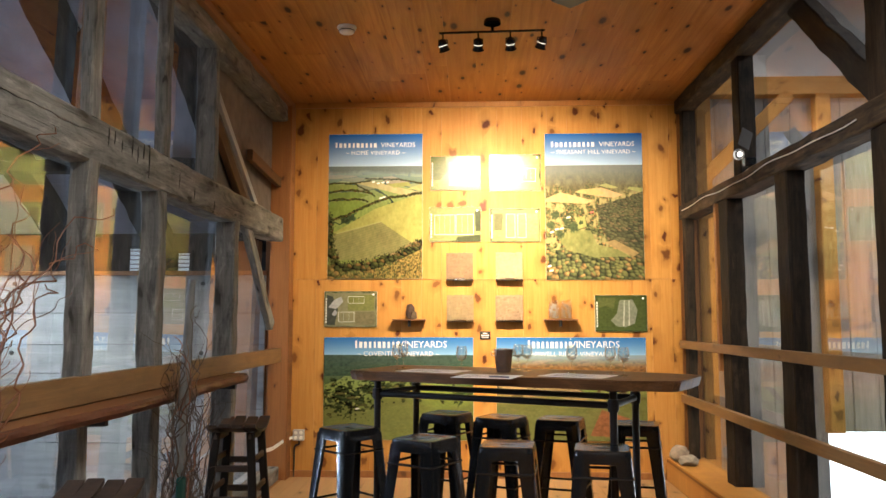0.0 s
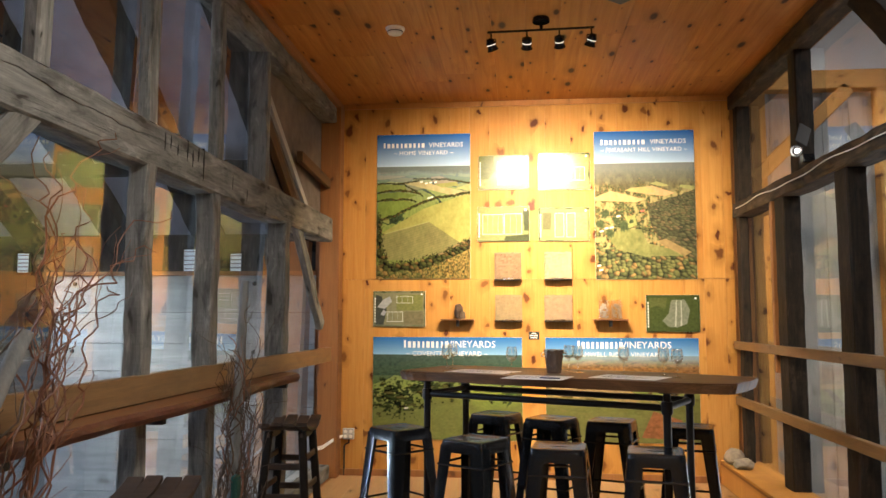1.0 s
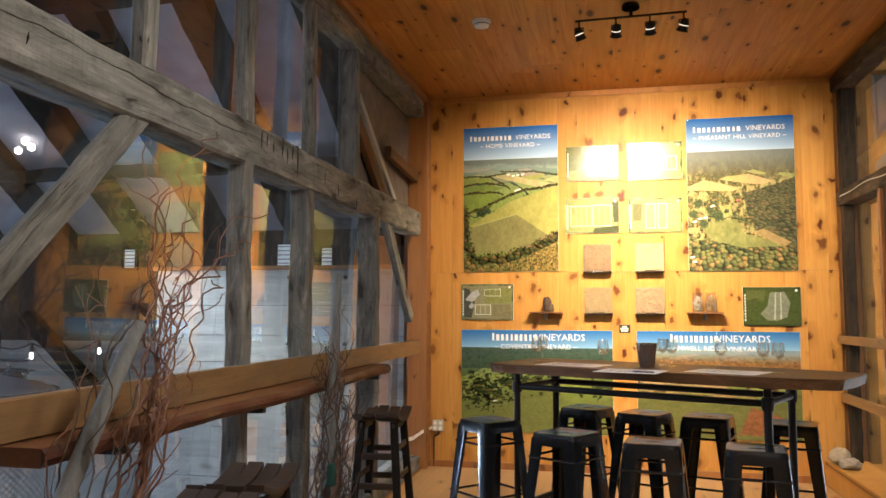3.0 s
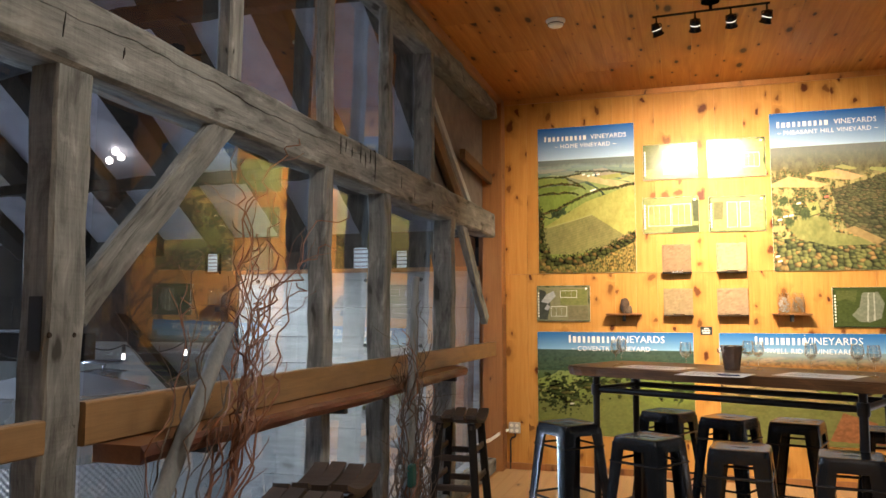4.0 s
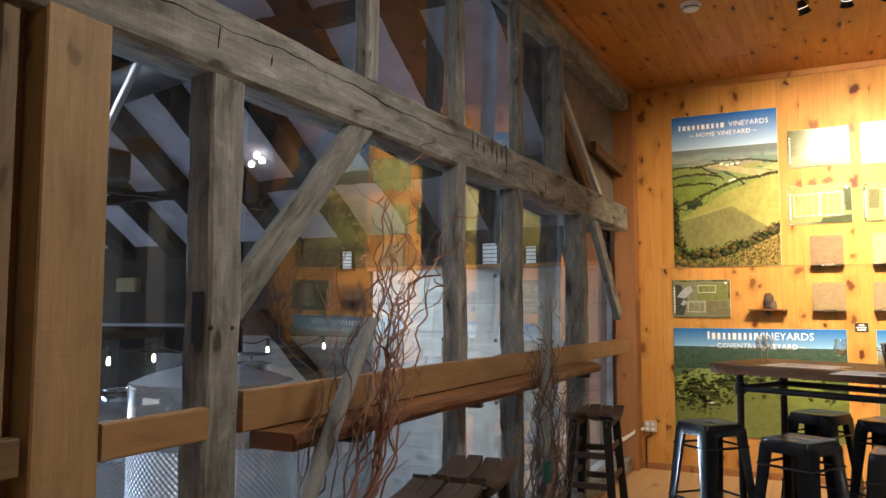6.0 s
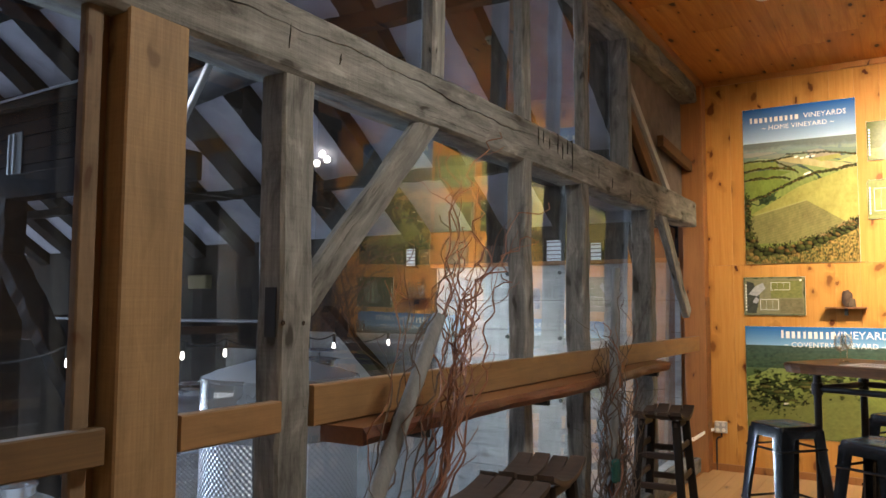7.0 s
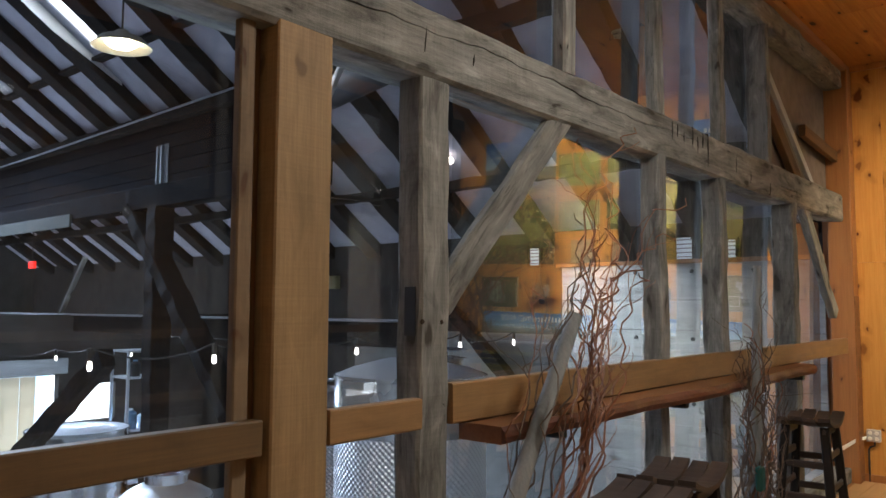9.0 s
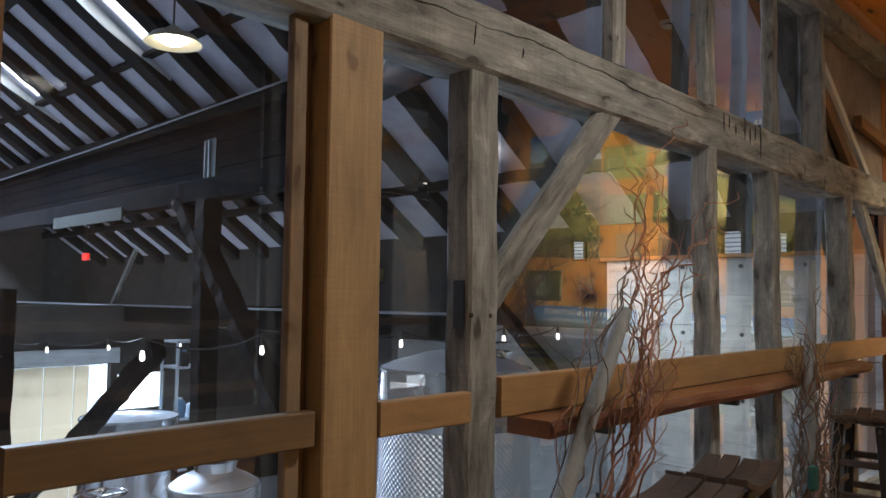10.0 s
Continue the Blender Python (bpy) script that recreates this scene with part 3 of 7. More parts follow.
# corner post against the display wall, and brown boards of the return
timber("post", (F - 0.055, 7.205, 0.0), (F - 0.055, 7.205, 3.50), 0.16, 0.19, PINE_BROWN, side=(0, 1, 0), chamfer=0.006, label="brown stained corner post", **GW)
RETURN_BOARD = wood("brown_return_board", (0.17, 0.066, 0.022), (0.30, 0.130, 0.045), 0.55, bump=0.3, saw=0.1, patina=0.45)
for z0, z1 in ((0.0, 0.20), (0.20, 0.43), (0.43, 0.62), (0.62, 0.86), (0.86, 1.05), (1.05, 1.29), (1.29, 1.55)):
    timber("board", (F - 0.03, 7.13, (z0 + z1) / 2), (F - 0.03, 7.282, (z0 + z1) / 2), z1 - z0 - 0.003, 0.148, RETURN_BOARD, side=(0, 0, 1), chamfer=0.003, **GW)
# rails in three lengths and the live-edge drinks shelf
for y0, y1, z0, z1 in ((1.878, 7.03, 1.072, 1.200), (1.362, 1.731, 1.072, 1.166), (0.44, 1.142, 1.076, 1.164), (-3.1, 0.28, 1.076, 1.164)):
    # the lengths beside the camera get the rail wood with shade in its colour
    timber("rail", (F - 0.018, y0, (z0 + z1) / 2), (F - 0.018, y1, (z0 + z1) / 2), z1 - z0, 0.042, RAIL_WOOD if y0 > 1.3 else SHADED_RAIL, side=(0, 0, 1), chamfer=0.004, **GW)
# low sill on the floor and glass panes between
timber("sill", (F - 0.09, -3.1, 0.06), (F - 0.09, 7.12, 0.06), 0.12, 0.14, GREY_WOOD, side=(0, 0, 1), rough=0.004, **GW)
for y0, y1, z0, z1 in ((-3.1, 1.74, 0.12, 2.18), (1.945, 7.12, 0.12, 2.18), (-3.1, 1.30, 2.39, 3.34), (1.42, 5.37, 2.39, 3.34)):
    far = y0 > 0
    glass_pane(F - 0.111, F - 0.105, y0, y1, z0, z1, wall_left, 1, 0.0153 if far else 0.0, -0.0312 if far else 0.0)


def live_edge_shelf():
    """A slab with a wavy bark edge, held by brackets under the rail."""
    t = thing("drinks_shelf", "dark red-brown live-edge wooden shelf fixed under the rail", "shelf")
    n = 60
    y0, y1 = 1.955, 5.62
    slab, bark = [], []
    bs, bb = bmesh.new(), bmesh.new()
    for i in range(n + 1):
        q = i / n
        y = y0 + (y1 - y0) * q
        e = -1.50 - 0.012 * math.sin(q * 9) - 0.008 * math.sin(q * 23 + 1) - 0.003 * math.sin(q * 71) - (0.09 * max(0, (q - 0.965) / 0.035) ** 2)
        # local x runs along the slab's thickness so that the grain follows its length
        slab.append([bs.verts.new(v) for v in ((-1.69, -1.068, y), (e - 0.012, -1.068, y), (e - 0.012, -1.012, y), (-1.69, -1.012, y))])
        w = 0.004 * math.sin(q * 57)
        bark.append([bb.verts.new(v) for v in ((e - 0.0115, -1.067, y), (e, -1.052, y), (e + 0.003 + w, -1.036, y), (e - 0.012, -1.013, y))])
    for bm, rows in ((bs, slab), (bb, bark)):
        for a, b in zip(rows, rows[1:]):
            for k in range(4):
                bm.faces.new((a[k], b[k], b[(k + 1) % 4], a[(k + 1) % 4]))
        bm.faces.new(rows[0])
        bm.faces.new(list(reversed(rows[-1])))
        bmesh.ops.recalc_face_normals(bm, faces=bm.faces)
    turn = Matrix.Rotation(radians(-90), 4, "X")
    part("slab", bs, SHELF_WOOD, t, "smooth dark wooden slab").matrix_basis = turn
    part("bark_edge", bb, plain("red_bark_edge", (0.085, 0.026, 0.013), 0.5, grain=0.4), t, "rough dark live edge").matrix_basis = turn
    for y in (2.4, 3.5, 4.6, 5.4):
        part("bracket", boxed(-1.685, -1.56, y - 0.02, y + 0.02, 0.972, 1.012, 0.003), BLACK_PAINT, t)
    return t


live_edge_shelf()

# ---------------------------------------------------------------- barn beyond the glass
ZF = -1.7
SL = 0.70                       # rise of the roof
EY, EZ = 8.3, 2.40              # eaves


def roof_z(y):
    return EZ + (EY - y) * SL


barn_floor = tagged(part("barn_floor", boxed(-21, -1.9, -9.2, 8.6, ZF - 0.1, ZF), CONCRETE), "grey concrete floor of the barn", "floor", kind="structure")
tagged(part("wall_below_floor", boxed(-1.92, -1.87, -8.2, 8.6, ZF, -0.012), WHITE_PANEL), "plain wall under the raised floor", "wall", kind="structure")
# roof boarding with skylight openings between rafters
bm = bmesh.new()
RP = 1.04
RX = [-2.3 - RP * i for i in range(18)]
y_up = -1.0
for i in range(19):
    xa, xb = min(-2.3 - RP * i + RP, -1.88), -2.3 - RP * i
    spans = [(y_up, EY + 0.4)]
    if i in (8, 12, 16):
        spans = [(y_up, 1.6), (4.7, EY + 0.4)]
    spans = [(xa, ya, yb) for ya, yb in spans]
    if i in (8, 12, 16):
        spans.append((xb + 0.34, 1.6, 4.7))
    for xa, ya, yb in spans:
        vs = [bm.verts.new(p) for p in ((xa, ya, roof_z(ya)), (xb, ya, roof_z(ya)), (xb, yb, roof_z(yb)), (xa, yb, roof_z(yb)))]
        vs2 = [bm.verts.new(v.co + Vector((0, 0, 0.06))) for v in vs]
        bm.faces.new(vs)
        bm.faces.new(list(reversed(vs2)))
        for k in range(4):
            bm.faces.new((vs[k], vs2[k], vs2[(k + 1) % 4], vs[(k + 1) % 4]))
barn_roof = tagged(part("barn_roof", bm, GREY_PANEL), "grey boarded barn roof with skylight openings", "roof", kind="structure")
bm = bmesh.new()
vs = [bm.verts.new(p) for p in ((-1.88, y_up, roof_z(y_up)), (-21, y_up, roof_z(y_up)), (-21, -9, roof_z(y_up) - 5.6), (-1.88, -9, roof_z(y_up) - 5.6))]
bm.faces.new(vs)
tagged(part("barn_roof", bm, GREY_PANEL), "grey boarded far slope of the barn roof", "roof", kind="structure")
for i in (8, 12, 16):
    xa, xb = -2.3 - RP * i + RP, -2.3 - RP * i + 0.34
    bm = bmesh.new()
    lo = [bm.verts.new((x, y, roof_z(y) + 0.03)) for x, y in ((xa, 1.6), (xb, 1.6), (xb, 4.7), (xa, 4.7))]
    hi = [bm.verts.new(v.co + Vector((0, 0, 0.01))) for v in lo]
    bm.faces.new(lo)
    bm.faces.new(list(reversed(hi)))
    for k in range(4):
        bm.faces.new((lo[k], hi[k], hi[(k + 1) % 4], lo[(k + 1) % 4]))
    sheet = tagged(part("skylight", bm, SKY_PANE), "bright translucent skylight sheet in the barn roof", "skylight", group="barn skylights")
    # white board painting in daylight on the rafter's flank, tapering towards the eaves
    bm = bmesh.new()
    flank = [[bm.verts.new((x, y, roof_z(y) - d)) for y, d in ((1.6, 0.01), (1.6, 0.22), (4.2, 0.20), (5.16, 0.05), (5.16, 0.01))] for x in (xb - 0.187, xb - 0.175)]
    bm.faces.new(flank[0])
    bm.faces.new(list(reversed(flank[1])))
    for k in range(5):
        bm.faces.new((flank[0][k], flank[1][k], flank[1][(k + 1) % 5], flank[0][(k + 1) % 5]))
    bmesh.ops.recalc_face_normals(bm, faces=bm.faces)
    part("lining", bm, WHITE_PANEL, sheet, "white board painting the daylight on the rafter's flank")
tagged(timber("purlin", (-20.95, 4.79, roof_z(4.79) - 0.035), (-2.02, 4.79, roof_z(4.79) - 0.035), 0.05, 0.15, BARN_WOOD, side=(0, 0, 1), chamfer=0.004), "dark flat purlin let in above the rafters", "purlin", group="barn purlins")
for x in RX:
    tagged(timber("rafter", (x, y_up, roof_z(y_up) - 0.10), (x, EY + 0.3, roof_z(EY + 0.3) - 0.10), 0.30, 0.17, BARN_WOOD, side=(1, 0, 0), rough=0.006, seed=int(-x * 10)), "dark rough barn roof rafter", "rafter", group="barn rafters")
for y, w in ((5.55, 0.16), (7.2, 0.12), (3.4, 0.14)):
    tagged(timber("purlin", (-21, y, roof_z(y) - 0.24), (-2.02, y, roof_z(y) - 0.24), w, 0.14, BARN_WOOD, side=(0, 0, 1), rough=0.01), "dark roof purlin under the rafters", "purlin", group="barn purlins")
# unseen gable added over the room, closing the barn to stray sky light
bm = bmesh.new()
near, far_side = [], []
for y, z in ((EY + 0.4, 3.62), (EY + 0.4, roof_z(EY + 0.4) + 1.4), (6.4, 3.70), (y_up, roof_z(y_up)), (-9.0, roof_z(y_up) - 5.6), (-9.0, 3.0), (-3.3, 3.0), (-3.3, 3.62)):
    near.append(bm.verts.new((-1.87, y, max(z, 3.0))))
    far_side.append(bm.verts.new((-1.83, y, max(z, 3.0))))
bm.faces.new(near)
bm.faces.new(list(reversed(far_side)))
for k in range(len(near)):
    j = (k + 1) % len(near)
    bm.faces.new((near[k], near[j], far_side[j], far_side[k]))
bmesh.ops.recalc_face_normals(bm, faces=bm.faces)
tagged(part("wall_barn_gable_near", bm, BARN_WOOD), "unseen dark gable over the room keeping sky light out of the barn", "wall", kind="structure")
# loft front of dark filler boards between the tie beam and the purlin
loft = structure("wall_loft", "dark boarded loft front under the barn roof", "wall")
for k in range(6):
    timber("plank", (-20.9, 5.62 + 0.006 * (k % 2), 2.99 + 0.19 * k), (-7.6 + 0.12 * (k % 3), 5.62 + 0.006 * (k % 2), 2.99 + 0.19 * k), 0.185, 0.03, SHADED_WOOD, loft, side=(0, 0, 1), chamfer=0.004)
tagged(part("pipe", tube([(-20.8, 5.44, 3.93), (-14.0, 5.44, 4.02), (-7.9, 5.44, 4.16)], 0.016, 8), plain("galvanised_pipe", (0.30, 0.31, 0.34), 0.4, 0.5), smooth=True), "thin galvanised pipe along the loft purlin", "pipe")
bracket = thing("wall_bracket", "pale metal bracket standing on the loft front", "bracket", pose(-10.1, 5.59, 3.16))
for dx in (-0.06, 0.05):
    part("bar", boxed(dx - 0.018, dx + 0.018, -0.03, 0.012, 0, 0.54, 0.004), plain("zinc_bar", (0.30, 0.32, 0.33), 0.5, 0.3), bracket)
part("plate", boxed(-0.06, 0.20, 0.0, 0.012, 0, 0.56, 0.003), plain("zinc_plate", (0.10, 0.11, 0.115), 0.6, 0.2), bracket)
tagged(part("plank", boxed(-12.75, -10.33, 4.455, 4.486, 2.47, 2.64, 0.004), plain("pale_old_plank", (0.06, 0.063, 0.055), 0.85, grain=0.3, scale=6)), "pale old plank fixed along the tie beam", "plank")
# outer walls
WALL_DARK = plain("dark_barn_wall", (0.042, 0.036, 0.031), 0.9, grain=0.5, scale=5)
bm = bmesh.new()
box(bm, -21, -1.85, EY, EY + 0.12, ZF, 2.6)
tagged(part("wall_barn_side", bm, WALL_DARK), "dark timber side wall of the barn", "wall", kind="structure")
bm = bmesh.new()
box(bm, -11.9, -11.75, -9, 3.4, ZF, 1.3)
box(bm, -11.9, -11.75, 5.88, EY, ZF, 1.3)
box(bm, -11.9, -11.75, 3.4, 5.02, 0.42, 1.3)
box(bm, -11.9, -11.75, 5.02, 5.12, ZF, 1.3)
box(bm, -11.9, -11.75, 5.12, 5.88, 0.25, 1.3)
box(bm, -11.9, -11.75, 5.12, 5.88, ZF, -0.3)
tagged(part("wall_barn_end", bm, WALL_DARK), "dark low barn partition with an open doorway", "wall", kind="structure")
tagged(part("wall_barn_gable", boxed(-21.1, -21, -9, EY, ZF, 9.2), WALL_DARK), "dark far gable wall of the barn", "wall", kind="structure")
tagged(part("backdrop", boxed(-12.6, -12.5, 5.25, 6.5, ZF, 0.8), DAYLIGHT), "bright daylight beyond the barn window", "backdrop", kind="structure")
tagged(part("backdrop", boxed(-12.6, -12.5, 2.9, 5.2, ZF, 0.8), HAZY_DAY), "bright daylight beyond the barn doorway", "backdrop", kind="structure")
tagged(part("wall_barn_back", boxed(-21, -1.85, -9.1, -9.0, ZF, 4), WALL_DARK), "dark barn wall behind", "wall", kind="structure")
# white boarded partition
white_wall = structure("wall_white", "white painted plank partition in the barn with bolts", "wall")
rnd = random.Random(8)
z = ZF
edges = [ZF, -1.2, -0.7, -0.2, 0.30, 0.62, 0.95, 1.22, 1.52, 1.88]
for a, b in zip(edges, edges[1:]):
    board_obj("plank", -4.55, -1.88, 7.28 + rnd.uniform(0, 0.004), 7.34, a + 0.002, b - 0.002, "x", WHITE_WOOD, white_wall)
timber("cap", (-4.6, 7.30, 1.90), (-1.88, 7.30, 1.90), 0.04, 0.14, PINE_BROWN, white_wall, side=(0, 0, 1), chamfer=0.004)

# ---------------------------------------------------------------- frame with glass on the other side
G = 2.04
wall_right = structure("wall_right", "dark timber frame wall with glass and two rails", "wall")
RW = dict(parent=wall_right)
timber("beam", (G + 0.08, -3.1, 2.455), (G + 0.08, 7.27, 2.455), 0.135, 0.16, WORN_BEAM, side=(0, 0, 1), rough=0.004, label="dark hewn beam with a white cable", seed=21, **RW)
timber("top_plate", (G + 0.06, -3.1, 3.47), (G + 0.06, 7.27, 3.47), 0.13, 0.16, WORN_BEAM, side=(0, 0, 1), rough=0.004, seed=22, **RW)
for y0, y1, w in ((7.16, 7.27, 0.08), (6.0, 6.2, 0.13), (4.86, 5.05, 0.12), (3.66, 3.84, 0.15), (1.9, 2.1, 0.15), (-1, -0.8, 0.15)):
    timber("post", (G + 0.02 + w / 2, (y0 + y1) / 2, 0.0), (G + 0.02 + w / 2, (y0 + y1) / 2, 2.40), y1 - y0, w, DARK_WOOD, rough=0.0025, seed=int(y0 * 7), **RW)
timber("post", (G + 0.04, 6.27, 1.05), (G + 0.04, 6.27, 2.40), 0.05, 0.06, PINE_BROWN, chamfer=0.004, **RW)
for y0, y1 in ((7.16, 7.27), (5.65, 5.80), (3.66, 3.84), (0.5, 0.7)):
    timber("stud", (G + 0.08, (y0 + y1) / 2, 2.52), (G + 0.08, (y0 + y1) / 2, 3.41), y1 - y0, 0.12, DARK_WOOD, rough=0.0025, seed=int(y0 * 7), **RW)
timber("brace", (G + 0.10, 3.72, 2.48), (G + 0.10, 4.78, 3.44), 0.155, 0.09, DARK_WOOD, rough=0.004, seed=31, **RW)
for z0, z1 in ((1.195, 1.265), (0.70, 0.775)):
    timber("rail", (G - 0.01, -3.1, (z0 + z1) / 2), (G - 0.01, 7.27, (z0 + z1) / 2), z1 - z0, 0.04, RAIL_WOOD, side=(0, 0, 1), chamfer=0.004, **RW)
for z0, z1 in ((0.2, 2.39), (2.52, 3.41)):
    glass_pane(G + 0.128, G + 0.134, -3.1, 7.26, z0, z1, wall_right, -1)
tagged(part("plinth", boxed(1.86, G + 0.16, -3.1, 7.27, 0.0, 0.205, 0.006), PINE), "low pine ledge along the glazed wall", "ledge", kind="structure")

# side room seen through that glass
tagged(part("side_room_floor", boxed(2.2, 7.2, -3.2, 7.6, ZF - 0.1, ZF), CONCRETE), "grey floor of the side room", "floor", kind="structure")
side_wall = structure("wall_side_room", "white upright board wall with golden timbers in the side room", "wall")
x = 2.2
k = 0
while x < 7.0:
    if not 3.35 < x < 4.7:
        board_obj("plank", x, x + 0.235, 7.42 + 0.004 * (k % 3), 7.46, ZF, 0.42, "z", WHITE_WOOD, side_wall)
    board_obj("plank", x, x + 0.235, 7.42 + 0.004 * (k % 3), 7.46, 0.42, 3.60, "z", WHITE_WOOD, side_wall)
    x += 0.24
    k += 1
timber("beam", (2.2, 7.36, 3.68), (7.0, 7.36, 3.68), 0.18, 0.14, PINE, side_wall, side=(0, 0, 1))
for x in (2.30, 4.95, 6.2):
    timber("post", (x, 7.36, ZF), (x, 7.36, 3.6), 0.14, 0.12, PINE, side_wall, side=(1, 0, 0))
timber("post", (3.43, 7.36, 0.42), (3.43, 7.36, 3.6), 0.14, 0.12, PINE, side_wall, side=(1, 0, 0))
timber("brace", (2.25, 7.33, 2.75), (3.12, 7.33, 3.6), 0.13, 0.08, PINE, side_wall, side=(1, 0, 0))
tagged(part("side_room_ceiling", boxed(2.2, 7.2, -3.2, 7.6, 4.6, 4.7), GREY_PANEL), "grey roof of the side room", "ceiling", kind="structure")
# lamp panel added to go with the side room's fill light
sl = thing("ceiling_lamp", "square white lamp panel added to brighten the side room", "lamp", pose(4.4, 4.6, 4.6))
part("frame", boxed(-0.65, 0.65, -0.65, 0.65, -0.06, 0, 0.01), WHITE_PLASTIC, sl)
part("diffuser", boxed(-0.6, 0.6, -0.6, 0.6, -0.068, -0.061), glow("side_lamp_diffuser", (0.95, 0.97, 1), 3), sl)
bm = bmesh.new()
box(bm, 6.9, 7.0, -3.2, 7.6, ZF, 4.6)
box(bm, 2.3, 7.0, -3.3, -3.2, ZF, 4.6)
# unseen wall added to keep the bright side room out of the reflections
tagged(part("wall_right_rear", boxed(2.19, 2.23, -3.1, 3.6, -0.1, ZC), AGED_BROWN), "unseen brown board wall blocking the side room's glare beside the camera", "wall", kind="structure")
tagged(part("wall_side_room_end", bm, WHITE_PANEL), "white end walls of the side room", "wall", kind="structure")
tagged(part("wall_side_upper", boxed(2.2, 7.0, 7.48, 7.56, 0.43, 4.6), WHITE_PANEL), "white gable wall of the side room", "wall", kind="structure")
tagged(part("backdrop", boxed(3.2, 4.9, 8.0, 8.1, ZF, 0.9), DAYLIGHT), "bright daylight beyond the side doorway", "backdrop", kind="structure")

# ---------------------------------------------------------------- boards of the display wall and floor planks are added last

# ---------------------------------------------------------------- table and stools
TU, TN = Vector((0.905, -0.425, 0)), Vector((0.425, 0.905, 0))
TABLE_TURN = math.degrees(math.atan2(-0.425, 0.905))


def on_plan(u, n, z=0.0):
    p = TU * u + TN * n
    return Vector((p.x, p.y, z))


def high_table():
    c = on_plan(-1.955, 4.61) + Vector((0.098, 0.034, 0))
    t = thing("bar_table", "bar-height table with thick live-edge walnut slab on black pipe legs", "table", pose(c.x, c.y, 0, 0, 0, TABLE_TURN))
    bm = bmesh.new()
    n = 36
    lo, hi = [], []
    for k in range(n):
        a = 2 * math.pi * k / n
        ca, sa = math.cos(a), math.sin(a)
        ex = 9.0 if ca < 0 else 3.2
        x = math.copysign(abs(ca) ** (2 / ex), ca)
        y = math.copysign(abs(sa) ** (2 / 9.0), sa)
        wob = 0.012 * math.sin(5 * a + 1) + 0.008 * math.sin(11 * a)
        px, py = 0.10 + x * (1.08 + wob), y * (0.385 + wob)
        hi.append(bm.verts.new((px, py, 1.12)))
        lo.append(bm.verts.new((px * 0.985, py * 0.97, 1.062)))
    bm.faces.new(hi)
    bm.faces.new(list(reversed(lo)))
    for k in range(n):
        bm.faces.new((lo[k], lo[(k + 1) % n], hi[(k + 1) % n], hi[k]))
    bmesh.ops.bevel(bm, geom=[e for e in bm.edges if all(v in hi for v in e.verts)], offset=0.008, segments=2, affect="EDGES")
    bmesh.ops.rotate(bm, verts=bm.verts, matrix=Matrix.Rotation(radians(-90), 3, "Y"))
    top = part("tabletop", bm, TABLE_WOOD, t, "dark live-edge wooden slab")
    top.matrix_basis = Matrix.Rotation(radians(90), 4, "Y")
    R = 0.022
    for sx in (-1, 1):
        for sy in (-1, 1):
            bm = tube([(sx * 0.785, sy * 0.26, 0.0), (sx * 0.785, sy * 0.26, 1.062)], R, 12)
            lathe([(0.0, 0), (0.045, 0), (0.045, 0.008), (0.03, 0.012), (0.0, 0.012)], 16, bm, Matrix.Translation((sx * 0.785, sy * 0.26, 1.05)))
            for z in (0.97, 0.2):
                lathe([(0.0, -0.035), (0.03, -0.035), (0.033, -0.02), (0.033, 0.02), (0.03, 0.035), (0, 0.035)], 14, bm, Matrix.Translation((sx * 0.785, sy * 0.26, z)))
            part("leg", bm, PIPE_METAL, t, smooth=True)
    for z in (0.97,):
        for sy in (-1, 1):
            part("crossbar", tube([(-0.785, sy * 0.26, z), (0.785, sy * 0.26, z)], 0.019, 10), PIPE_METAL, t, smooth=True)
        for sx in (-1, 1):
            part("crossbar", tube([(sx * 0.785, -0.26, z), (sx * 0.785, 0.26, z)], 0.019, 10), PIPE_METAL, t, smooth=True)
    part("crossbar", tube([(-0.785, 0, 0.2), (0.785, 0, 0.2)], 0.019, 10), PIPE_METAL, t, smooth=True)
    for sx in (-1, 1):
        part("crossbar", tube([(sx * 0.785, -0.26, 0.2), (sx * 0.785, 0.26, 0.2)], 0.019, 10), PIPE_METAL, t, smooth=True)
    return t


high_table()


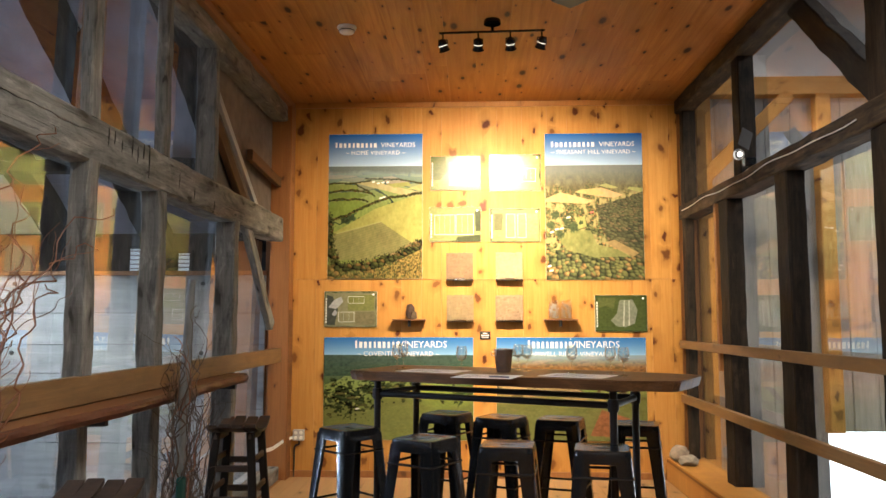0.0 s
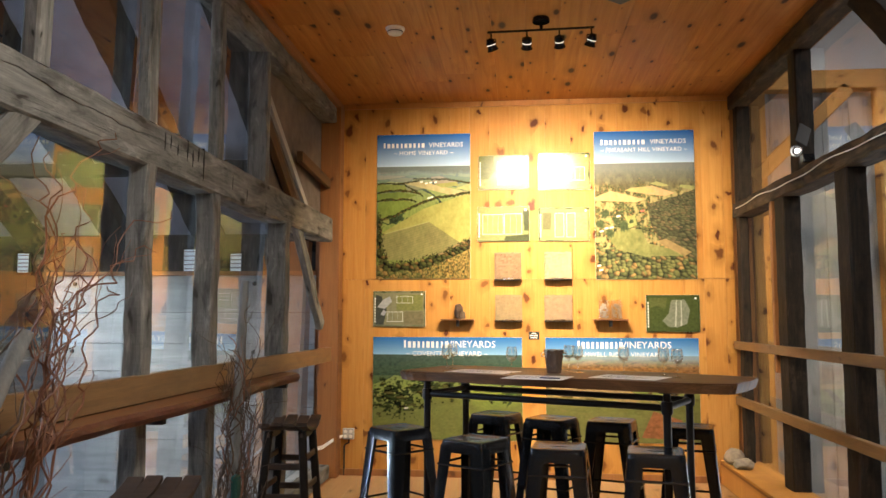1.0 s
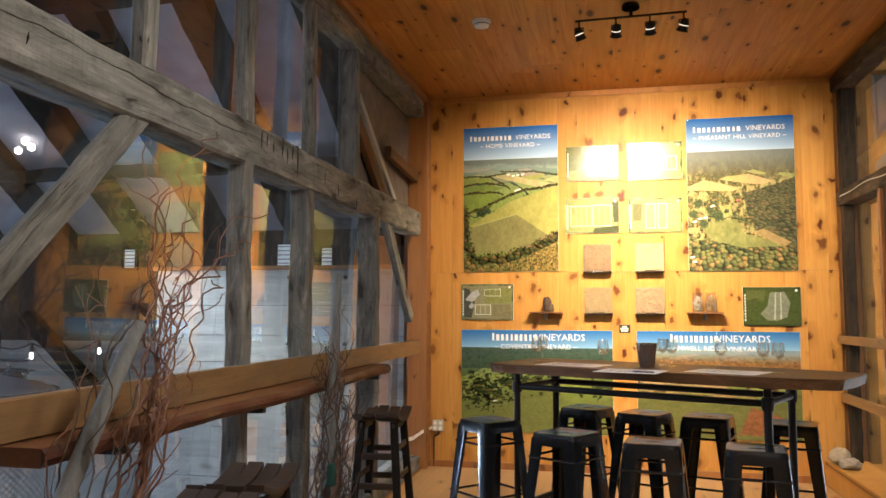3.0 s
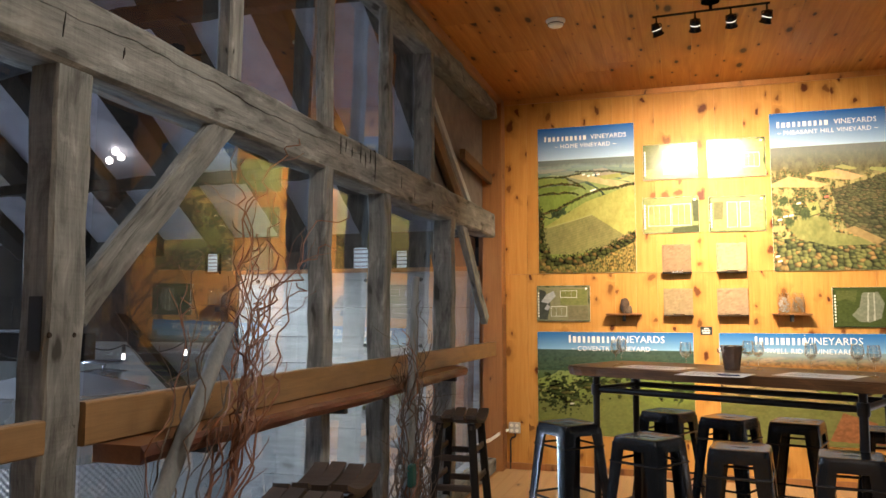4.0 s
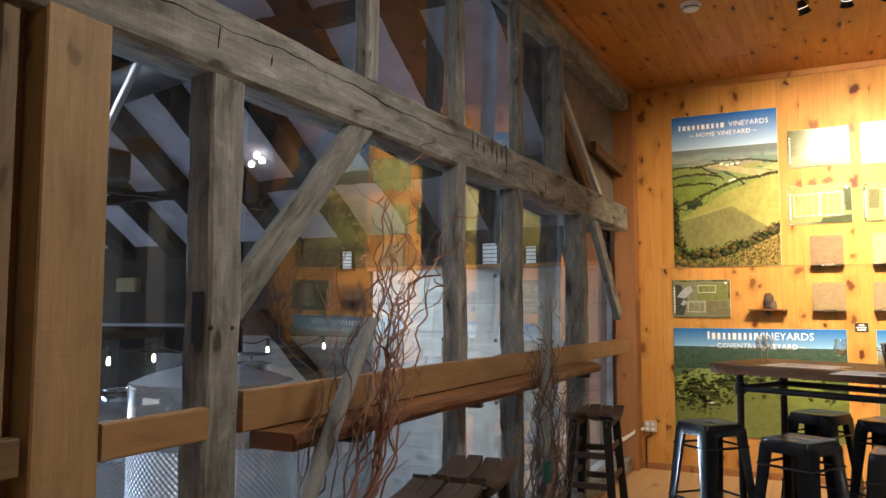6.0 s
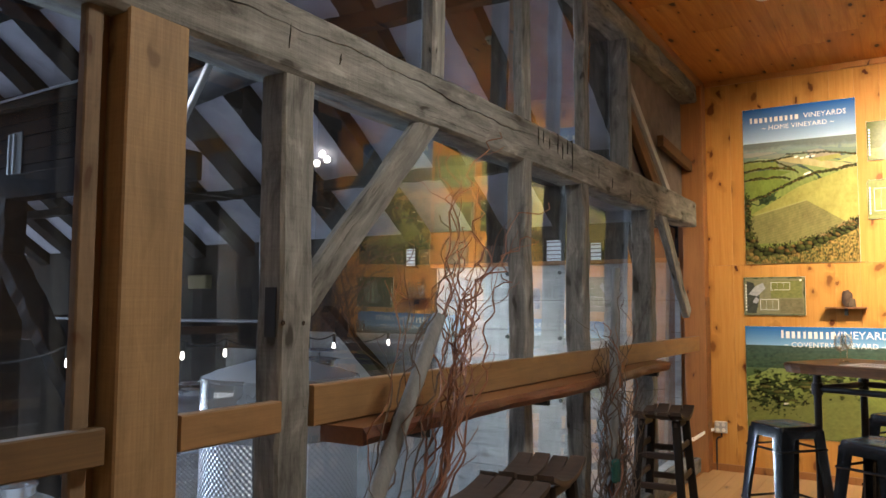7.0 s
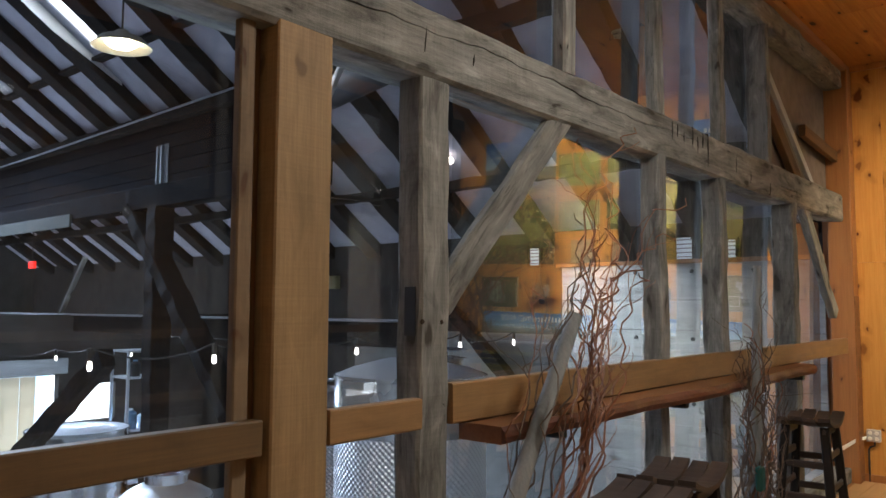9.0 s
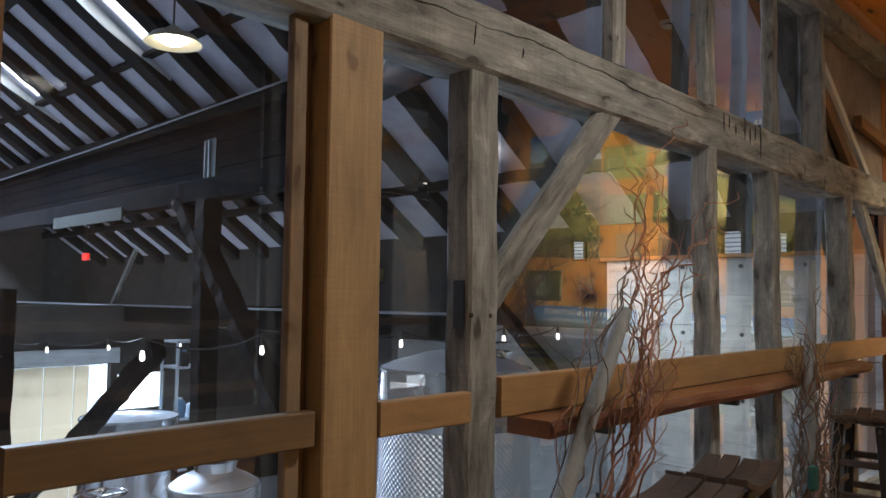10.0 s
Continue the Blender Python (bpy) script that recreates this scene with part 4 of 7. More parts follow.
def metal_stool():
    """Sheet-steel bar stool: dished seat with a hand slot, skirts, four flared legs and cross braces."""
    t = thing("bar_stool", "glossy black sheet-metal bar stool with a square seat", "stool", group="metal stools round the table")
    h, s = 0.76, 0.140
    bm = bmesh.new()
    # rounded square seat with skirt
    n = 32

    def ring(r, z, ex=9.0):
        out = []
        for k in range(n):
            a = 2 * math.pi * (k + 0.5) / n
            ca, sa = math.cos(a), math.sin(a)
            out.append(bm.verts.new((r * math.copysign(abs(ca) ** (2 / ex), ca), r * math.copysign(abs(sa) ** (2 / ex), sa), z)))
        return out
    rings = [ring(s * 0.42, h - 0.006), ring(s * 0.85, h - 0.004), ring(s, h), ring(s + 0.006, h - 0.003), ring(s + 0.010, h - 0.012), ring(s + 0.0165, h - 0.07), ring(s + 0.013, h - 0.07), ring(s + 0.008, h - 0.02), ring(s * 0.5, h - 0.014)]
    for a, b in zip(rings, rings[1:]):
        for k in range(n):
            bm.faces.new((a[k], a[(k + 1) % n], b[(k + 1) % n], b[k]))
    # the slot: seat centre left open between two lips
    inner = rings[0]
    slot = []
    for k in range(n):
        a = 2 * math.pi * (k + 0.5) / n
        slot.append(bm.verts.new((0.045 * math.copysign(abs(math.cos(a)) ** 0.5, math.cos(a)), 0.013 * math.sin(a), h - 0.006)))
    low = [bm.verts.new(v.co + Vector((0, 0, -0.012))) for v in slot]
    for k in range(n):
        j = (k + 1) % n
        bm.faces.new((slot[k], slot[j], inner[j], inner[k]))
        bm.faces.new((low[k], low[j], slot[j], slot[k]))
    bmesh.ops.recalc_face_normals(bm, faces=bm.faces)
    part("seat", bm, BLACK_METAL, t, smooth=True)
    top, foot = s + 0.0105, 0.212
    for sx in (-1, 1):
        for sy in (-1, 1):
            bm = bmesh.new()
            levels = []
            for i in range(7):
                q = i / 6
                z = (h - 0.03) * (1 - q)
                c = top + (foot - top) * q
                w = 0.088 * (1 - q) + 0.050 * q
                th = 0.006
                pts = [(c, c - w), (c, c - 0.014), (c - 0.004, c - 0.004), (c - 0.014, c), (c - w, c), (c - w, c - th), (c - 0.02, c - th), (c - th - 0.006, c - th - 0.006), (c - th, c - 0.02), (c - th, c - w)]
                levels.append([bm.verts.new((sx * a, sy * b, z)) for a, b in pts])
            m = len(levels[0])
            for a, b in zip(levels, levels[1:]):
                for k in range(m):
                    bm.faces.new((a[k], a[(k + 1) % m], b[(k + 1) % m], b[k]))
            bm.faces.new(levels[0])
            bm.faces.new(levels[-1])
            bmesh.ops.recalc_face_normals(bm, faces=bm.faces)
            part("leg", bm, BLACK_METAL, t, smooth=True)
            part("rubber_foot", boxed(sx * (foot - 0.04), sx * (foot + 0.003), sy * (foot - 0.04), sy * (foot + 0.003), 0, 0.012), BLACK_PAINT, t)
    for z, k in ((0.30, 0.605), (0.62, 0.18)):
        c = top + (foot - top) * k - 0.005
        for a, b in (((-c, -c, z), (c, -c, z)), ((c, -c, z), (c, c, z)), ((c, c, z), (-c, c, z)), ((-c, c, z), (-c, -c, z))):
            part("crossbar", tube([a, b], 0.008, 8), BLACK_METAL, t, smooth=True)
    return t


first = metal_stool()
STOOL_POSES = [(-0.708, 5.08, -43), (-0.189, 4.65, -31), (0.289, 4.44, -8), (0.801, 4.345, -9), (-0.103, 5.90, -27), (0.299, 5.68, -28), (0.715, 5.60, -18), (1.194, 5.35, -13)]
for k, (sx, sy, turn) in enumerate(STOOL_POSES):
    m = pose(sx, sy, 0, 0, 0, turn)
    if k == 0:
        first.matrix_world = m
    else:
        copy_thing(first, m)

# ---------------------------------------------------------------- pictures on the display wall


def vnoise(u, v, nu, nv, seed):
    """Smooth value noise on a grid of nu x nv cells."""
    g = np.random.RandomState(seed).rand(nv + 2, nu + 2)
    a, b = np.clip(u, 0, 0.9999) * nu, np.clip(v, 0, 0.9999) * nv
    i, j = a.astype(int), b.astype(int)
    fa, fb = a - i, b - j
    fa, fb = fa * fa * (3 - 2 * fa), fb * fb * (3 - 2 * fb)
    return (g[j, i] * (1 - fa) + g[j, i + 1] * fa) * (1 - fb) + (g[j + 1, i] * (1 - fa) + g[j + 1, i + 1] * fa) * fb


def fbm(u, v, n, seed, octaves=4, aspect=1.0):
    out, amp, tot = 0, 1.0, 0
    for k in range(octaves):
        out = out + amp * vnoise(u, v, max(1, int(n * 2 ** k)), max(1, int(n * aspect * 2 ** k)), seed + k)
        tot += amp
        amp *= 0.55
    return out / tot


def lerp(a, b, f):
    f = np.clip(f, 0, 1)[..., None]
    return a * (1 - f) + b * f


def C(r, g, b):
    return np.array((r, g, b), float)


TREE, GRASS, FIELD, TAN, LIME = C(0.022, 0.036, 0.014), C(0.085, 0.13, 0.03), C(0.20, 0.25, 0.06), C(0.40, 0.29, 0.14), C(0.27, 0.30, 0.09)


def sky(v, h, deep=C(0.012, 0.13, 0.50), pale=C(0.52, 0.70, 0.86)):
    return lerp(pale[None, None] * np.ones(v.shape + (3,)), deep[None, None] * np.ones(v.shape + (3,)), ((v - h) / (1 - h)) ** 0.6)


def land(u, v, h, seed, cells, cols, treecol, hedge=0.10, trees=0.0, wide=1.0):
    """Countryside from the air: fields in perspective with hedges, woods and haze towards the horizon h."""
    t = np.clip((h - v) / h, 0.0, 1)
    dep = 1.0 / (t + 0.10)
    X, Y = (u - 0.5) * dep * wide + 6, dep
    wu, wv = fbm(u, v, 6, seed + 50, 3) - 0.5, fbm(u, v, 6, seed + 60, 3) - 0.5
    X, Y = X + wu * 0.5, Y + wv * 0.35 * np.sqrt(dep)
    rs = np.random.RandomState(seed)
    px, py = rs.uniform(-1, 13, cells), 1 + 9.5 * rs.rand(cells) ** 1.7
    d = np.sqrt(((X[..., None] - px) * 1.0) ** 2 + ((Y[..., None] - py) * 1.25) ** 2)
    idx = np.argsort(d, axis=-1)[..., :2]
    d1, d2 = np.take_along_axis(d, idx, -1)[..., 0], np.take_along_axis(d, idx, -1)[..., 1]
    pick = rs.randint(0, len(cols), cells)
    c = np.array(cols)[pick[idx[..., 0]]] * (0.8 + 0.4 * rs.rand(cells))[idx[..., 0]][..., None]
    fine = fbm(u, v, 40, seed + 9, 3)
    rows = 0.5 + 0.5 * np.sin((X * 1.3 + Y * 0.6 + rs.rand(cells)[idx[..., 0]] * 9) * 34)
    c = c * (0.78 + 0.32 * fine + 0.12 * rows * (t > 0.25))[..., None]
    edge = (d2 - d1) / (0.25 + 0.1 * dep)
    woods = fbm(u, v, 7, seed + 20, 4, 2.0)
    speck = fbm(u, v, 55, seed + 30, 2)
    tree = np.clip((hedge + 0.10 * (speck - 0.5) - edge) / 0.03, 0, 1)
    if trees:
        tree = np.maximum(tree, np.clip((woods - (1 - trees)) / 0.05 + (speck - 0.5) * 3, 0, 1))
    tc = treecol * (0.4 + 2.0 * speck ** 1.6)[..., None] if treecol.ndim == 1 else treecol
    c = lerp(c, tc, tree)
    haze = C(0.30, 0.42, 0.50)
    return lerp(c, haze[None, None] * np.ones_like(c), np.exp(-t * 9) * 0.75)


def line_mask(u, v, p, q, w):
    (x0, y0), (x1, y1) = p, q
    lx, ly = x1 - x0, y1 - y0
    s = np.clip(((u - x0) * lx + (v - y0) * ly) / (lx * lx + ly * ly), 0, 1)
    return np.hypot(u - x0 - s * lx, v - y0 - s * ly) / w


def poly_mask(u, v, pts):
    inside = np.zeros(u.shape, bool)
    for (x0, y0), (x1, y1) in zip(pts, pts[1:] + pts[:1]):
        cross = (y0 > v) != (y1 > v)
        xx = (x1 - x0) * (v - y0) / ((y1 - y0) or 1e-9) + x0
        inside ^= cross & (u < xx)
    return inside.astype(float)


def picture_mesh(name, x0, x1, z0, z1, y, colors, parent, thick=0.006, rough=0.22):
    """A thin board with its printed face coloured point by point."""
    nv, nu = colors.shape[:2]
    U, V = np.meshgrid(np.linspace(x0, x1, nu), np.linspace(z0, z1, nv))
    verts = np.stack([U.ravel(), np.full(U.size, y - thick), V.ravel()], 1)
    i = (np.arange(nv - 1)[:, None] * nu + np.arange(nu - 1)[None]).ravel()
    faces = np.stack([i, i + 1, i + nu + 1, i + nu], 1)
    me = bpy.data.meshes.new(name)
    me.from_pydata(verts.tolist(), [], faces.tolist())
    col = me.color_attributes.new("print", "FLOAT_COLOR", "POINT")
    rgba = np.concatenate([np.clip(colors, 0, 1).reshape(-1, 3), np.ones((nu * nv, 1))], 1)
    col.data.foreach_set("color", rgba.ravel())
    me.materials.append(PRINT)
    face = new(name, me)
    face.parent = parent
    part("board", boxed(x0 - 0.001, x1 + 0.001, y - thick + 0.001, y - 0.001, z0 - 0.001, z1 + 0.001), WHITE_PLASTIC, parent, "thin white backing board")
    return face


def print_material():
    m = Mat("glossy_print", 0.2)
    a = m.node("ShaderNodeVertexColor")
    a.layer_name = "print"
    co = m.coords((1, 1, 1), False)
    m.base(m.mix(m.grey(m.noise(co, 260, 3), 0.3, 0.7, 0.0, 0.10), a.outputs["Color"], (0.02, 0.025, 0.01)))
    m.rough(m.grey(m.noise(co, 3, 3), 0.3, 0.7, 0.14, 0.26))
    return m.m


PRINT = print_material()
WHITE_INK = plain("white_ink", (0.85, 0.86, 0.86), 0.4, grain=0.02)


def text_part(name, body, size, x, y, z, parent, material, spread=1.0):
    cu = bpy.data.curves.new(name, "FONT")
    cu.body, cu.size, cu.align_x, cu.align_y, cu.extrude = body, size, "CENTER", "CENTER", 0.0004
    cu.space_character = spread
    cu.resolution_u = 2
    tmp = new(name, cu)
    bpy.context.view_layer.update()
    me = bpy.data.meshes.new_from_object(tmp.evaluated_get(bpy.context.evaluated_depsgraph_get()))
    bpy.data.objects.remove(tmp)
    me.materials.append(material)
    ob = new(name, me)
    ob.parent = parent
    ob.matrix_world = pose(x, y, z, 90, 0, 0)
    return ob


def title_bars(parent, xc, z, y, width, words, h):
    """A line of heading drawn as plain white bars, one for each letter."""
    total = sum(words) + 0.6 * (len(words) - 1)
    step = width / total
    x = xc - width / 2
    bm = bmesh.new()
    for w, n in enumerate(words):
        for k in range(n):
            hh = h * 1.12 if k == 0 else h * 0.95
            wd = 0.24 + 0.14 * ((k * 7 + w * 3) % 4) / 3
            box(bm, x + step * (0.5 - wd), x + step * (0.5 + wd * 0.8), y - 0.0012, y, z - h / 2, z - h / 2 + hh)
            x += step
        x += step * 0.6
    tagged(part("heading", bm, WHITE_INK, parent, "white heading line"), kind="stuff")


def heading(parent, xc, z, y, width, h):
    """The heading of a poster: its first word as plain bars, the second one lettered."""
    title_bars(parent, xc - width * 0.238, z, y, width * 0.523, (10,), h)
    tagged(text_part("heading", "VINEYARDS", h * 1.42, xc + width * 0.272, y - 0.0006, z, parent, WHITE_INK, 1.0), kind="stuff")


def subtitle(parent, xc, z, y, text, size):
    tagged(text_part("caption", text, size, xc, y, z, parent, WHITE_INK, 1.05), kind="stuff")


def grid(nu, nv):
    return np.meshgrid(np.linspace(0, 1, nu), np.linspace(0, 1, nv))


def poster(label, x0, x1, z0, z1, colors, title_w, title_z, h, caption, cap_z, cap_size):
    t = thing("poster", label, "poster", pose(0, 0, 0), group="vineyard posters")
    y = YB - 0.004
    picture_mesh("print", x0, x1, z0, z1, y, colors, t)
    xc = (x0 + x1) / 2
    heading(t, xc, title_z, y - 0.0065, title_w, h)
    subtitle(t, xc, cap_z, y - 0.007, caption, cap_size)
    for px in (x0 + 0.02, xc, x1 - 0.02):
        part("pin", lathe([(0, 0.004), (0.004, 0.003), (0.006, 0)], 8, m=Matrix.Translation((px, y - 0.006, z1 - 0.015)) @ Matrix.Rotation(radians(90), 4, "X")), STEEL, t)
    return t


def flat(img, colr):
    return colr[None, None] * np.ones_like(img)


def fill(img, u, v, pts, colr, tex, blend=0.95):
    """A field of one colour with its own fine tilth."""
    return lerp(img, colr[None, None] * tex[..., None], poly_mask(u, v, pts) * blend)


def crowns(u, v, h, n, seed, near=0.14):
    """Tree crowns seen from the air, smaller towards the horizon h: how lit each point is, a random number for each tree, and how deep in the gap it lies."""
    dep = 1.0 / (np.clip((h - v) / h, 0.0, 1) + near)
    X, Y = (u - 0.5) * dep * n * near * 1.0, n * near * 1.6 * dep
    X, Y = X + 500, Y + 500
    rs = np.random.RandomState(seed)
    jit = rs.rand(64, 64, 3)
    best, tone, lit = np.full(u.shape, 9.0), np.zeros(u.shape), np.zeros(u.shape)
    ix, iy = np.floor(X).astype(int), np.floor(Y).astype(int)
    for ox in (-1, 0, 1):
        for oy in (-1, 0, 1):
            cx, cy = ix + ox, iy + oy
            r = jit[cx % 64, cy % 64]
            dx, dy = X - cx - r[..., 0], Y - cy - r[..., 1]
            d = np.hypot(dx, dy)
            m = d < best
            best, tone, lit = np.where(m, d, best), np.where(m, r[..., 2], tone), np.where(m, 0.55 + 0.75 * dx + 0.65 * dy, lit)
    return np.clip(lit, 0.05, 1.3), tone, np.clip(best * 1.5 - 0.35, 0, 1)


def woods(u, v, h, n, seed, dark, light, warm, share=0.3):
    """A canopy of single crowns in greens with a share of autumn colour."""
    lit, tone, gap = crowns(u, v, h, n, seed)
    base = lerp(dark[None, None] * np.ones(u.shape + (3,)), light[None, None] * np.ones(u.shape + (3,)), tone * 1.2)
    base = lerp(base, warm[None, None] * np.ones_like(base), (tone * 7 % 1 < share) * (0.5 + 0.5 * tone))
    return base * ((0.25 + 1.25 * lit) * (1 - 0.72 * gap) * (0.8 + 0.4 * fbm(u, v, 90, seed + 5, 2)))[..., None]


# tall poster: pale fields, dark hedges, a wood belt below
u, v = grid(250, 386)
img = land(u, v, 0.775, 11, 120, [GRASS, FIELD * 0.9, FIELD * 0.7, TAN * 0.7, LIME * 0.7, C(0.16, 0.15, 0.06)], TREE, 0.12, 0.30)
sp, md = fbm(u, v, 100, 71, 2), fbm(u, v, 10, 72, 4)
wood_belt = woods(u, v, 0.775, 150, 70, C(0.022, 0.030, 0.012), C(0.075, 0.082, 0.026), C(0.17, 0.10, 0.035), 0.25)
wig = 0.02 * (fbm(u, v, 14, 7, 3) - 0.5)
tex = 0.62 + 0.42 * fbm(u, v, 46, 4, 4) + 0.34 * md
img = lerp(img, C(0.050, 0.058, 0.036) * (0.45 + 1.1 * sp)[..., None], np.clip((v - 0.72) * 40 + (md - 0.5) * 2, 0, 1) * 0.85)
GREEN_A, GREEN_B = C(0.115, 0.16, 0.035), C(0.16, 0.19, 0.045)
img = fill(img, u, v, [(0.0, 0.60), (0.0, 0.655), (0.30, 0.645), (0.33, 0.61)], GREEN_B, tex)
img = fill(img, u, v, [(0.0, 0.545), (0.0, 0.585), (0.24, 0.60), (0.44, 0.575), (0.30, 0.55)], GREEN_A, tex)
img = fill(img, u, v, [(0.0, 0.425), (0.02, 0.53), (0.30, 0.545), (0.46, 0.50), (0.15, 0.415)], C(0.13, 0.175, 0.035), tex)
img = fill(img, u, v, [(0.28, 0.66), (0.46, 0.67), (1.0, 0.59), (1.0, 0.56), (0.85, 0.565), (0.45, 0.63)], C(0.36, 0.31, 0.16), tex)
img = fill(img, u, v, [(0.62, 0.65), (0.85, 0.665), (0.88, 0.64), (0.70, 0.625)], C(0.24, 0.25, 0.08), tex)
img = fill(img, u, v, [(0.84, 0.62), (1.0, 0.65), (1.0, 0.60)], C(0.34, 0.33, 0.14), tex)
# big field brightens to the right: the spot's light painted into the print
img = fill(img, u, v, [(0.02, 0.30), (0.50, 0.48), (0.95, 0.578), (1.0, 0.58), (1.0, 0.26), (0.84, 0.245), (0.56, 0.385)], C(0.27, 0.265, 0.078), tex * (0.86 + 0.22 * u))
img = fill(img, u, v, [(0.03, 0.29), (0.10, 0.31), (0.56, 0.39), (0.88, 0.25), (0.75, 0.185), (0.40, 0.125), (0.12, 0.13), (0.05, 0.22)], C(0.175, 0.165, 0.066), tex * (0.96 + 0.06 * np.sin((v * 1.7 - u * 0.35) * 230)))
img = lerp(img, flat(img, C(0.30, 0.30, 0.12)), (1 - line_mask(u, v, (0.10, 0.31), (0.56, 0.39), 0.006)) * 0.8)
for pts, w in (([(0.0, 0.40), (0.20, 0.435), (0.46, 0.515), (0.66, 0.56), (1.0, 0.585)], 0.008), ([(0.0, 0.595), (0.26, 0.61), (0.46, 0.585)], 0.006), ([(0.0, 0.54), (0.30, 0.55), (0.42, 0.53)], 0.006), ([(0.0, 0.655), (0.28, 0.655), (0.45, 0.675)], 0.005), ([(0.26, 0.655), (0.50, 0.57)], 0.005), ([(0.40, 0.69), (0.75, 0.68), (1.0, 0.66)], 0.005), ([(0.0, 0.40), (0.02, 0.20), (0.10, 0.06)], 0.045), ([(0.08, 0.07), (0.45, 0.085), (0.72, 0.145), (1.0, 0.235)], 0.035)):
    mask = np.zeros(u.shape)
    for p, q in zip(pts, pts[1:]):
        mask = np.maximum(mask, (1.2 - line_mask(u + wig, v + wig, p, q, w * 1.15) + (sp - 0.5) * 1.6) * 3)
    img = lerp(img, wood_belt * 0.8, mask)
low = poly_mask(u, v, [(0.0, 0.0), (0.0, 0.10), (0.10, 0.05), (0.45, 0.055), (0.72, 0.115), (1.0, 0.205), (1.0, 0.0)])
aut = lerp(flat(img, C(0.05, 0.05, 0.018)), flat(img, C(0.30, 0.20, 0.06)), sp * 2.6 - 0.9 + (u - 0.5) * 0.7) * (0.4 + 1.1 * sp)[..., None]
aut = lerp(aut, wood_belt * 1.5, 0.7 - 0.4 * u)
img = lerp(img, aut, low)
for hx, hy in ((0.55, 0.553), (0.58, 0.559), (0.52, 0.655), (0.57, 0.66), (0.62, 0.662), (0.47, 0.665)):
    img = lerp(img, flat(img, C(0.75, 0.72, 0.66)), (1 - line_mask(u, v, (hx, hy), (hx + 0.022, hy + 0.003), 0.006)) * 4)
img = lerp(img * 1.22, flat(img, C(0.22, 0.27, 0.29)), np.clip((v - 0.66) * 7, 0, 0.5))
img = np.where((v > 0.775)[..., None], sky(v, 0.775), img)
poster("tall glossy aerial poster of green fields under blue sky", -1.287, -0.383, 1.842, 3.240, img, 0.80, 3.132, 0.045, "~ HOME VINEYARD ~", 3.056, 0.058)

# tall poster: autumn woods with farm houses
u, v = grid(250, 386)
sp, md, mid = fbm(u, v, 100, 15, 2), fbm(u, v, 9, 31, 3), fbm(u, v, 30, 33, 3)
tex = 0.62 + 0.42 * fbm(u, v, 46, 4, 4) + 0.34 * md
green = woods(u, v, 0.78, 165, 16, C(0.030, 0.040, 0.016), C(0.125, 0.130, 0.045), C(0.26, 0.15, 0.055), 0.22)
shade = woods(u, v, 0.78, 120, 18, C(0.020, 0.025, 0.011), C(0.082, 0.080, 0.034), C(0.125, 0.085, 0.042), 0.2) * 0.8 + C(0.012, 0.012, 0.007)
belt = C(0.082, 0.076, 0.038) * (0.35 + 0.6 * mid + 0.35 * sp + 0.4 * fbm(u, v * 3, 22, 41, 3))[..., None]
img = lerp(green, C(0.24, 0.205, 0.085) * tex[..., None], np.clip((mid - 0.50) * 7 + (md - 0.5) * 2, 0, 1) * (v > 0.2))
img = lerp(img, belt, np.clip((v - 0.60) * 16 + (md - 0.5) * 3, 0, 1) * 0.92)
img = lerp(img, flat(img, C(0.13, 0.15, 0.17)), np.clip((v - 0.70) * 9, 0, 1) * 0.55)
img = fill(img, u, v, [(0.0, 0.53), (0.0, 0.55), (0.16, 0.595), (0.50, 0.535), (0.42, 0.515)], C(0.40, 0.26, 0.12), tex)
img = fill(img, u, v, [(0.30, 0.595), (0.36, 0.61), (0.58, 0.625), (0.80, 0.575), (0.70, 0.555), (0.55, 0.565)], C(0.37, 0.23, 0.115), tex)
img = fill(img, u, v, [(0.30, 0.595), (0.36, 0.612), (0.50, 0.62), (0.62, 0.585), (0.50, 0.575)], C(0.26, 0.25, 0.09), tex, 0.7)
img = fill(img, u, v, [(0.55, 0.64), (0.62, 0.655), (0.75, 0.625), (0.68, 0.618)], C(0.22, 0.22, 0.08), tex)
img = fill(img, u, v, [(0.84, 0.615), (0.86, 0.63), (1.0, 0.62), (1.0, 0.59)], C(0.20, 0.21, 0.075), tex)
dark = poly_mask(u, v, [(1, 0.60), (0.85, 0.56), (0.52, 0.50), (0.56, 0.36), (0.64, 0.26), (0.84, 0.17), (1.0, 0.12)])
img = lerp(img, shade, np.clip(dark * (0.75 + md * 0.4), 0, 1))
img = fill(img, u, v, [(0.12, 0.28), (0.25, 0.33), (0.46, 0.335), (0.52, 0.24), (0.80, 0.19), (0.86, 0.155), (0.50, 0.15), (0.22, 0.20)], C(0.155, 0.160, 0.055), tex * (0.75 + 0.5 * mid))
img = fill(img, u, v, [(0.60, 0.25), (0.70, 0.27), (0.95, 0.18), (0.88, 0.15)], C(0.27, 0.185, 0.08), tex, 0.8)
img = fill(img, u, v, [(0.30, 0.42), (0.40, 0.43), (0.42, 0.36), (0.33, 0.34)], C(0.24, 0.26, 0.085), tex, 0.8)
img = lerp(img, green * 1.05, np.clip((0.15 - v) * 12 + (md - 0.5) * 4 - np.clip(0.4 - u, 0, 1) * 0.5, 0, 1))
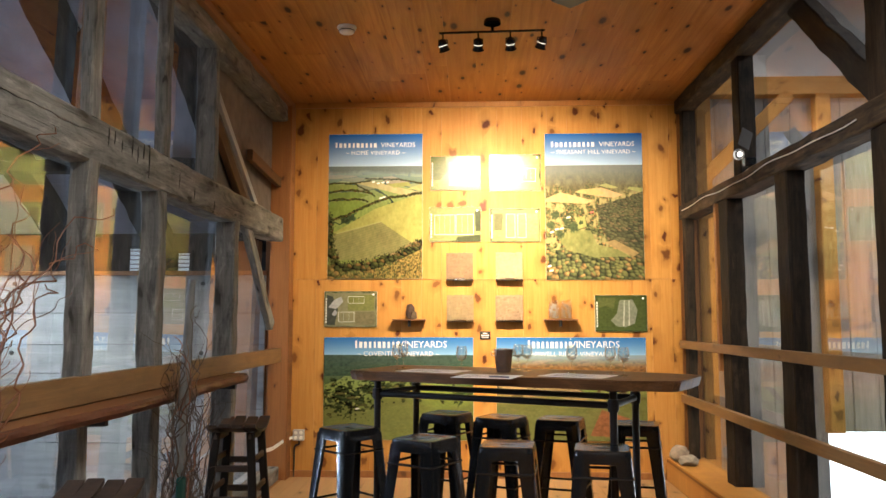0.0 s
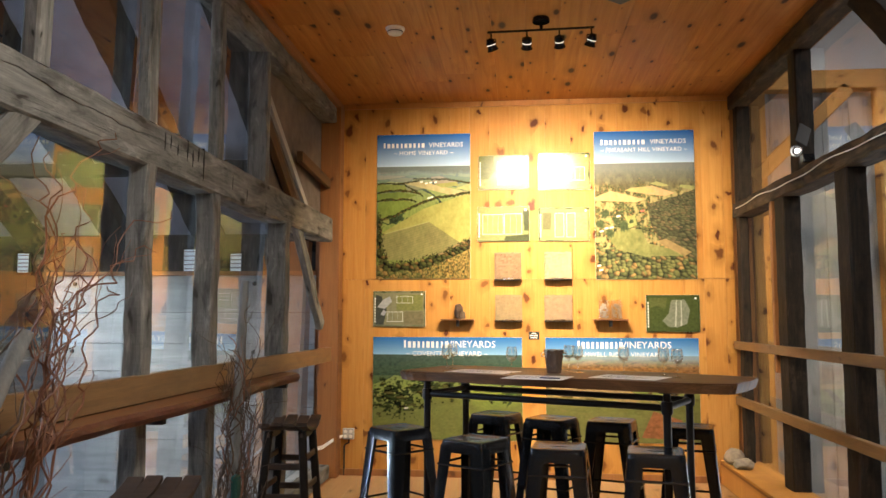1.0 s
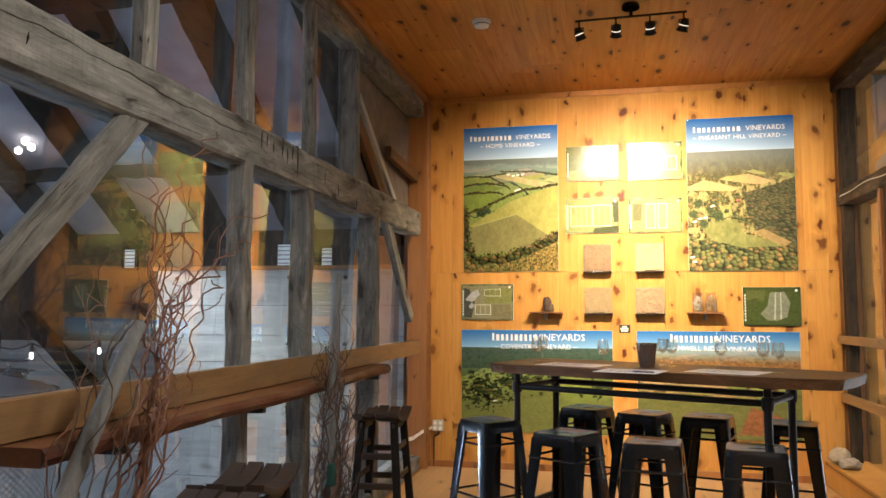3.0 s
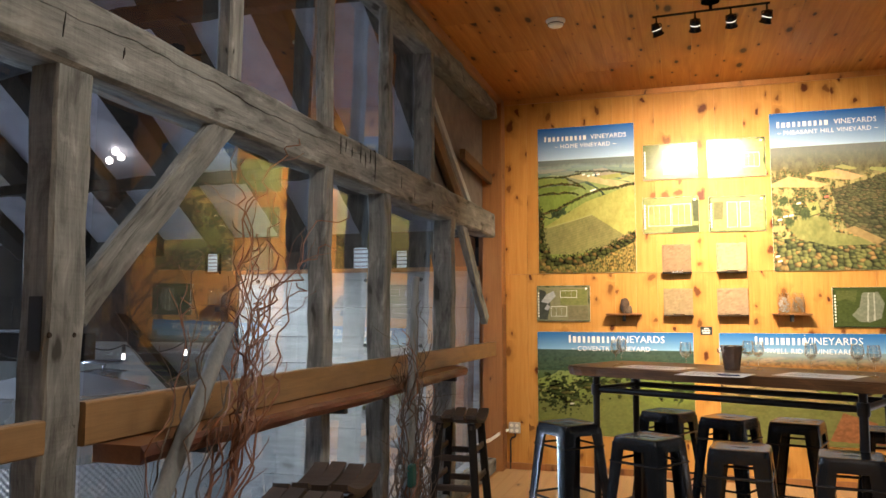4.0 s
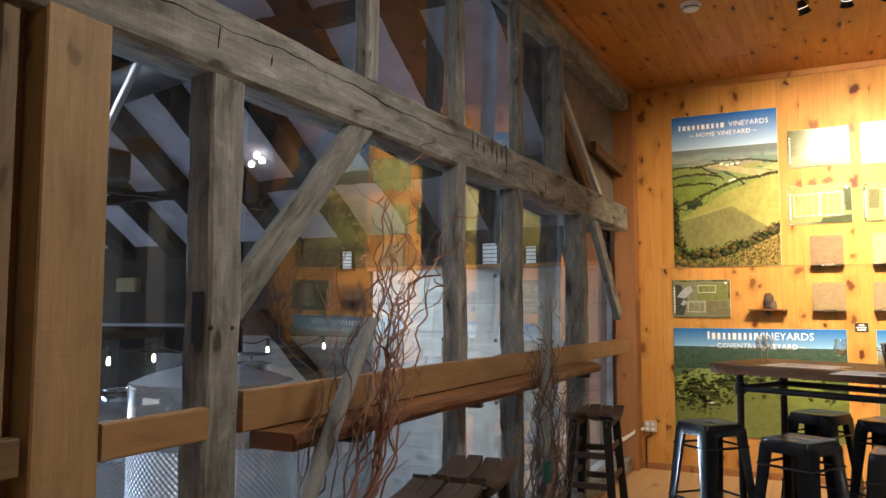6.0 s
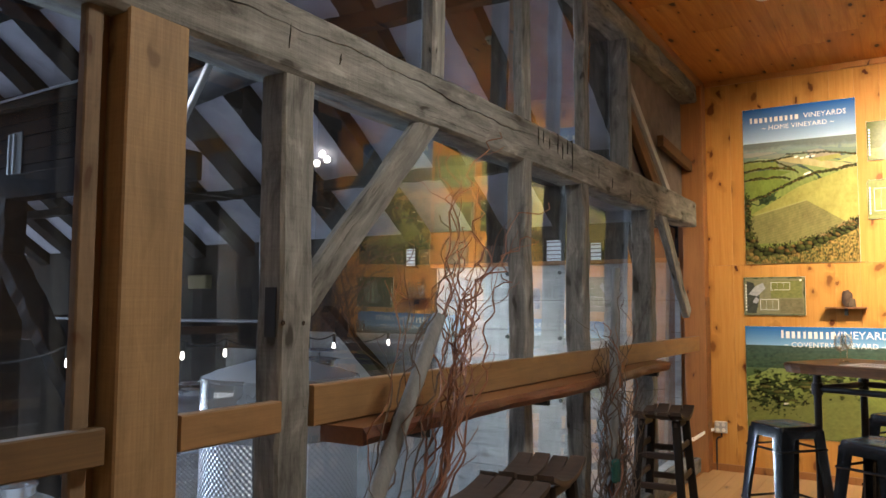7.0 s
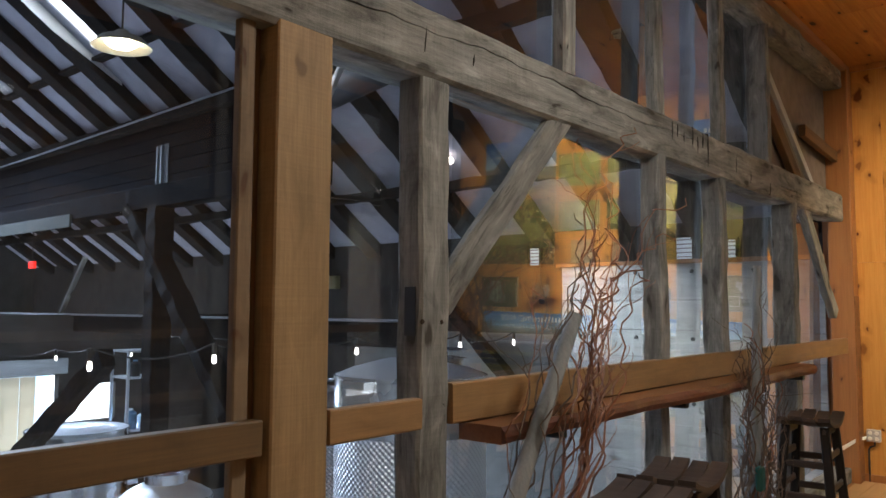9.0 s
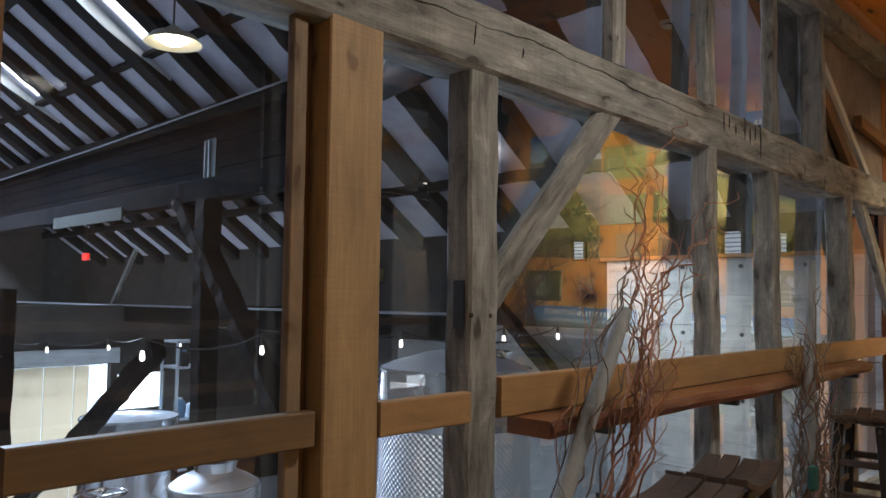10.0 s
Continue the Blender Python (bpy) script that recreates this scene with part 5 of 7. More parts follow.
for hx, hy, hr in ((0.285, 0.355, 0.030), (0.15, 0.31, 0.026), (0.10, 0.44, 0.030), (0.20, 0.40, 0.020), (0.05, 0.37, 0.026), (0.36, 0.385, 0.016)):
    img = lerp(img, C(0.030, 0.042, 0.016) * (0.4 + 1.5 * sp)[..., None], (1.15 - np.hypot((u - hx) * 0.66, v - hy) / hr + (sp - 0.5) * 1.2) * 4)
for hx, hy in ((0.10, 0.34), (0.15, 0.345), (0.05, 0.32), (0.22, 0.42), (0.02, 0.09), (0.04, 0.06), (0.46, 0.455)):
    img = lerp(img, flat(img, C(0.60, 0.55, 0.47) if hx < 0.4 else C(0.42, 0.10, 0.08)), (1 - line_mask(u, v, (hx, hy), (hx + 0.03, hy + 0.004), 0.007)) * 3)
img = lerp(img * 1.55, flat(img, C(0.24, 0.28, 0.30)), np.clip((v - 0.62) * 4, 0.04, 0.5))
img = np.where((v > 0.78)[..., None], sky(v, 0.78), img)
poster("tall glossy aerial poster of autumn woods and farmland", 0.787, 1.707, 1.830, 3.228, img, 0.82, 3.122, 0.045, "~ PHEASANT HILL VINEYARD ~", 3.048, 0.055)

u, v = grid(270, 184)
sp, md = fbm(u, v, 60, 41, 2), fbm(u, v, 8, 42, 4)
img = land(u, v, 0.80, 37, 50, [FIELD, FIELD * 0.8, LIME * 0.8, GRASS], TREE, 0.10, 0.25, 2.2)
grove = woods(u, v, 0.83, 70, 43, C(0.014, 0.026, 0.010), C(0.050, 0.066, 0.022), C(0.10, 0.09, 0.03), 0.15)
img = lerp(img, (C(0.040, 0.075, 0.052) * (0.55 + 0.9 * sp)[..., None]), (v > 0.62) * 0.9)
img = lerp(img, (LIME * 0.62) * (0.75 + 0.4 * sp)[..., None], np.clip((0.42 - v) * 9 + (md - 0.5) * 3, 0, 1) * 0.92)
img = lerp(img, grove, np.clip((0.15 - np.hypot((u - 0.15) * 0.8, v - 0.40)) * 20 + (sp - 0.5) * 7, 0, 1))
rs = np.random.RandomState(8)
for k in range(60):
    hx, hy = rs.uniform(0.0, 1.0), 0.36 + 0.28 * rs.rand()
    img = lerp(img, grove * 1.1, (1.1 - np.hypot((u - hx) * 1.1, v - hy) / rs.uniform(0.008, 0.03) + (sp - 0.5) * 1.6) * 2.5)
for hx, hy in ((0.30, 0.47), (0.33, 0.48), (0.42, 0.45), (0.36, 0.44), (0.52, 0.50), (0.22, 0.30)):
    img = lerp(img, flat(img, C(0.66, 0.64, 0.60)), (1 - line_mask(u, v, (hx, hy), (hx + 0.015, hy + 0.003), 0.008)) * 3)
img = lerp(img, grove * 1.2, np.clip((0.10 - np.hypot((u - 0.34) * 0.7, v - 0.50)) * 26 + (sp - 0.5) * 5, 0, 1))
img = np.where((v > 0.83)[..., None], sky(v, 0.83, C(0.02, 0.16, 0.48), C(0.30, 0.55, 0.80)), img)
poster("wide glossy landscape poster of meadow, trees and blue sky", -1.308, 0.098, 0.342, 1.290, img, 0.84, 1.222, 0.062, "~ COVENTRY VINEYARD ~", 1.135, 0.062)

u, v = grid(270, 184)
sp, md = fbm(u, v, 60, 51, 2), fbm(u, v, 8, 52, 4)
img = land(u, v, 0.80, 47, 50, [TAN * 0.9, FIELD * 0.9, C(0.22, 0.18, 0.06), LIME * 0.7], C(0.07, 0.045, 0.018), 0.12, 0.35, 2.2)
img = lerp(img, (C(0.24, 0.115, 0.035) * (0.3 + 1.4 * sp)[..., None]), np.clip(1.5 - np.abs(v - 0.66) * 11, 0, 1) * 0.9)
img = fill(img, u, v, [(0.35, 0.56), (0.55, 0.60), (0.95, 0.57), (0.98, 0.52), (0.6, 0.54)], C(0.42, 0.27, 0.11), 0.8 + 0.4 * sp)
img = lerp(img, (LIME * 0.55) * (0.75 + 0.4 * sp)[..., None], np.clip((0.45 - v) * 9 + (md - 0.5) * 3, 0, 1) * 0.9)
img = lerp(img, C(0.30, 0.10, 0.05) * (0.6 + 0.7 * sp)[..., None], poly_mask(u, v, [(0.62, 0.05), (0.70, 0.30), (0.88, 0.22), (0.92, 0.03)]) * 0.8)
img = np.where((v > 0.83)[..., None], sky(v, 0.83, C(0.02, 0.16, 0.48), C(0.30, 0.55, 0.80)), img)
poster("wide glossy landscape poster of autumn fields", 0.315, 1.700, 0.342, 1.290, img, 0.82, 1.222, 0.062, "~ AMWELL RIDGE VINEYARD ~", 1.135, 0.060)


def field_map(label, x0, x1, z0, z1, seed, base, blocks, fields=(), writing=True):
    """A small aerial map board with vineyard blocks outlined in white."""
    t = thing("map_board", label, "map", pose(0, 0, 0), group="small maps")
    y = YB - 0.004
    u, v = grid(96, 66)
    sp, md = fbm(u, v, 30, seed, 2), fbm(u, v, 5, seed + 3, 3)
    img = base[None, None] * (0.7 + 0.5 * sp + 0.3 * md)[..., None]
    rim = np.minimum(np.minimum(u, 1 - u) * 1.4, np.minimum(v, 1 - v))
    img = lerp(img, TREE * (0.5 + 2 * sp)[..., None], (0.035 - rim + 0.10 * (md - 0.5) + 0.08 * (sp - 0.5)) * 30)
    for pts, colr in fields:
        img = fill(img, u, v, list(pts), C(*colr), 0.75 + 0.5 * sp)
    picture_mesh("print", x0, x1, z0, z1, y, img, t, 0.012)
    W, H = x1 - x0, z1 - z0
    for bx0, bx1, bz0, bz1 in blocks:
        bm = bmesh.new()
        a, b, c, d = x0 + W * bx0, x0 + W * bx1, z0 + H * bz0, z0 + H * bz1
        e, yy = 0.0028, y - 0.0125
        for q in ((a, b, c, c + e), (a, b, d - e, d), (a, a + e, c, d), (b - e, b, c, d)):
            box(bm, q[0], q[1], yy - 0.0005, yy, q[2], q[3])
        n = int((b - a) / 0.045)
        for k in range(1, n):
            xx = a + (b - a) * k / n
            box(bm, xx, xx + 0.0010, yy - 0.0004, yy, c + e, d - e)
        tagged(part("outline", bm, WHITE_INK, t, "white outline of a vineyard block"), kind="stuff")
    if writing:
        bm = bmesh.new()
        for k in range(9):
            box(bm, x0 + 0.012, x0 + 0.024, y - 0.013, y - 0.0125, z0 + H * (0.12 + 0.08 * k), z0 + H * (0.17 + 0.08 * k))
        part("lettering", bm, WHITE_INK, t, "white unreadable lettering")
    part("emblem", lathe([(0, 0.001), (0.010, 0.001), (0.010, 0)], 12, m=Matrix.Translation((x1 - 0.035, y - 0.0125, z1 - 0.03)) @ Matrix.Rotation(radians(90), 4, "X")), WHITE_INK, t)
    return t


MB = C(0.19, 0.215, 0.085)
WOODS, PALE = (0.045, 0.055, 0.022), (0.28, 0.285, 0.15)
field_map("small aerial map board with outlined vine rows", -0.305, 0.172, 2.688, 3.016, 61, MB, [(0.38, 0.62, 0.14, 0.80), (0.63, 0.84, 0.14, 0.80)], [(((0, 0.3), (0, 1), (0.3, 1), (0.34, 0.55), (0.2, 0.3)), (0.10, 0.12, 0.04)), (((0.38, 0.14), (0.38, 0.8), (0.84, 0.8), (0.84, 0.14)), PALE)])
# base colour raised so this board looks washed out by the spots
field_map("small aerial map board paled to paint in the spot's glare", 0.260, 0.747, 2.678, 3.028, 62, MB * 1.35, [(0.62, 0.90, 0.25, 0.62)], writing=False)
field_map("small aerial map board with hedges round vine rows", -0.315, 0.175, 2.194, 2.522, 63, MB * 1.1, [(0.10, 0.50, 0.2, 0.78), (0.52, 0.86, 0.2, 0.80)], [(((0.5, 0.0), (0.55, 0.14), (1, 0.2), (1, 0)), WOODS), (((0.9, 0.3), (0.88, 0.9), (1, 0.9), (1, 0.3)), WOODS)])
field_map("small aerial map board with a dark wood beside fields", 0.262, 0.736, 2.190, 2.507, 64, MB * 1.2, [(0.32, 0.50, 0.12, 0.84), (0.55, 0.72, 0.12, 0.84)], [(((0.08, 0.35), (0.08, 0.85), (0.26, 0.85), (0.24, 0.35)), (0.13, 0.13, 0.06)), (((0.30, 0.1), (0.30, 0.86), (0.95, 0.86), (0.95, 0.1)), PALE)])
field_map("small aerial map board of farm buildings and fields", -1.310, -0.811, 1.388, 1.724, 65, C(0.21, 0.21, 0.125), [(0.45, 0.76, 0.66, 0.86), (0.27, 0.57, 0.14, 0.42)], [(((0.05, 0.05), (0.05, 0.9), (0.16, 0.85), (0.26, 0.5), (0.2, 0.05)), (0.05, 0.06, 0.055)), (((0.08, 0.55), (0.18, 0.75), (0.32, 0.85), (0.36, 0.7), (0.22, 0.5)), (0.42, 0.44, 0.48)), (((0.14, 0.35), (0.2, 0.48), (0.26, 0.4), (0.2, 0.3)), (0.38, 0.40, 0.46)), (((0.45, 0.45), (0.45, 0.9), (0.95, 0.9), (0.95, 0.45)), (0.20, 0.22, 0.075)), (((0.6, 0.06), (0.6, 0.42), (0.96, 0.42), (0.96, 0.06)), (0.19, 0.17, 0.10))])
field_map("dark green aerial map board with vine rows", 1.237, 1.717, 1.346, 1.684, 66, C(0.055, 0.075, 0.024), [], [(((0.30, 0.30), (0.42, 0.50), (0.47, 0.86), (0.72, 0.88), (0.82, 0.60), (0.76, 0.22), (0.58, 0.12), (0.42, 0.14)), (0.20, 0.22, 0.17)), (((0.06, 0.65), (0.06, 0.92), (0.40, 0.92), (0.36, 0.62), (0.2, 0.7)), (0.10, 0.12, 0.04)), (((0.53, 0.14), (0.56, 0.86), (0.58, 0.86), (0.56, 0.14)), (0.42, 0.44, 0.38)), (((0.64, 0.16), (0.65, 0.86), (0.67, 0.86), (0.665, 0.16)), (0.42, 0.44, 0.38))])


def soil_sample(label, x0, x1, z0, z1, color):
    """A soil profile block standing on a dark bracket with a name strip."""
    t = thing("soil_sample", label, "display", pose(0, 0, 0), group="soil samples")
    rnd = random.Random(int(x0 * 1000 + z0 * 77))
    bm = bmesh.new()
    nx, nz = 14, 14
    g = [[bm.verts.new((x0 + (x1 - x0) * i / nx, YB - 0.055 - rnd.uniform(0, 0.007) * (0 < i < nx and 0 < j < nz), z0 + 0.035 + (z1 - z0 - 0.035) * j / nz + (rnd.uniform(-0.006, 0.003) if j == nz else 0))) for i in range(nx + 1)] for j in range(nz + 1)]
    b = [[bm.verts.new((v.co.x, YB - 0.002, v.co.z)) for v in row] for row in (g[0], g[-1])]
    for j in range(nz):
        for i in range(nx):
            bm.faces.new((g[j][i], g[j][i + 1], g[j + 1][i + 1], g[j + 1][i]))
    for i in range(nx):
        bm.faces.new((g[-1][i], g[-1][i + 1], b[1][i + 1], b[1][i]))
        bm.faces.new((b[0][i], b[0][i + 1], g[0][i + 1], g[0][i]))
    for row_end in (0, nx):
        col = [g[j][row_end] for j in range(nz + 1)]
        f = col + [b[1][row_end], b[0][row_end]]
        bm.faces.new(f)
    bmesh.ops.recalc_face_normals(bm, faces=bm.faces)
    part("soil", bm, plain("soil", tuple(c * 0.85 for c in color), 0.95, grain=0.22, scale=170), t, "pressed earth")
    part("bracket", boxed(x0 - 0.002, x1 + 0.002, YB - 0.075, YB - 0.001, z0 + 0.022, z0 + 0.034, 0.002), DARK_WOOD, t)
    part("name_strip", boxed(x0 + 0.08, x1 - 0.07, YB - 0.078, YB - 0.0755, z0 + 0.026, z0 + 0.042), STEEL, t)
    return t


soil_sample("reddish brown soil block on a dark bracket", -0.153, 0.098, 1.800, 2.087, (0.27, 0.175, 0.105))
soil_sample("pale sandy soil block on a dark bracket", 0.313, 0.562, 1.800, 2.087, (0.44, 0.34, 0.21))
soil_sample("ochre soil block on a dark bracket", -0.148, 0.102, 1.415, 1.686, (0.31, 0.225, 0.125))
soil_sample("pinkish soil block on a dark bracket", 0.310, 0.563, 1.415, 1.686, (0.34, 0.235, 0.145))


def wall_shelf(x0, x1, z):
    t = thing("wall_shelf", "small dark wooden wall shelf on a bracket", "shelf", pose(0, 0, 0), group="small wall shelves")
    part("board", boxed(x0, x1, YB - 0.11, YB - 0.001, z - 0.014, z, 0.002), SHELF_WOOD, t)
    part("bracket", boxed((x0 + x1) / 2 - 0.012, (x0 + x1) / 2 + 0.012, YB - 0.08, YB - 0.001, z - 0.07, z - 0.014), BLACK_PAINT, t)


wall_shelf(-0.655, -0.346, 1.462)
wall_shelf(0.759, 1.065, 1.462)


def stone(name, label, x, y, z, sx, sy, sz, color, seed, group=""):
    rnd = random.Random(seed)
    bm = bmesh.new()
    bmesh.ops.create_icosphere(bm, subdivisions=3, radius=1.0)
    off = Vector((seed * 3.1, seed * 1.7, 0))
    for v in bm.verts:
        n = v.co.normalized()
        k = 1 + 0.35 * noise.noise(n * 1.4 + off) + 0.12 * noise.noise(n * 4 + off)
        v.co = Vector((n.x * sx * k, n.y * sy * k, n.z * sz * k))
    low = min(v.co.z for v in bm.verts)
    for v in bm.verts:
        v.co.z = max(v.co.z, low * 0.75)
    low = min(v.co.z for v in bm.verts)
    ob = part(name, bm, plain("stone", color, 0.9, grain=0.35, scale=30), smooth=True)
    ob.matrix_world = pose(x, y, z - low, 0, 0, rnd.uniform(0, 360))
    return tagged(ob, label, "stone", group)


stone("rock_sample", "dark brown rock sample on a wall shelf", -0.49, YB - 0.055, 1.463, 0.055, 0.04, 0.080, (0.085, 0.05, 0.032), 4)
stone("rock_sample", "small brown rock lying by another rock", -0.455, YB - 0.075, 1.463, 0.04, 0.028, 0.045, (0.13, 0.09, 0.06), 6)

JAR_GLASS = thin_glass("jar_glass")


def jar(x, label, color, seed):
    t = thing("jar", label, "jar", pose(x, YB - 0.055, 1.463), group="jars of stones")
    part("body", lathe([(0, 0.002), (0.052, 0.002), (0.055, 0.012), (0.055, 0.145), (0.050, 0.158), (0.050, 0.175)], 20), JAR_GLASS, t, "clear glass", True)
    rnd = random.Random(seed)
    bm = bmesh.new()
    for k in range(46):
        a, r = rnd.uniform(0, 6.28), rnd.uniform(0.01, 0.038)
        bmesh.ops.create_icosphere(bm, subdivisions=1, radius=rnd.uniform(0.009, 0.014), matrix=Matrix.Translation((r * math.cos(a), r * math.sin(a), 0.014 + 0.125 * k / 46)) @ Matrix.Diagonal((1, 1, 0.7, 1)))
    tagged(part("pebbles", bm, plain("pebbles", color, 0.8, grain=0.5, scale=60), t, "small stones"), kind="")


jar(0.850, "glass jar filled with grey stones", (0.48, 0.46, 0.42), 1)
jar(0.965, "glass jar filled with brown and pale stones", (0.46, 0.36, 0.25), 2)

sign = thing("sign", "small black sign with white lettering", "sign", pose(0, 0, 0))
part("plate", boxed(0.160, 0.260, YB - 0.008, YB - 0.001, 1.272, 1.346, 0.002), BLACK_PAINT, sign)
bm = bmesh.new()
for z, a, b in ((1.328, 0.19, 0.232), (1.309, 0.172, 0.248), (1.29, 0.178, 0.242)):
    x = a
    while x < b - 0.006:
        box(bm, x, x + 0.008, YB - 0.0092, YB - 0.0082, z - 0.006, z + 0.006)
        x += 0.0105
part("lettering", bm, WHITE_INK, sign, "white unreadable lettering")

outlet = thing("outlet", "white double wall outlet box with four sockets", "outlet", pose(0, 0, 0))
part("box", boxed(-1.585, -1.48, YB - 0.045, YB - 0.001, 0.335, 0.435, 0.006), plain("grey_box", (0.45, 0.45, 0.44), 0.5), outlet)
for ox in (-1.558, -1.507):
    for oz in (0.362, 0.408):
        part("socket", lathe([(0, 0.004), (0.015, 0.004), (0.017, 0)], 16, m=Matrix.Translation((ox, YB - 0.045, oz)) @ Matrix.Rotation(radians(90), 4, "X")), WHITE_PLASTIC, outlet, "white socket face")
for k in range(3):
    cable = part("cable", tube([(-1.59, YB - 0.03, 0.37 - k * 0.008), (-1.64, YB - 0.10, 0.36 - k * 0.01), (-1.66, 6.8, 0.345 - k * 0.012), (-1.665, 6.5, 0.37 - k * 0.01), (-1.665, 6.1, 0.34)], 0.005, 6), WHITE_PLASTIC, smooth=True)
    tagged(cable, "thin white cable running along the wall", "cable", group="white cables")
tagged(part("conduit", tube([(-1.53, YB - 0.015, 0.335), (-1.53, YB - 0.015, 0.30), (-1.56, YB - 0.015, 0.29), (-1.575, YB - 0.015, 0.27), (-1.575, YB - 0.015, 0.0)], 0.008, 6), BLACK_PAINT, smooth=True), "dark conduit running down to the floor", "conduit")

# ---------------------------------------------------------------- on the ceiling
track = thing("track_light", "black ceiling track light with four spot heads", "lamp", pose(0, 0, 0))
part("canopy", lathe([(0, 0.03), (0.055, 0.03), (0.06, 0.02), (0.06, 0)], 20, m=Matrix.Translation((0.24, 5.26, ZC - 0.03))), BLACK_METAL, track, smooth=True)
part("stem", tube([(0.24, 5.26, ZC - 0.03), (0.24, 5.22, 3.455)], 0.012, 10), BLACK_METAL, track)
part("bar", tube([(-0.132, 5.235, 3.45), (0.60, 5.205, 3.45)], 0.008, 10), BLACK_METAL, track, smooth=True)
for (hx, hy), aim in zip(HEADS, AIMS):
    base = Vector((hx, hy, 3.45))
    bm = tube([base, base - Vector((0, 0, 0.05))], 0.006, 8)
    tube([base + Vector((-0.03, 0, -0.05)), base + Vector((0.03, 0, -0.05))], 0.004, 6, bm)
    for s in (-1, 1):
        tube([base + Vector((0.03 * s, 0, -0.05)), base + Vector((0.03 * s, 0.01, -0.10))], 0.004, 6, bm)
    head = part("spot_head", bm, BLACK_METAL, track)
    d = (Vector(aim) - base).normalized()
    d = (d + Vector((0, 0, -0.55))).normalized()
    m = Matrix.Translation(base + Vector((0, 0.005, -0.085))) @ d.to_track_quat("Z", "Y").to_matrix().to_4x4()
    part("shade", lathe([(0, -0.045), (0.016, -0.042), (0.026, -0.028), (0.030, -0.006), (0.030, 0.012), (0.033, 0.026), (0.042, 0.042), (0.039, 0.044), (0.028, 0.02)], 20, m=m), BLACK_METAL, head, "black bell-shaped shade", True)
    part("ring", lathe([(0.0295, 0.000), (0.0312, 0.000), (0.0313, 0.004), (0.0300, 0.004)], 18, m=m), LIT_RING, head, "bright slot of light round the shade", True)
    part("bulb", lathe([(0, 0.04), (0.02, 0.037), (0.026, 0.025), (0.02, 0.01)], 14, m=m), BULB, head, "glowing bulb", True)

smoke = thing("smoke_detector", "white round smoke detector on the ceiling", "detector", pose(-0.802, 5.352, ZC))
part("base", lathe([(0, -0.014), (0.066, -0.014), (0.07, -0.008), (0.07, 0)], 28), WHITE_PLASTIC, smoke, smooth=True)
part("dome", lathe([(0, -0.05), (0.03, -0.049), (0.05, -0.042), (0.056, -0.03), (0.056, -0.014)], 28), WHITE_PLASTIC, smoke, smooth=True)
part("vent_ring", lathe([(0.057, -0.034), (0.058, -0.034), (0.058, -0.028), (0.057, -0.028)], 28), BLACK_PAINT, smoke)
spk = part("ceiling_speaker", boxed(-0.09, 0.09, -0.09, 0.09, -0.10, 0, 0.008), BLACK_PAINT)
spk.matrix_world = pose(0.72, 4.72, ZC, 0, 0, 40)
tagged(spk, "black box speaker fixed to the ceiling", "speaker")
# added fixtures out of view, to go with the room's fill light
for lx, ly in ((0.2, 1.2), (0.2, -1.6)):
    cl = thing("ceiling_lamp", "square white ceiling lamp added out of view", "lamp", pose(lx, ly, ZC), group="ceiling lamps")
    part("frame", boxed(-0.28, 0.28, -0.28, 0.28, -0.05, 0, 0.01), WHITE_PLASTIC, cl)
    part("diffuser", boxed(-0.26, 0.26, -0.26, 0.26, -0.056, -0.051), glow("lamp_diffuser", (1, 0.85, 0.65), 3), cl)

# ---------------------------------------------------------------- on the table
CRYSTAL = thin_glass("clear_crystal")


def wine_glass(x, y):
    t = thing("wine_glass", "clear stemmed tasting glass on the table", "glass", pose(x, y, 1.121), group="tasting glasses")
    part("foot", lathe([(0, 0.004), (0.031, 0.001), (0.032, 0.003), (0.008, 0.008), (0.004, 0.014)], 20), CRYSTAL, t, smooth=True)
    part("stem", lathe([(0.004, 0.013), (0.0035, 0.05), (0.005, 0.078)], 10), CRYSTAL, t, smooth=True)
    part("bowl", lathe([(0.004, 0.077), (0.022, 0.086), (0.033, 0.105), (0.035, 0.125), (0.031, 0.155), (0.028, 0.17), (0.027, 0.17), (0.030, 0.154), (0.034, 0.125), (0.031, 0.106), (0.0, 0.085)], 24), CRYSTAL, t, smooth=True)


for gx, gy in ((-0.40, 5.09), (-0.385, 5.36), (0.026, 4.84), (0.395, 5.16), (0.445, 5.06), (0.714, 4.905), (0.935, 4.80), (0.985, 4.65)):
    wine_glass(gx, gy)
bucket = thing("spittoon", "dark polished metal dump bucket on the table", "bucket", pose(0.29, 4.97, 1.121))
part("body", lathe([(0, 0.002), (0.042, 0.002), (0.045, 0.006), (0.062, 0.140), (0.065, 0.144), (0.065, 0.148), (0.060, 0.146), (0.043, 0.01), (0, 0.008)], 28), plain("gunmetal", (0.60, 0.60, 0.60), 0.2, 1.0, grain=0.04, relief=0.02), bucket, smooth=True)
for s in (-1, 1):
    part("handle", tube([(s * 0.060, 0, 0.13), (s * 0.078, 0, 0.126), (s * 0.078, 0, 0.108), (s * 0.058, 0, 0.105)], 0.004, 8), STEEL, bucket, smooth=True)


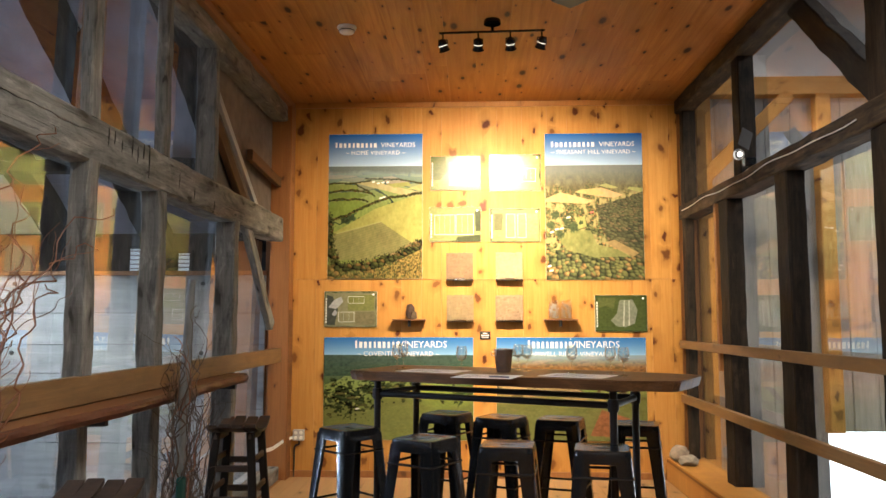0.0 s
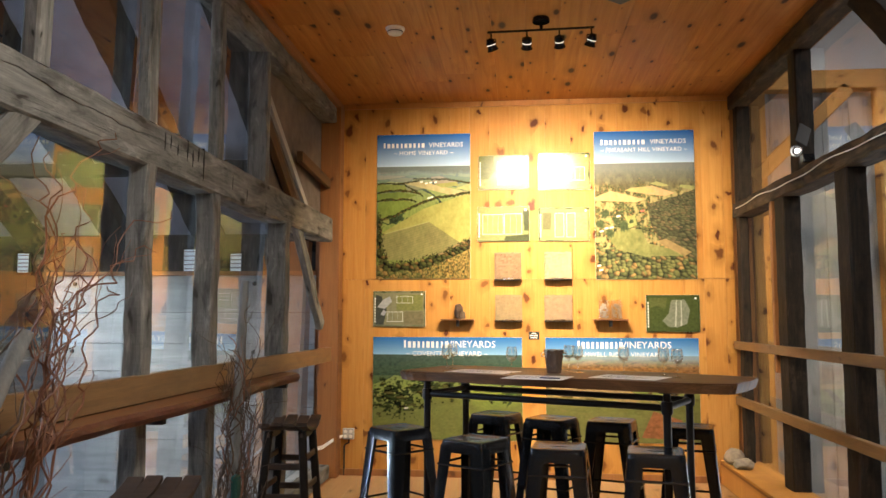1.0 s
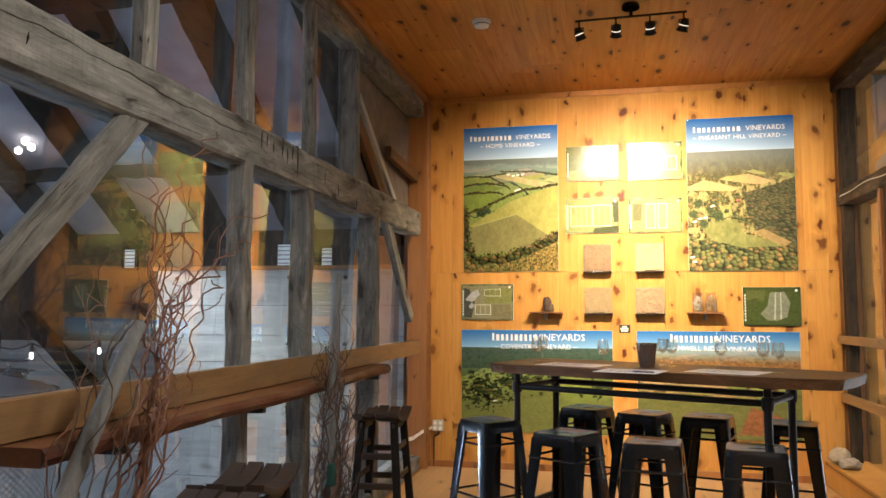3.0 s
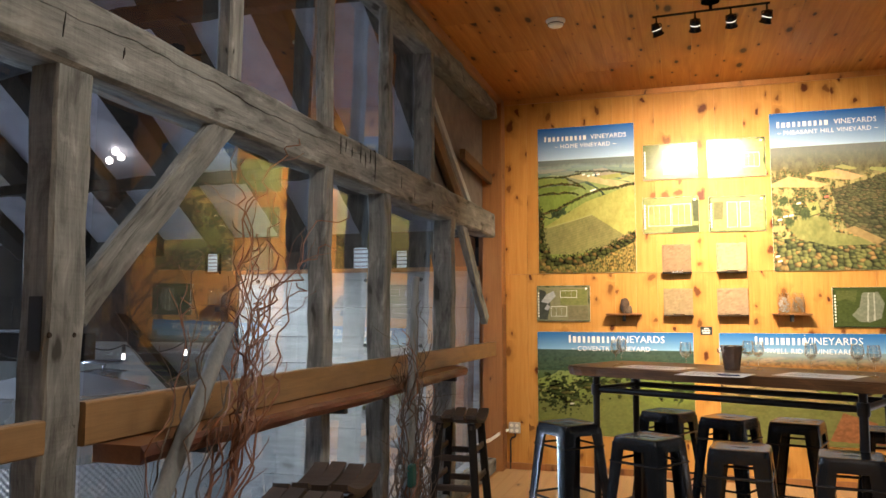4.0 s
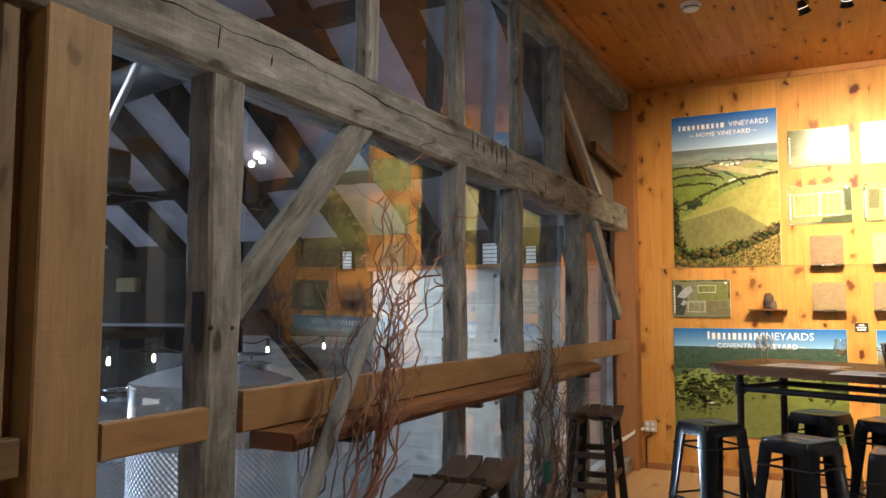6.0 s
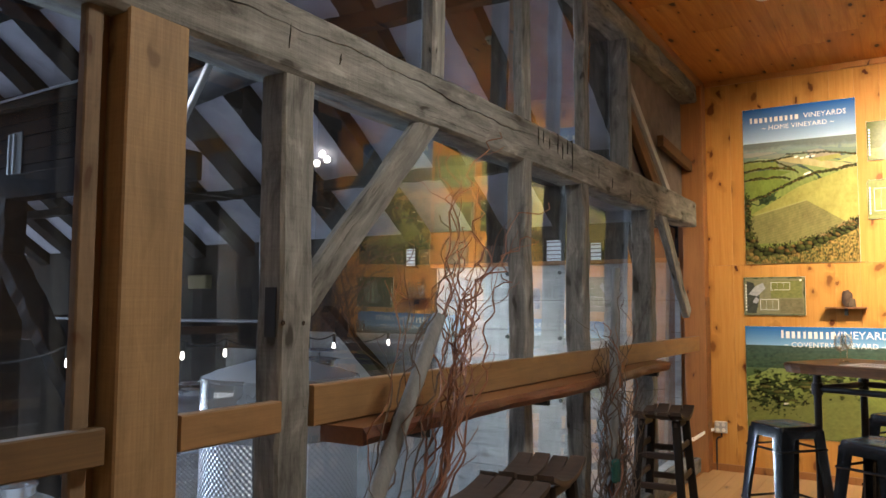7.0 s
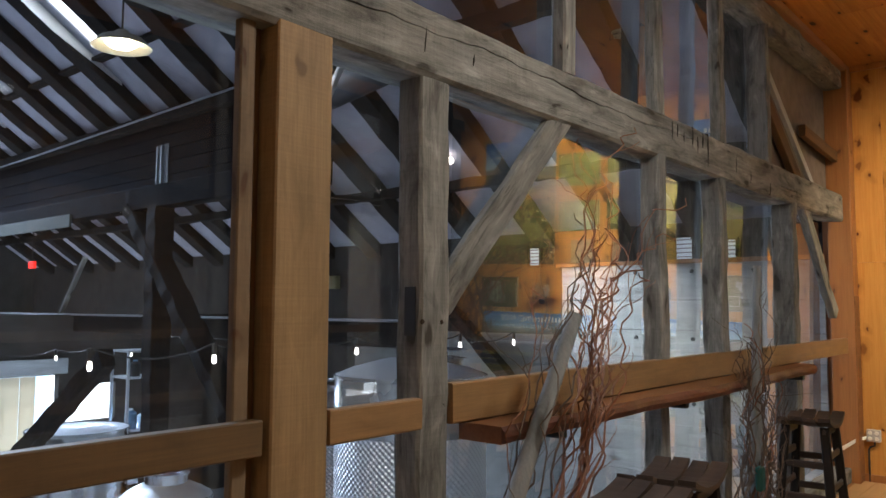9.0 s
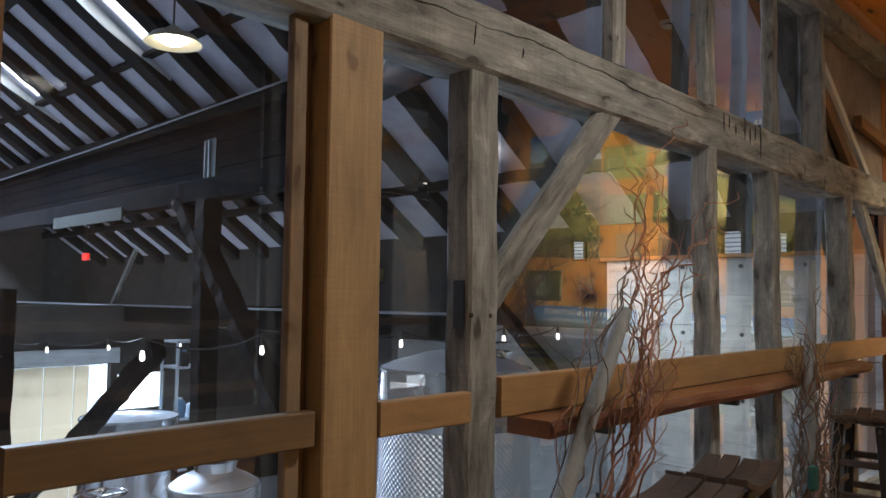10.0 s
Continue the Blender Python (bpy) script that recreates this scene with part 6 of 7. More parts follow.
def sheet(x, y, w, d, turn, label):
    bm = bmesh.new()
    box(bm, -w / 2, w / 2, -d / 2, d / 2, 0, 0.0012)
    t = thing("tasting_sheet", label, "paper", pose(x, y, 1.121, 0, 0, turn), group="papers on the table")
    part("page", bm, PAPER, t)
    bm = bmesh.new()
    for k in range(9):
        box(bm, -w * 0.4, w * (0.1 + 0.28 * ((k * 37) % 10) / 10), d * (0.38 - 0.085 * k), d * (0.38 - 0.085 * k) + 0.004, 0.0012, 0.0015)
    part("lettering", bm, plain("grey_ink", (0.15, 0.15, 0.16), 0.7), t, "lines of unreadable print")


sheet(-0.16, 5.08, 0.42, 0.28, TABLE_TURN, "white printed tasting sheet on the table")
sheet(0.18, 4.60, 0.36, 0.30, TABLE_TURN + 8, "glossy printed placemat on the table")
sheet(0.72, 4.68, 0.40, 0.30, TABLE_TURN - 3, "white printed tasting sheets on the table")
pen = part("pen", tube([(0.19, 4.50, 1.128), (0.30, 4.46, 1.128)], 0.004, 8), plain("blue_pen", (0.03, 0.04, 0.12), 0.4), smooth=True)
tagged(pen, "dark blue pen lying on a sheet", "pen")

# ---------------------------------------------------------------- willow branches and stave stools
BARK_GREY = wood("grey_bark", (0.13, 0.133, 0.128), (0.25, 0.255, 0.245), 0.85, knots=True, knot=(0.05, 0.04, 0.03), grain=(40, 40, 6), bump=0.6)
BARK_RED = plain("willow_bark", (0.165, 0.064, 0.027), 0.6, grain=0.4, scale=25)
BARK_DARK = plain("dark_willow_bark", (0.085, 0.055, 0.035), 0.75, grain=0.4, scale=25)


def curly(points, r0, r1, wander, seed, n=44):
    """A corkscrew twig through a few guide points: a wandering line whose kinks tighten towards the tip."""
    pts = [Vector(p) for p in points]
    rnd = random.Random(seed)
    off = Vector((rnd.uniform(0, 90), rnd.uniform(0, 90), rnd.uniform(0, 90)))
    length = sum((b - a).length for a, b in zip(pts, pts[1:]))
    ph, turns = rnd.uniform(0, 6.28), length / rnd.uniform(0.16, 0.26)
    out, rad = [], []
    m = len(pts) - 1
    for i in range(n):
        t = i / (n - 1)
        k = min(int(t * m), m - 1)
        f = t * m - k
        p, q = pts[max(k - 1, 0)], pts[k]
        r, e = pts[k + 1], pts[min(k + 2, m)]
        c = 0.5 * ((2 * q) + (r - p) * f + (2 * p - 5 * q + 4 * r - e) * f * f + (3 * q - p - 3 * r + e) * f ** 3)
        w = wander * (0.25 + 0.9 * t) * min(1.0, t * 6)
        d = noise.noise_vector(c * 5.5 + off) * w * 1.5 + noise.noise_vector(c * 15 + off) * w * 0.6
        a = ph + 6.28 * turns * t + 2.2 * noise.noise(c * 4 + off)
        d += Vector((0.6 * math.cos(a), math.sin(a), 0.35 * math.sin(a * 0.7))) * w * 0.55
        c = c + d
        c.x = min(max(c.x, F + 0.03), -1.12)
        c.z = max(c.z, 0.004)
        out.append(c)
        rad.append(r0 + (r1 - r0) * t ** 0.8)
    return out, rad


def willow(label, trunk, twigs, seed):
    """A grey cut trunk with corkscrew branches, each with its side shoots."""
    t = thing("willow_branches", label, "branches", group="curly willow bundles")
    rnd = random.Random(seed)
    pts, rad = trunk
    part("trunk", tube(pts, rad, 14), BARK_GREY, t, "grey cut trunk", True)
    for k, (guide, r, wander, mat) in enumerate(twigs):
        pts, rad = curly(guide, r * 0.78, r * 0.24, wander, seed * 100 + k)
        bm = tube(pts, rad, 6)
        for b in range(rnd.randint(3, 6)):
            i = rnd.randint(14, 38)
            up = (pts[i + 1] - pts[i]).normalized()
            d = up * rnd.uniform(0.08, 0.26) + Vector((rnd.uniform(-0.05, 0.08), rnd.uniform(-0.16, 0.16), rnd.uniform(-0.03, 0.10)))
            q, rr = curly([pts[i], pts[i] + d * 0.5, pts[i] + d], rad[i] * 0.6, 0.0011, 0.022, rnd.randint(0, 9999), 16)
            q[0] = pts[i]
            tube(q, rr, 5, bm)
        part("branch", bm, mat, t, "", True)
    return t


rnd = random.Random(44)
tw = []


def spray(count, base, waist, crown, reach, radius, red, wander):
    """Branches that leave the floor together, pass a waist and fan out to the crown: (y, half width, z) of each."""
    for k in range(count):
        x = rnd.uniform(-1.50, -1.36)
        g = rnd.uniform(-1, 1)
        z = rnd.uniform(*reach)
        f = (z - waist[2]) / (crown[2] - waist[2])
        tip = (x + rnd.uniform(-0.06, 0.06), waist[0] + (crown[0] - waist[0]) * f + (0.6 * g + 0.4 * rnd.uniform(-1, 1)) * crown[1] * max(0.35, f), z)
        tw.append(([(x, base[0] + g * base[1], rnd.uniform(0.0, 0.06)), (x, (base[0] + waist[0]) / 2 + rnd.uniform(-1, 1) * waist[1], waist[2] / 2), (x, waist[0] + rnd.uniform(-1, 1) * waist[1], waist[2]), tip], rnd.uniform(*radius), wander, BARK_RED if rnd.random() < red else BARK_DARK))


spray(9, (1.90, 0.16), (2.38, 0.09, 1.22), (2.56, 0.28, 1.70), (1.42, 1.78), (0.0065, 0.0105), 0.85, 0.045)
spray(6, (1.60, 0.14), (2.02, 0.06, 1.04), (2.26, 0.14, 1.62), (1.20, 1.66), (0.006, 0.010), 0.35, 0.040)
for mid, tip in (((2.42, 1.55), (2.36, 2.03)), ((2.36, 1.62), (2.27, 2.00)), ((2.62, 1.55), (3.16, 1.98)), ((2.70, 1.60), (3.10, 1.72)), ((2.45, 1.85), (2.80, 2.20)), ((2.58, 1.60), (2.62, 1.92))):
    tw.append(([(-1.42, 1.95, 0.02), (-1.42, 2.2, 0.7), (-1.43, 2.38, 1.20), (-1.45, *mid), (-1.46, *tip)], 0.0085, 0.050, BARK_RED))
willow("tall bundle of curly red willow branches with a grey trunk", ([(-1.39, 1.27, 0.0), (-1.405, 1.60, 0.46), (-1.425, 1.93, 0.93), (-1.44, 2.28, 1.415)], [0.034, 0.032, 0.029, 0.025]), tw, 3)
tw = []
spray(15, (3.98, 0.16), (4.08, 0.12, 0.85), (4.16, 0.34, 1.5), (1.05, 1.55), (0.006, 0.011), 0.22, 0.045)
spray(22, (4.06, 0.20), (4.12, 0.20, 0.55), (4.20, 0.28, 1.0), (0.65, 1.15), (0.007, 0.013), 0.06, 0.045)
willow("bundle of dark curly willow branches beside the rail", ([(-1.43, 4.02, 0.0), (-1.44, 4.07, 0.5), (-1.45, 4.14, 1.1), (-1.46, 4.23, 1.67)], [0.034, 0.031, 0.027, 0.02]), tw, 7)
tagged(part("ribbon", boxed(-1.40, -1.365, 3.92, 3.985, 0.54, 0.66, 0.012), plain("green_cloth", (0.006, 0.055, 0.042), 0.8)), "dark green cloth tied round willow branches", "cloth")


def stave_stool(m, group="barrel stave stools"):
    """Bar stool of bent barrel staves: a dished seat of planks on bowed legs with foot rails."""
    t = thing("stave_stool", "dark bar stool made of curved barrel staves", "stool", m, group=group)
    h = 0.745
    for k in range(4):
        x = -0.129 + 0.086 * k
        bm = bmesh.new()
        rows = []
        for i in range(11):
            q = i / 10 * 2 - 1
            y = q * 0.235
            z = h - 0.045 + 0.055 * q * q + (0.006 if k % 2 else 0)
            w = 0.041 - 0.005 * q * q
            rows.append([bm.verts.new(p) for p in ((x - w, y, z), (x + w, y, z), (x + w, y, z - 0.022), (x - w, y, z - 0.022))])
        for a, b in zip(rows, rows[1:]):
            for e in range(4):
                bm.faces.new((a[e], b[e], b[(e + 1) % 4], a[(e + 1) % 4]))
        bm.faces.new(rows[0])
        bm.faces.new(list(reversed(rows[-1])))
        bmesh.ops.recalc_face_normals(bm, faces=bm.faces)
        bmesh.ops.rotate(bm, verts=bm.verts, matrix=Matrix.Rotation(radians(90), 3, "X"))
        ob = part("seat_stave", bm, STAVE_WOOD, t)
        ob.matrix_basis = Matrix.Rotation(radians(-90), 4, "X")
    for sx in (-1, 1):
        for sy in (-1, 1):
            timber("leg", (sx * 0.165, sy * 0.215, 0.0), (sx * 0.115, sy * 0.15, h - 0.05), 0.055, 0.032, STOOL_LEG, t, side=(1, 0, 0))
        timber("apron", (sx * 0.115, -0.17, h - 0.085), (sx * 0.115, 0.17, h - 0.085), 0.05, 0.02, STAVE_WOOD, t, side=(0, 0, 1))
    for z, c, e in ((0.26, 0.145, 0.19), (0.46, 0.133, 0.175)):
        for s in (-1, 1):
            timber("foot_rail", (-c, s * e, z), (c, s * e, z), 0.045, 0.02, STAVE_WOOD, t, side=(0, 0, 1))
            timber("foot_rail", (s * c, -e, z + 0.05), (s * c, e, z + 0.05), 0.045, 0.02, STAVE_WOOD, t, side=(0, 0, 1))
    return t


def place(t, m):
    t.matrix_world = m


st = stave_stool(pose(0, 0, 0))
bpy.context.view_layer.update()
for mm in (pose(-1.49, 3.18, 0, 0, 0, 5), pose(-1.45, 2.62, 0, 0, 0, -4)):
    copy_thing(st, mm)
place(st, pose(-1.53, 5.40, 0, 0, 0, 3))

# stones on the ledge by the glass
stone("stone", "rough pale brown stone on the pine ledge", 1.93, 7.08, 0.205, 0.085, 0.09, 0.075, (0.34, 0.27, 0.19), 11, "stones on the ledge")
stone("stone", "flat grey-brown stone on the pine ledge", 1.95, 6.86, 0.205, 0.07, 0.085, 0.05, (0.28, 0.24, 0.18), 13, "stones on the ledge")
# clip lamp and cable on the dark beam
clip = thing("clip_lamp", "small black clip-on spot lamp with grey flap on the beam", "lamp", pose(2.03, 5.42, 2.525))
part("clamp", boxed(-0.03, 0.05, -0.03, 0.03, 0, 0.06, 0.006), BLACK_METAL, clip)
AIM = Vector((-0.45, -0.86, -0.22)).to_track_quat("Z", "Y").to_matrix().to_4x4()
part("shade", lathe([(0, -0.02), (0.025, -0.015), (0.035, 0.04), (0.040, 0.07), (0.037, 0.07), (0.025, 0.0)], 18, m=Matrix.Translation((-0.055, -0.01, 0.085)) @ AIM), BLACK_METAL, clip, smooth=True)
part("bulb", lathe([(0, 0.060), (0.010, 0.056), (0.015, 0.03), (0.010, 0.0)], 14, m=Matrix.Translation((-0.055, -0.01, 0.085)) @ AIM), COOL_BULB, clip, "glowing bulb", True)
part("flap", boxed(-0.05, 0.04, -0.004, 0.004, -0.08, 0.08, 0.002), plain("dark_card", (0.03, 0.026, 0.022), 0.8), clip).matrix_basis = pose(-0.03, -0.06, 0.18, -18, 28, 12)
pts = [(G - 0.012, y, 2.462 + 0.010 * math.sin(y * 4.1) + 0.006 * math.sin(y * 9)) for y in np.arange(3.9, 7.25, 0.12)]
tagged(part("cable", tube(pts, 0.004, 6), WHITE_PLASTIC, smooth=True), "white cable stapled along the dark beam", "cable")

# ---------------------------------------------------------------- things in the barn


def steel_tank(x, y, r, z0, z1, label, dimpled=True, hatch=(0, 0), dome=1.0):
    t = thing("wine_tank", label, "tank", pose(x, y, z0), group="steel wine tanks")
    h = z1 - z0
    part("body", lathe([(0, 0), (r, 0), (r, h * 0.97)], 48), TANK_DIMPLE if dimpled else STEEL, t, "dimpled cooling jacket" if dimpled else "", True)
    part("collar", lathe([(r + 0.001, h - 0.42), (r + 0.004, h - 0.42), (r + 0.004, h - 0.02), (r + 0.012, h - 0.01), (r + 0.012, h + 0.005), (r - 0.002, h + 0.01)], 48), BAND_STEEL, t, "smooth steel band with a rolled rim", True)
    part("top", lathe([(r, h), (r * 0.8, h + 0.05 * dome), (r * 0.35, h + 0.12 * dome), (0, h + 0.13 * dome)], 48), STEEL, t, "domed lid", True).data.materials[0] = DULL_STEEL
    if not hatch:
        return t
    # a hatch with a spoked hand wheel on the domed lid
    at = Matrix.Translation((hatch[0], hatch[1], h + 0.13 * dome - 0.18 * math.hypot(*hatch)))
    lid = part("manway", lathe([(0.15, -0.05), (0.15, 0.03), (0.165, 0.03), (0.165, 0.045), (0.08, 0.06), (0, 0.065)], 24, m=at), STEEL, t, "round hatch", True)
    bm = tube([at @ Vector((0.15 * math.cos(a), 0.15 * math.sin(a), 0.115)) for a in np.linspace(0, 2 * math.pi, 25)], 0.009, 6)
    for a in range(5):
        tube([at @ Vector((0, 0, 0.10)), at @ Vector((0.15 * math.cos(a * 1.2566), 0.15 * math.sin(a * 1.2566), 0.115))], 0.007, 6, bm)
    part("hand_wheel", bm, STEEL, lid, smooth=True)
    part("stem", tube([at @ Vector((0, 0, 0.06)), at @ Vector((0, 0, 0.13))], 0.013, 8), STEEL, lid)
    return t


def dimple_material():
    m = Mat("dimpled_steel", 0.34, 0.7)
    m.base((0.60, 0.62, 0.64))
    co = m.node("ShaderNodeTexCoord").outputs["Object"]
    sep = m.node("ShaderNodeSeparateXYZ")
    m.link(co, sep.inputs[0])
    ang = m.math("ARCTAN2", sep.outputs[1], sep.outputs[0])
    a = m.math("SINE", m.math("MULTIPLY", ang, 80.0))
    b = m.math("SINE", m.math("MULTIPLY", sep.outputs[2], 2 * math.pi / 0.045))
    h = m.math("MULTIPLY", a, b)
    m.bump(h, 0.7, 0.012)
    return m.m


TANK_DIMPLE = dimple_material()
BAND_STEEL = plain("tank_band_steel", (0.50, 0.52, 0.54), 0.22, 0.7, grain=0.05, relief=0.02)
DULL_STEEL = plain("brushed_steel", (0.50, 0.52, 0.55), 0.40, 0.6, grain=0.05)
steel_tank(-4.156, 4.40, 0.585, ZF, 0.92, "tall dimpled stainless steel wine tank", True, (0.156, 0.25))
steel_tank(-5.3, 3.02, 0.33, ZF, 0.06, "smaller polished steel wine tank", False)
steel_tank(-5.0, 2.05, 0.41, ZF, 0.03, "smaller polished steel wine tank with rim", False, dome=0.45)
steel_tank(-8.6, 3.88, 0.52, ZF, 0.10, "open-topped steel wine tank by the doorway", False, None, dome=0.12)
steel_tank(-6.9, 5.9, 0.6, ZF, 0.35, "steel wine tank under the girder", True)

tie = tagged(timber("tie_beam", (-20.9, 4.6, 2.70), (-5.45, 4.6, 2.70), 0.26, 0.22, SHADED_WOOD, side=(0, 0, 1), rough=0.004, seed=2), "heavy dark tie beam across the barn", "beam", group="barn beams")
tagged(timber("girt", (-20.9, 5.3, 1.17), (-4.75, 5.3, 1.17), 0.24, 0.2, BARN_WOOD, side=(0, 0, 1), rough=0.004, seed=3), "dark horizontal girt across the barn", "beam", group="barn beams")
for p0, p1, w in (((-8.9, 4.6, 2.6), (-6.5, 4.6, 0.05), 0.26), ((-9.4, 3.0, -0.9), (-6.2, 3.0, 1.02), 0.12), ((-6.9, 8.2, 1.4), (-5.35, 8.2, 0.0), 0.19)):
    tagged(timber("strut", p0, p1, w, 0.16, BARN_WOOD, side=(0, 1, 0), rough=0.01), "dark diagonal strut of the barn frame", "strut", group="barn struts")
tagged(timber("strut", (-5.6, 4.55, 2.66), (-6.5, 5.25, 1.25), 0.05, 0.05, GREY_WOOD, side=(0, 1, 0)), "pale thin diagonal strut of the barn frame", "strut", group="barn struts")
tagged(timber("strut", (-5.72, 4.55, 2.82), (-4.90, 4.55, 4.00), 0.06, 0.05, WHITE_WOOD, side=(0, 1, 0)), "white thin diagonal strut under the roof", "strut", group="barn struts")
for x, y in ((-8.3, 4.6), (-8.2, 2.45)):
    tagged(timber("barn_post", (x, y, ZF), (x, y, 2.6 if y > 3 else 1.5), 0.24 if y > 3 else 0.12, 0.2, BARN_WOOD, rough=0.01), "dark upright barn post", "post", group="barn posts")
tagged(part("duct", tube([(-6.4, 5.1, 3.55), (-5.2, 5.1, 3.72)], 0.16, 16), plain("dull_duct", (0.03, 0.032, 0.04), 0.6, 0.2), smooth=True), "dark round ventilation duct under the roof", "duct")
tagged(part("pipe", tube([(-6.6, 4.75, 2.8), (-6.6, 4.75, 3.4)], 0.05, 12), STEEL, smooth=True), "short upright steel pipe on the beam", "pipe")

tagged(timber("strut", (-11.43, 5.19, 2.14), (-12.32, 5.19, 1.17), 0.068, 0.05, GREY_WOOD, side=(0, 1, 0)), "thin grey diagonal strut of the barn frame", "strut", group="barn struts")
tagged(part("conduit", tube([(-20.5, 5.17, 1.31), (-13, 5.17, 1.30), (-4.9, 5.17, 1.31)], 0.014, 8), plain("pale_conduit", (0.26, 0.27, 0.29), 0.5, 0.3), smooth=True), "pale conduit pipe run along the girt", "pipe")

# light plaster on the lower side wall
tagged(part("wall_plaster", boxed(-8.9, -1.9, EY - 0.03, EY - 0.004, ZF, 1.10), plain("pale_plaster", (0.24, 0.24, 0.225), 0.9, grain=0.35, scale=4)), "pale stained plaster on the lower barn wall", "wall", kind="structure")

wall_box = thing("wall_box", "tan metal box fixed to the dark barn wall", "box", pose(-9.5, EY - 0.10, 1.72))
part("body", boxed(-0.21, 0.21, 0, 0.10, 0, 0.21, 0.008), plain("tan_paint", (0.30, 0.25, 0.13), 0.5), wall_box)
part("lid", boxed(-0.20, 0.20, -0.012, 0.0, 0.01, 0.20, 0.004), plain("tan_lid", (0.34, 0.28, 0.15), 0.45), wall_box)
# windows high in the side wall
for k, (a, b, z0, z1) in enumerate(((-3.66, -3.47, 1.99, 2.23), (-3.12, -2.99, 1.96, 2.18), (-5.64, -5.49, 1.98, 2.20))):
    w = thing("window_%d" % (k + 1), "small bright barn window with louvres", "window", kind="structure")
    part("pane", boxed(a, b, EY - 0.015, EY - 0.005, z0, z1), PANE_LIGHT, w, "bright daylight pane")
    for s in range(5):
        zz = z0 + (z1 - z0) * (s + 0.5) / 5
        part("slat", boxed(a, b, EY - 0.03, EY - 0.016, zz - 0.006, zz + 0.006), GREY_PANEL, w)
    bm = boxed(a - 0.03, a, EY - 0.04, EY, z0 - 0.03, z1 + 0.03)
    box(bm, b, b + 0.03, EY - 0.04, EY, z0 - 0.03, z1 + 0.03)
    box(bm, a, b, EY - 0.04, EY, z1, z1 + 0.03)
    box(bm, a, b, EY - 0.04, EY, z0 - 0.03, z0)
    part("frame", bm, BARN_WOOD, w)

# strings of bulbs
CABLE = plain("black_cable", (0.015, 0.015, 0.015), 0.6)


def bulb_string(x, ys, z, label, hook=None):
    t = thing("string_light", label, "lamp", pose(0, 0, 0), group="string lights")
    ys = sorted(ys)
    pts = []
    for a, b in zip(ys, ys[1:]):
        for k in range(6):
            q = k / 6
            pts.append((x, a + (b - a) * q, z + 0.13 - 0.10 * 4 * q * (1 - q) * min(1, (b - a))))
    pts.append((x, ys[-1], z + 0.13))
    if hook:
        pts.append(hook)
    part("cord", tube(pts, 0.006, 5), CABLE, t)
    for y in ys:
        hold = part("socket", lathe([(0, 0.13), (0.012, 0.128), (0.017, 0.10), (0.017, 0.05), (0, 0.05)], 10, m=Matrix.Translation((x, y, z))), BLACK_PAINT, t, smooth=True)
        part("bulb", lathe([(0, -0.015), (0.010, -0.010), (0.017, 0.005), (0.015, 0.02), (0.010, 0.05), (0, 0.05)], 12, m=Matrix.Translation((x, y, z))), COOL_BULB, hold, "glowing clear bulb", True)


bulb_string(-4.82, (2.2, 3.08, 4.02, 4.45, 5.42, 5.83, 6.74), 1.05, "string of glowing bulbs hung across the barn")
bulb_string(-10.2, (3.1, 3.54, 4.30, 4.74, 5.3), 0.75, "string of glowing bulbs near the doorway", (-10.2, 5.32, 1.07))

pend = thing("pendant_lamp", "wide shallow metal pendant lamp glowing in the barn", "lamp", pose(-4.30, 2.07, 2.93))
part("shade", lathe([(0.03, 0.10), (0.05, 0.08), (0.12, 0.05), (0.17, 0.0), (0.165, 0.0), (0.115, 0.04), (0.03, 0.07)], 28), SHADE, pend, smooth=True)
part("bulb", lathe([(0, -0.005), (0.06, 0.0), (0.09, 0.02), (0.05, 0.055)], 20), glow("pendant_bulb", (1, 0.92, 0.7), 18), pend, "glowing bulb", True)
part("cord", tube([(0, 0, 0.09), (0, 0, 3.2)], 0.006, 6), CABLE, pend)
work = thing("spot_lamp", "small cluster spot lamp under the barn roof", "lamp", pose(-6.0, 7.0, 3.17))
for k, (dx, dz) in enumerate(((-0.08, 0.0), (0.08, 0.03), (0.0, 0.10))):
    part("bulb", lathe([(0, -0.045), (0.033, -0.03), (0.039, 0.015), (0, 0.045)], 10, m=Matrix.Translation((dx, 0, dz))), COOL_BULB, work, "glowing bulb", True)
part("stem", tube([(0, 0.04, 0.05), (0, 0.04, 0.40)], 0.008, 6), CABLE, work)
exit_sign = thing("exit_sign", "small glowing red sign hung from the tie beam", "sign", pose(-11.81, 4.6, 1.97))
part("panel", boxed(-0.09, 0.09, -0.02, 0.02, 0, 0.10, 0.004), glow("red_sign", (1, 0.03, 0.02), 1.2), exit_sign, "red lit panel")
part("stem", tube([(0, 0, 0.10), (0, 0, 0.61)], 0.008, 6), CABLE, exit_sign)

# pale slatted strip door in the doorway
STRIP = bpy.data.materials.new("translucent_strip")
STRIP.use_nodes = True
_t = STRIP.node_tree
_mix, _tl = _t.nodes.new("ShaderNodeMixShader"), _t.nodes.new("ShaderNodeBsdfTranslucent")
_tl.inputs["Color"].default_value = (0.85, 0.76, 0.62, 1)
_t.nodes["Principled BSDF"].inputs["Base Color"].default_value = (0.62, 0.55, 0.45, 1)
_mix.inputs[0].default_value = 0.7
_t.links.new(_t.nodes["Principled BSDF"].outputs[0], _mix.inputs[1])
_t.links.new(_tl.outputs[0], _mix.inputs[2])
_t.links.new(_mix.outputs[0], _t.nodes["Material Output"].inputs["Surface"])
door = thing("strip_door", "pale upright strips hanging in the barn doorway", "door", pose(0, 0, 0))
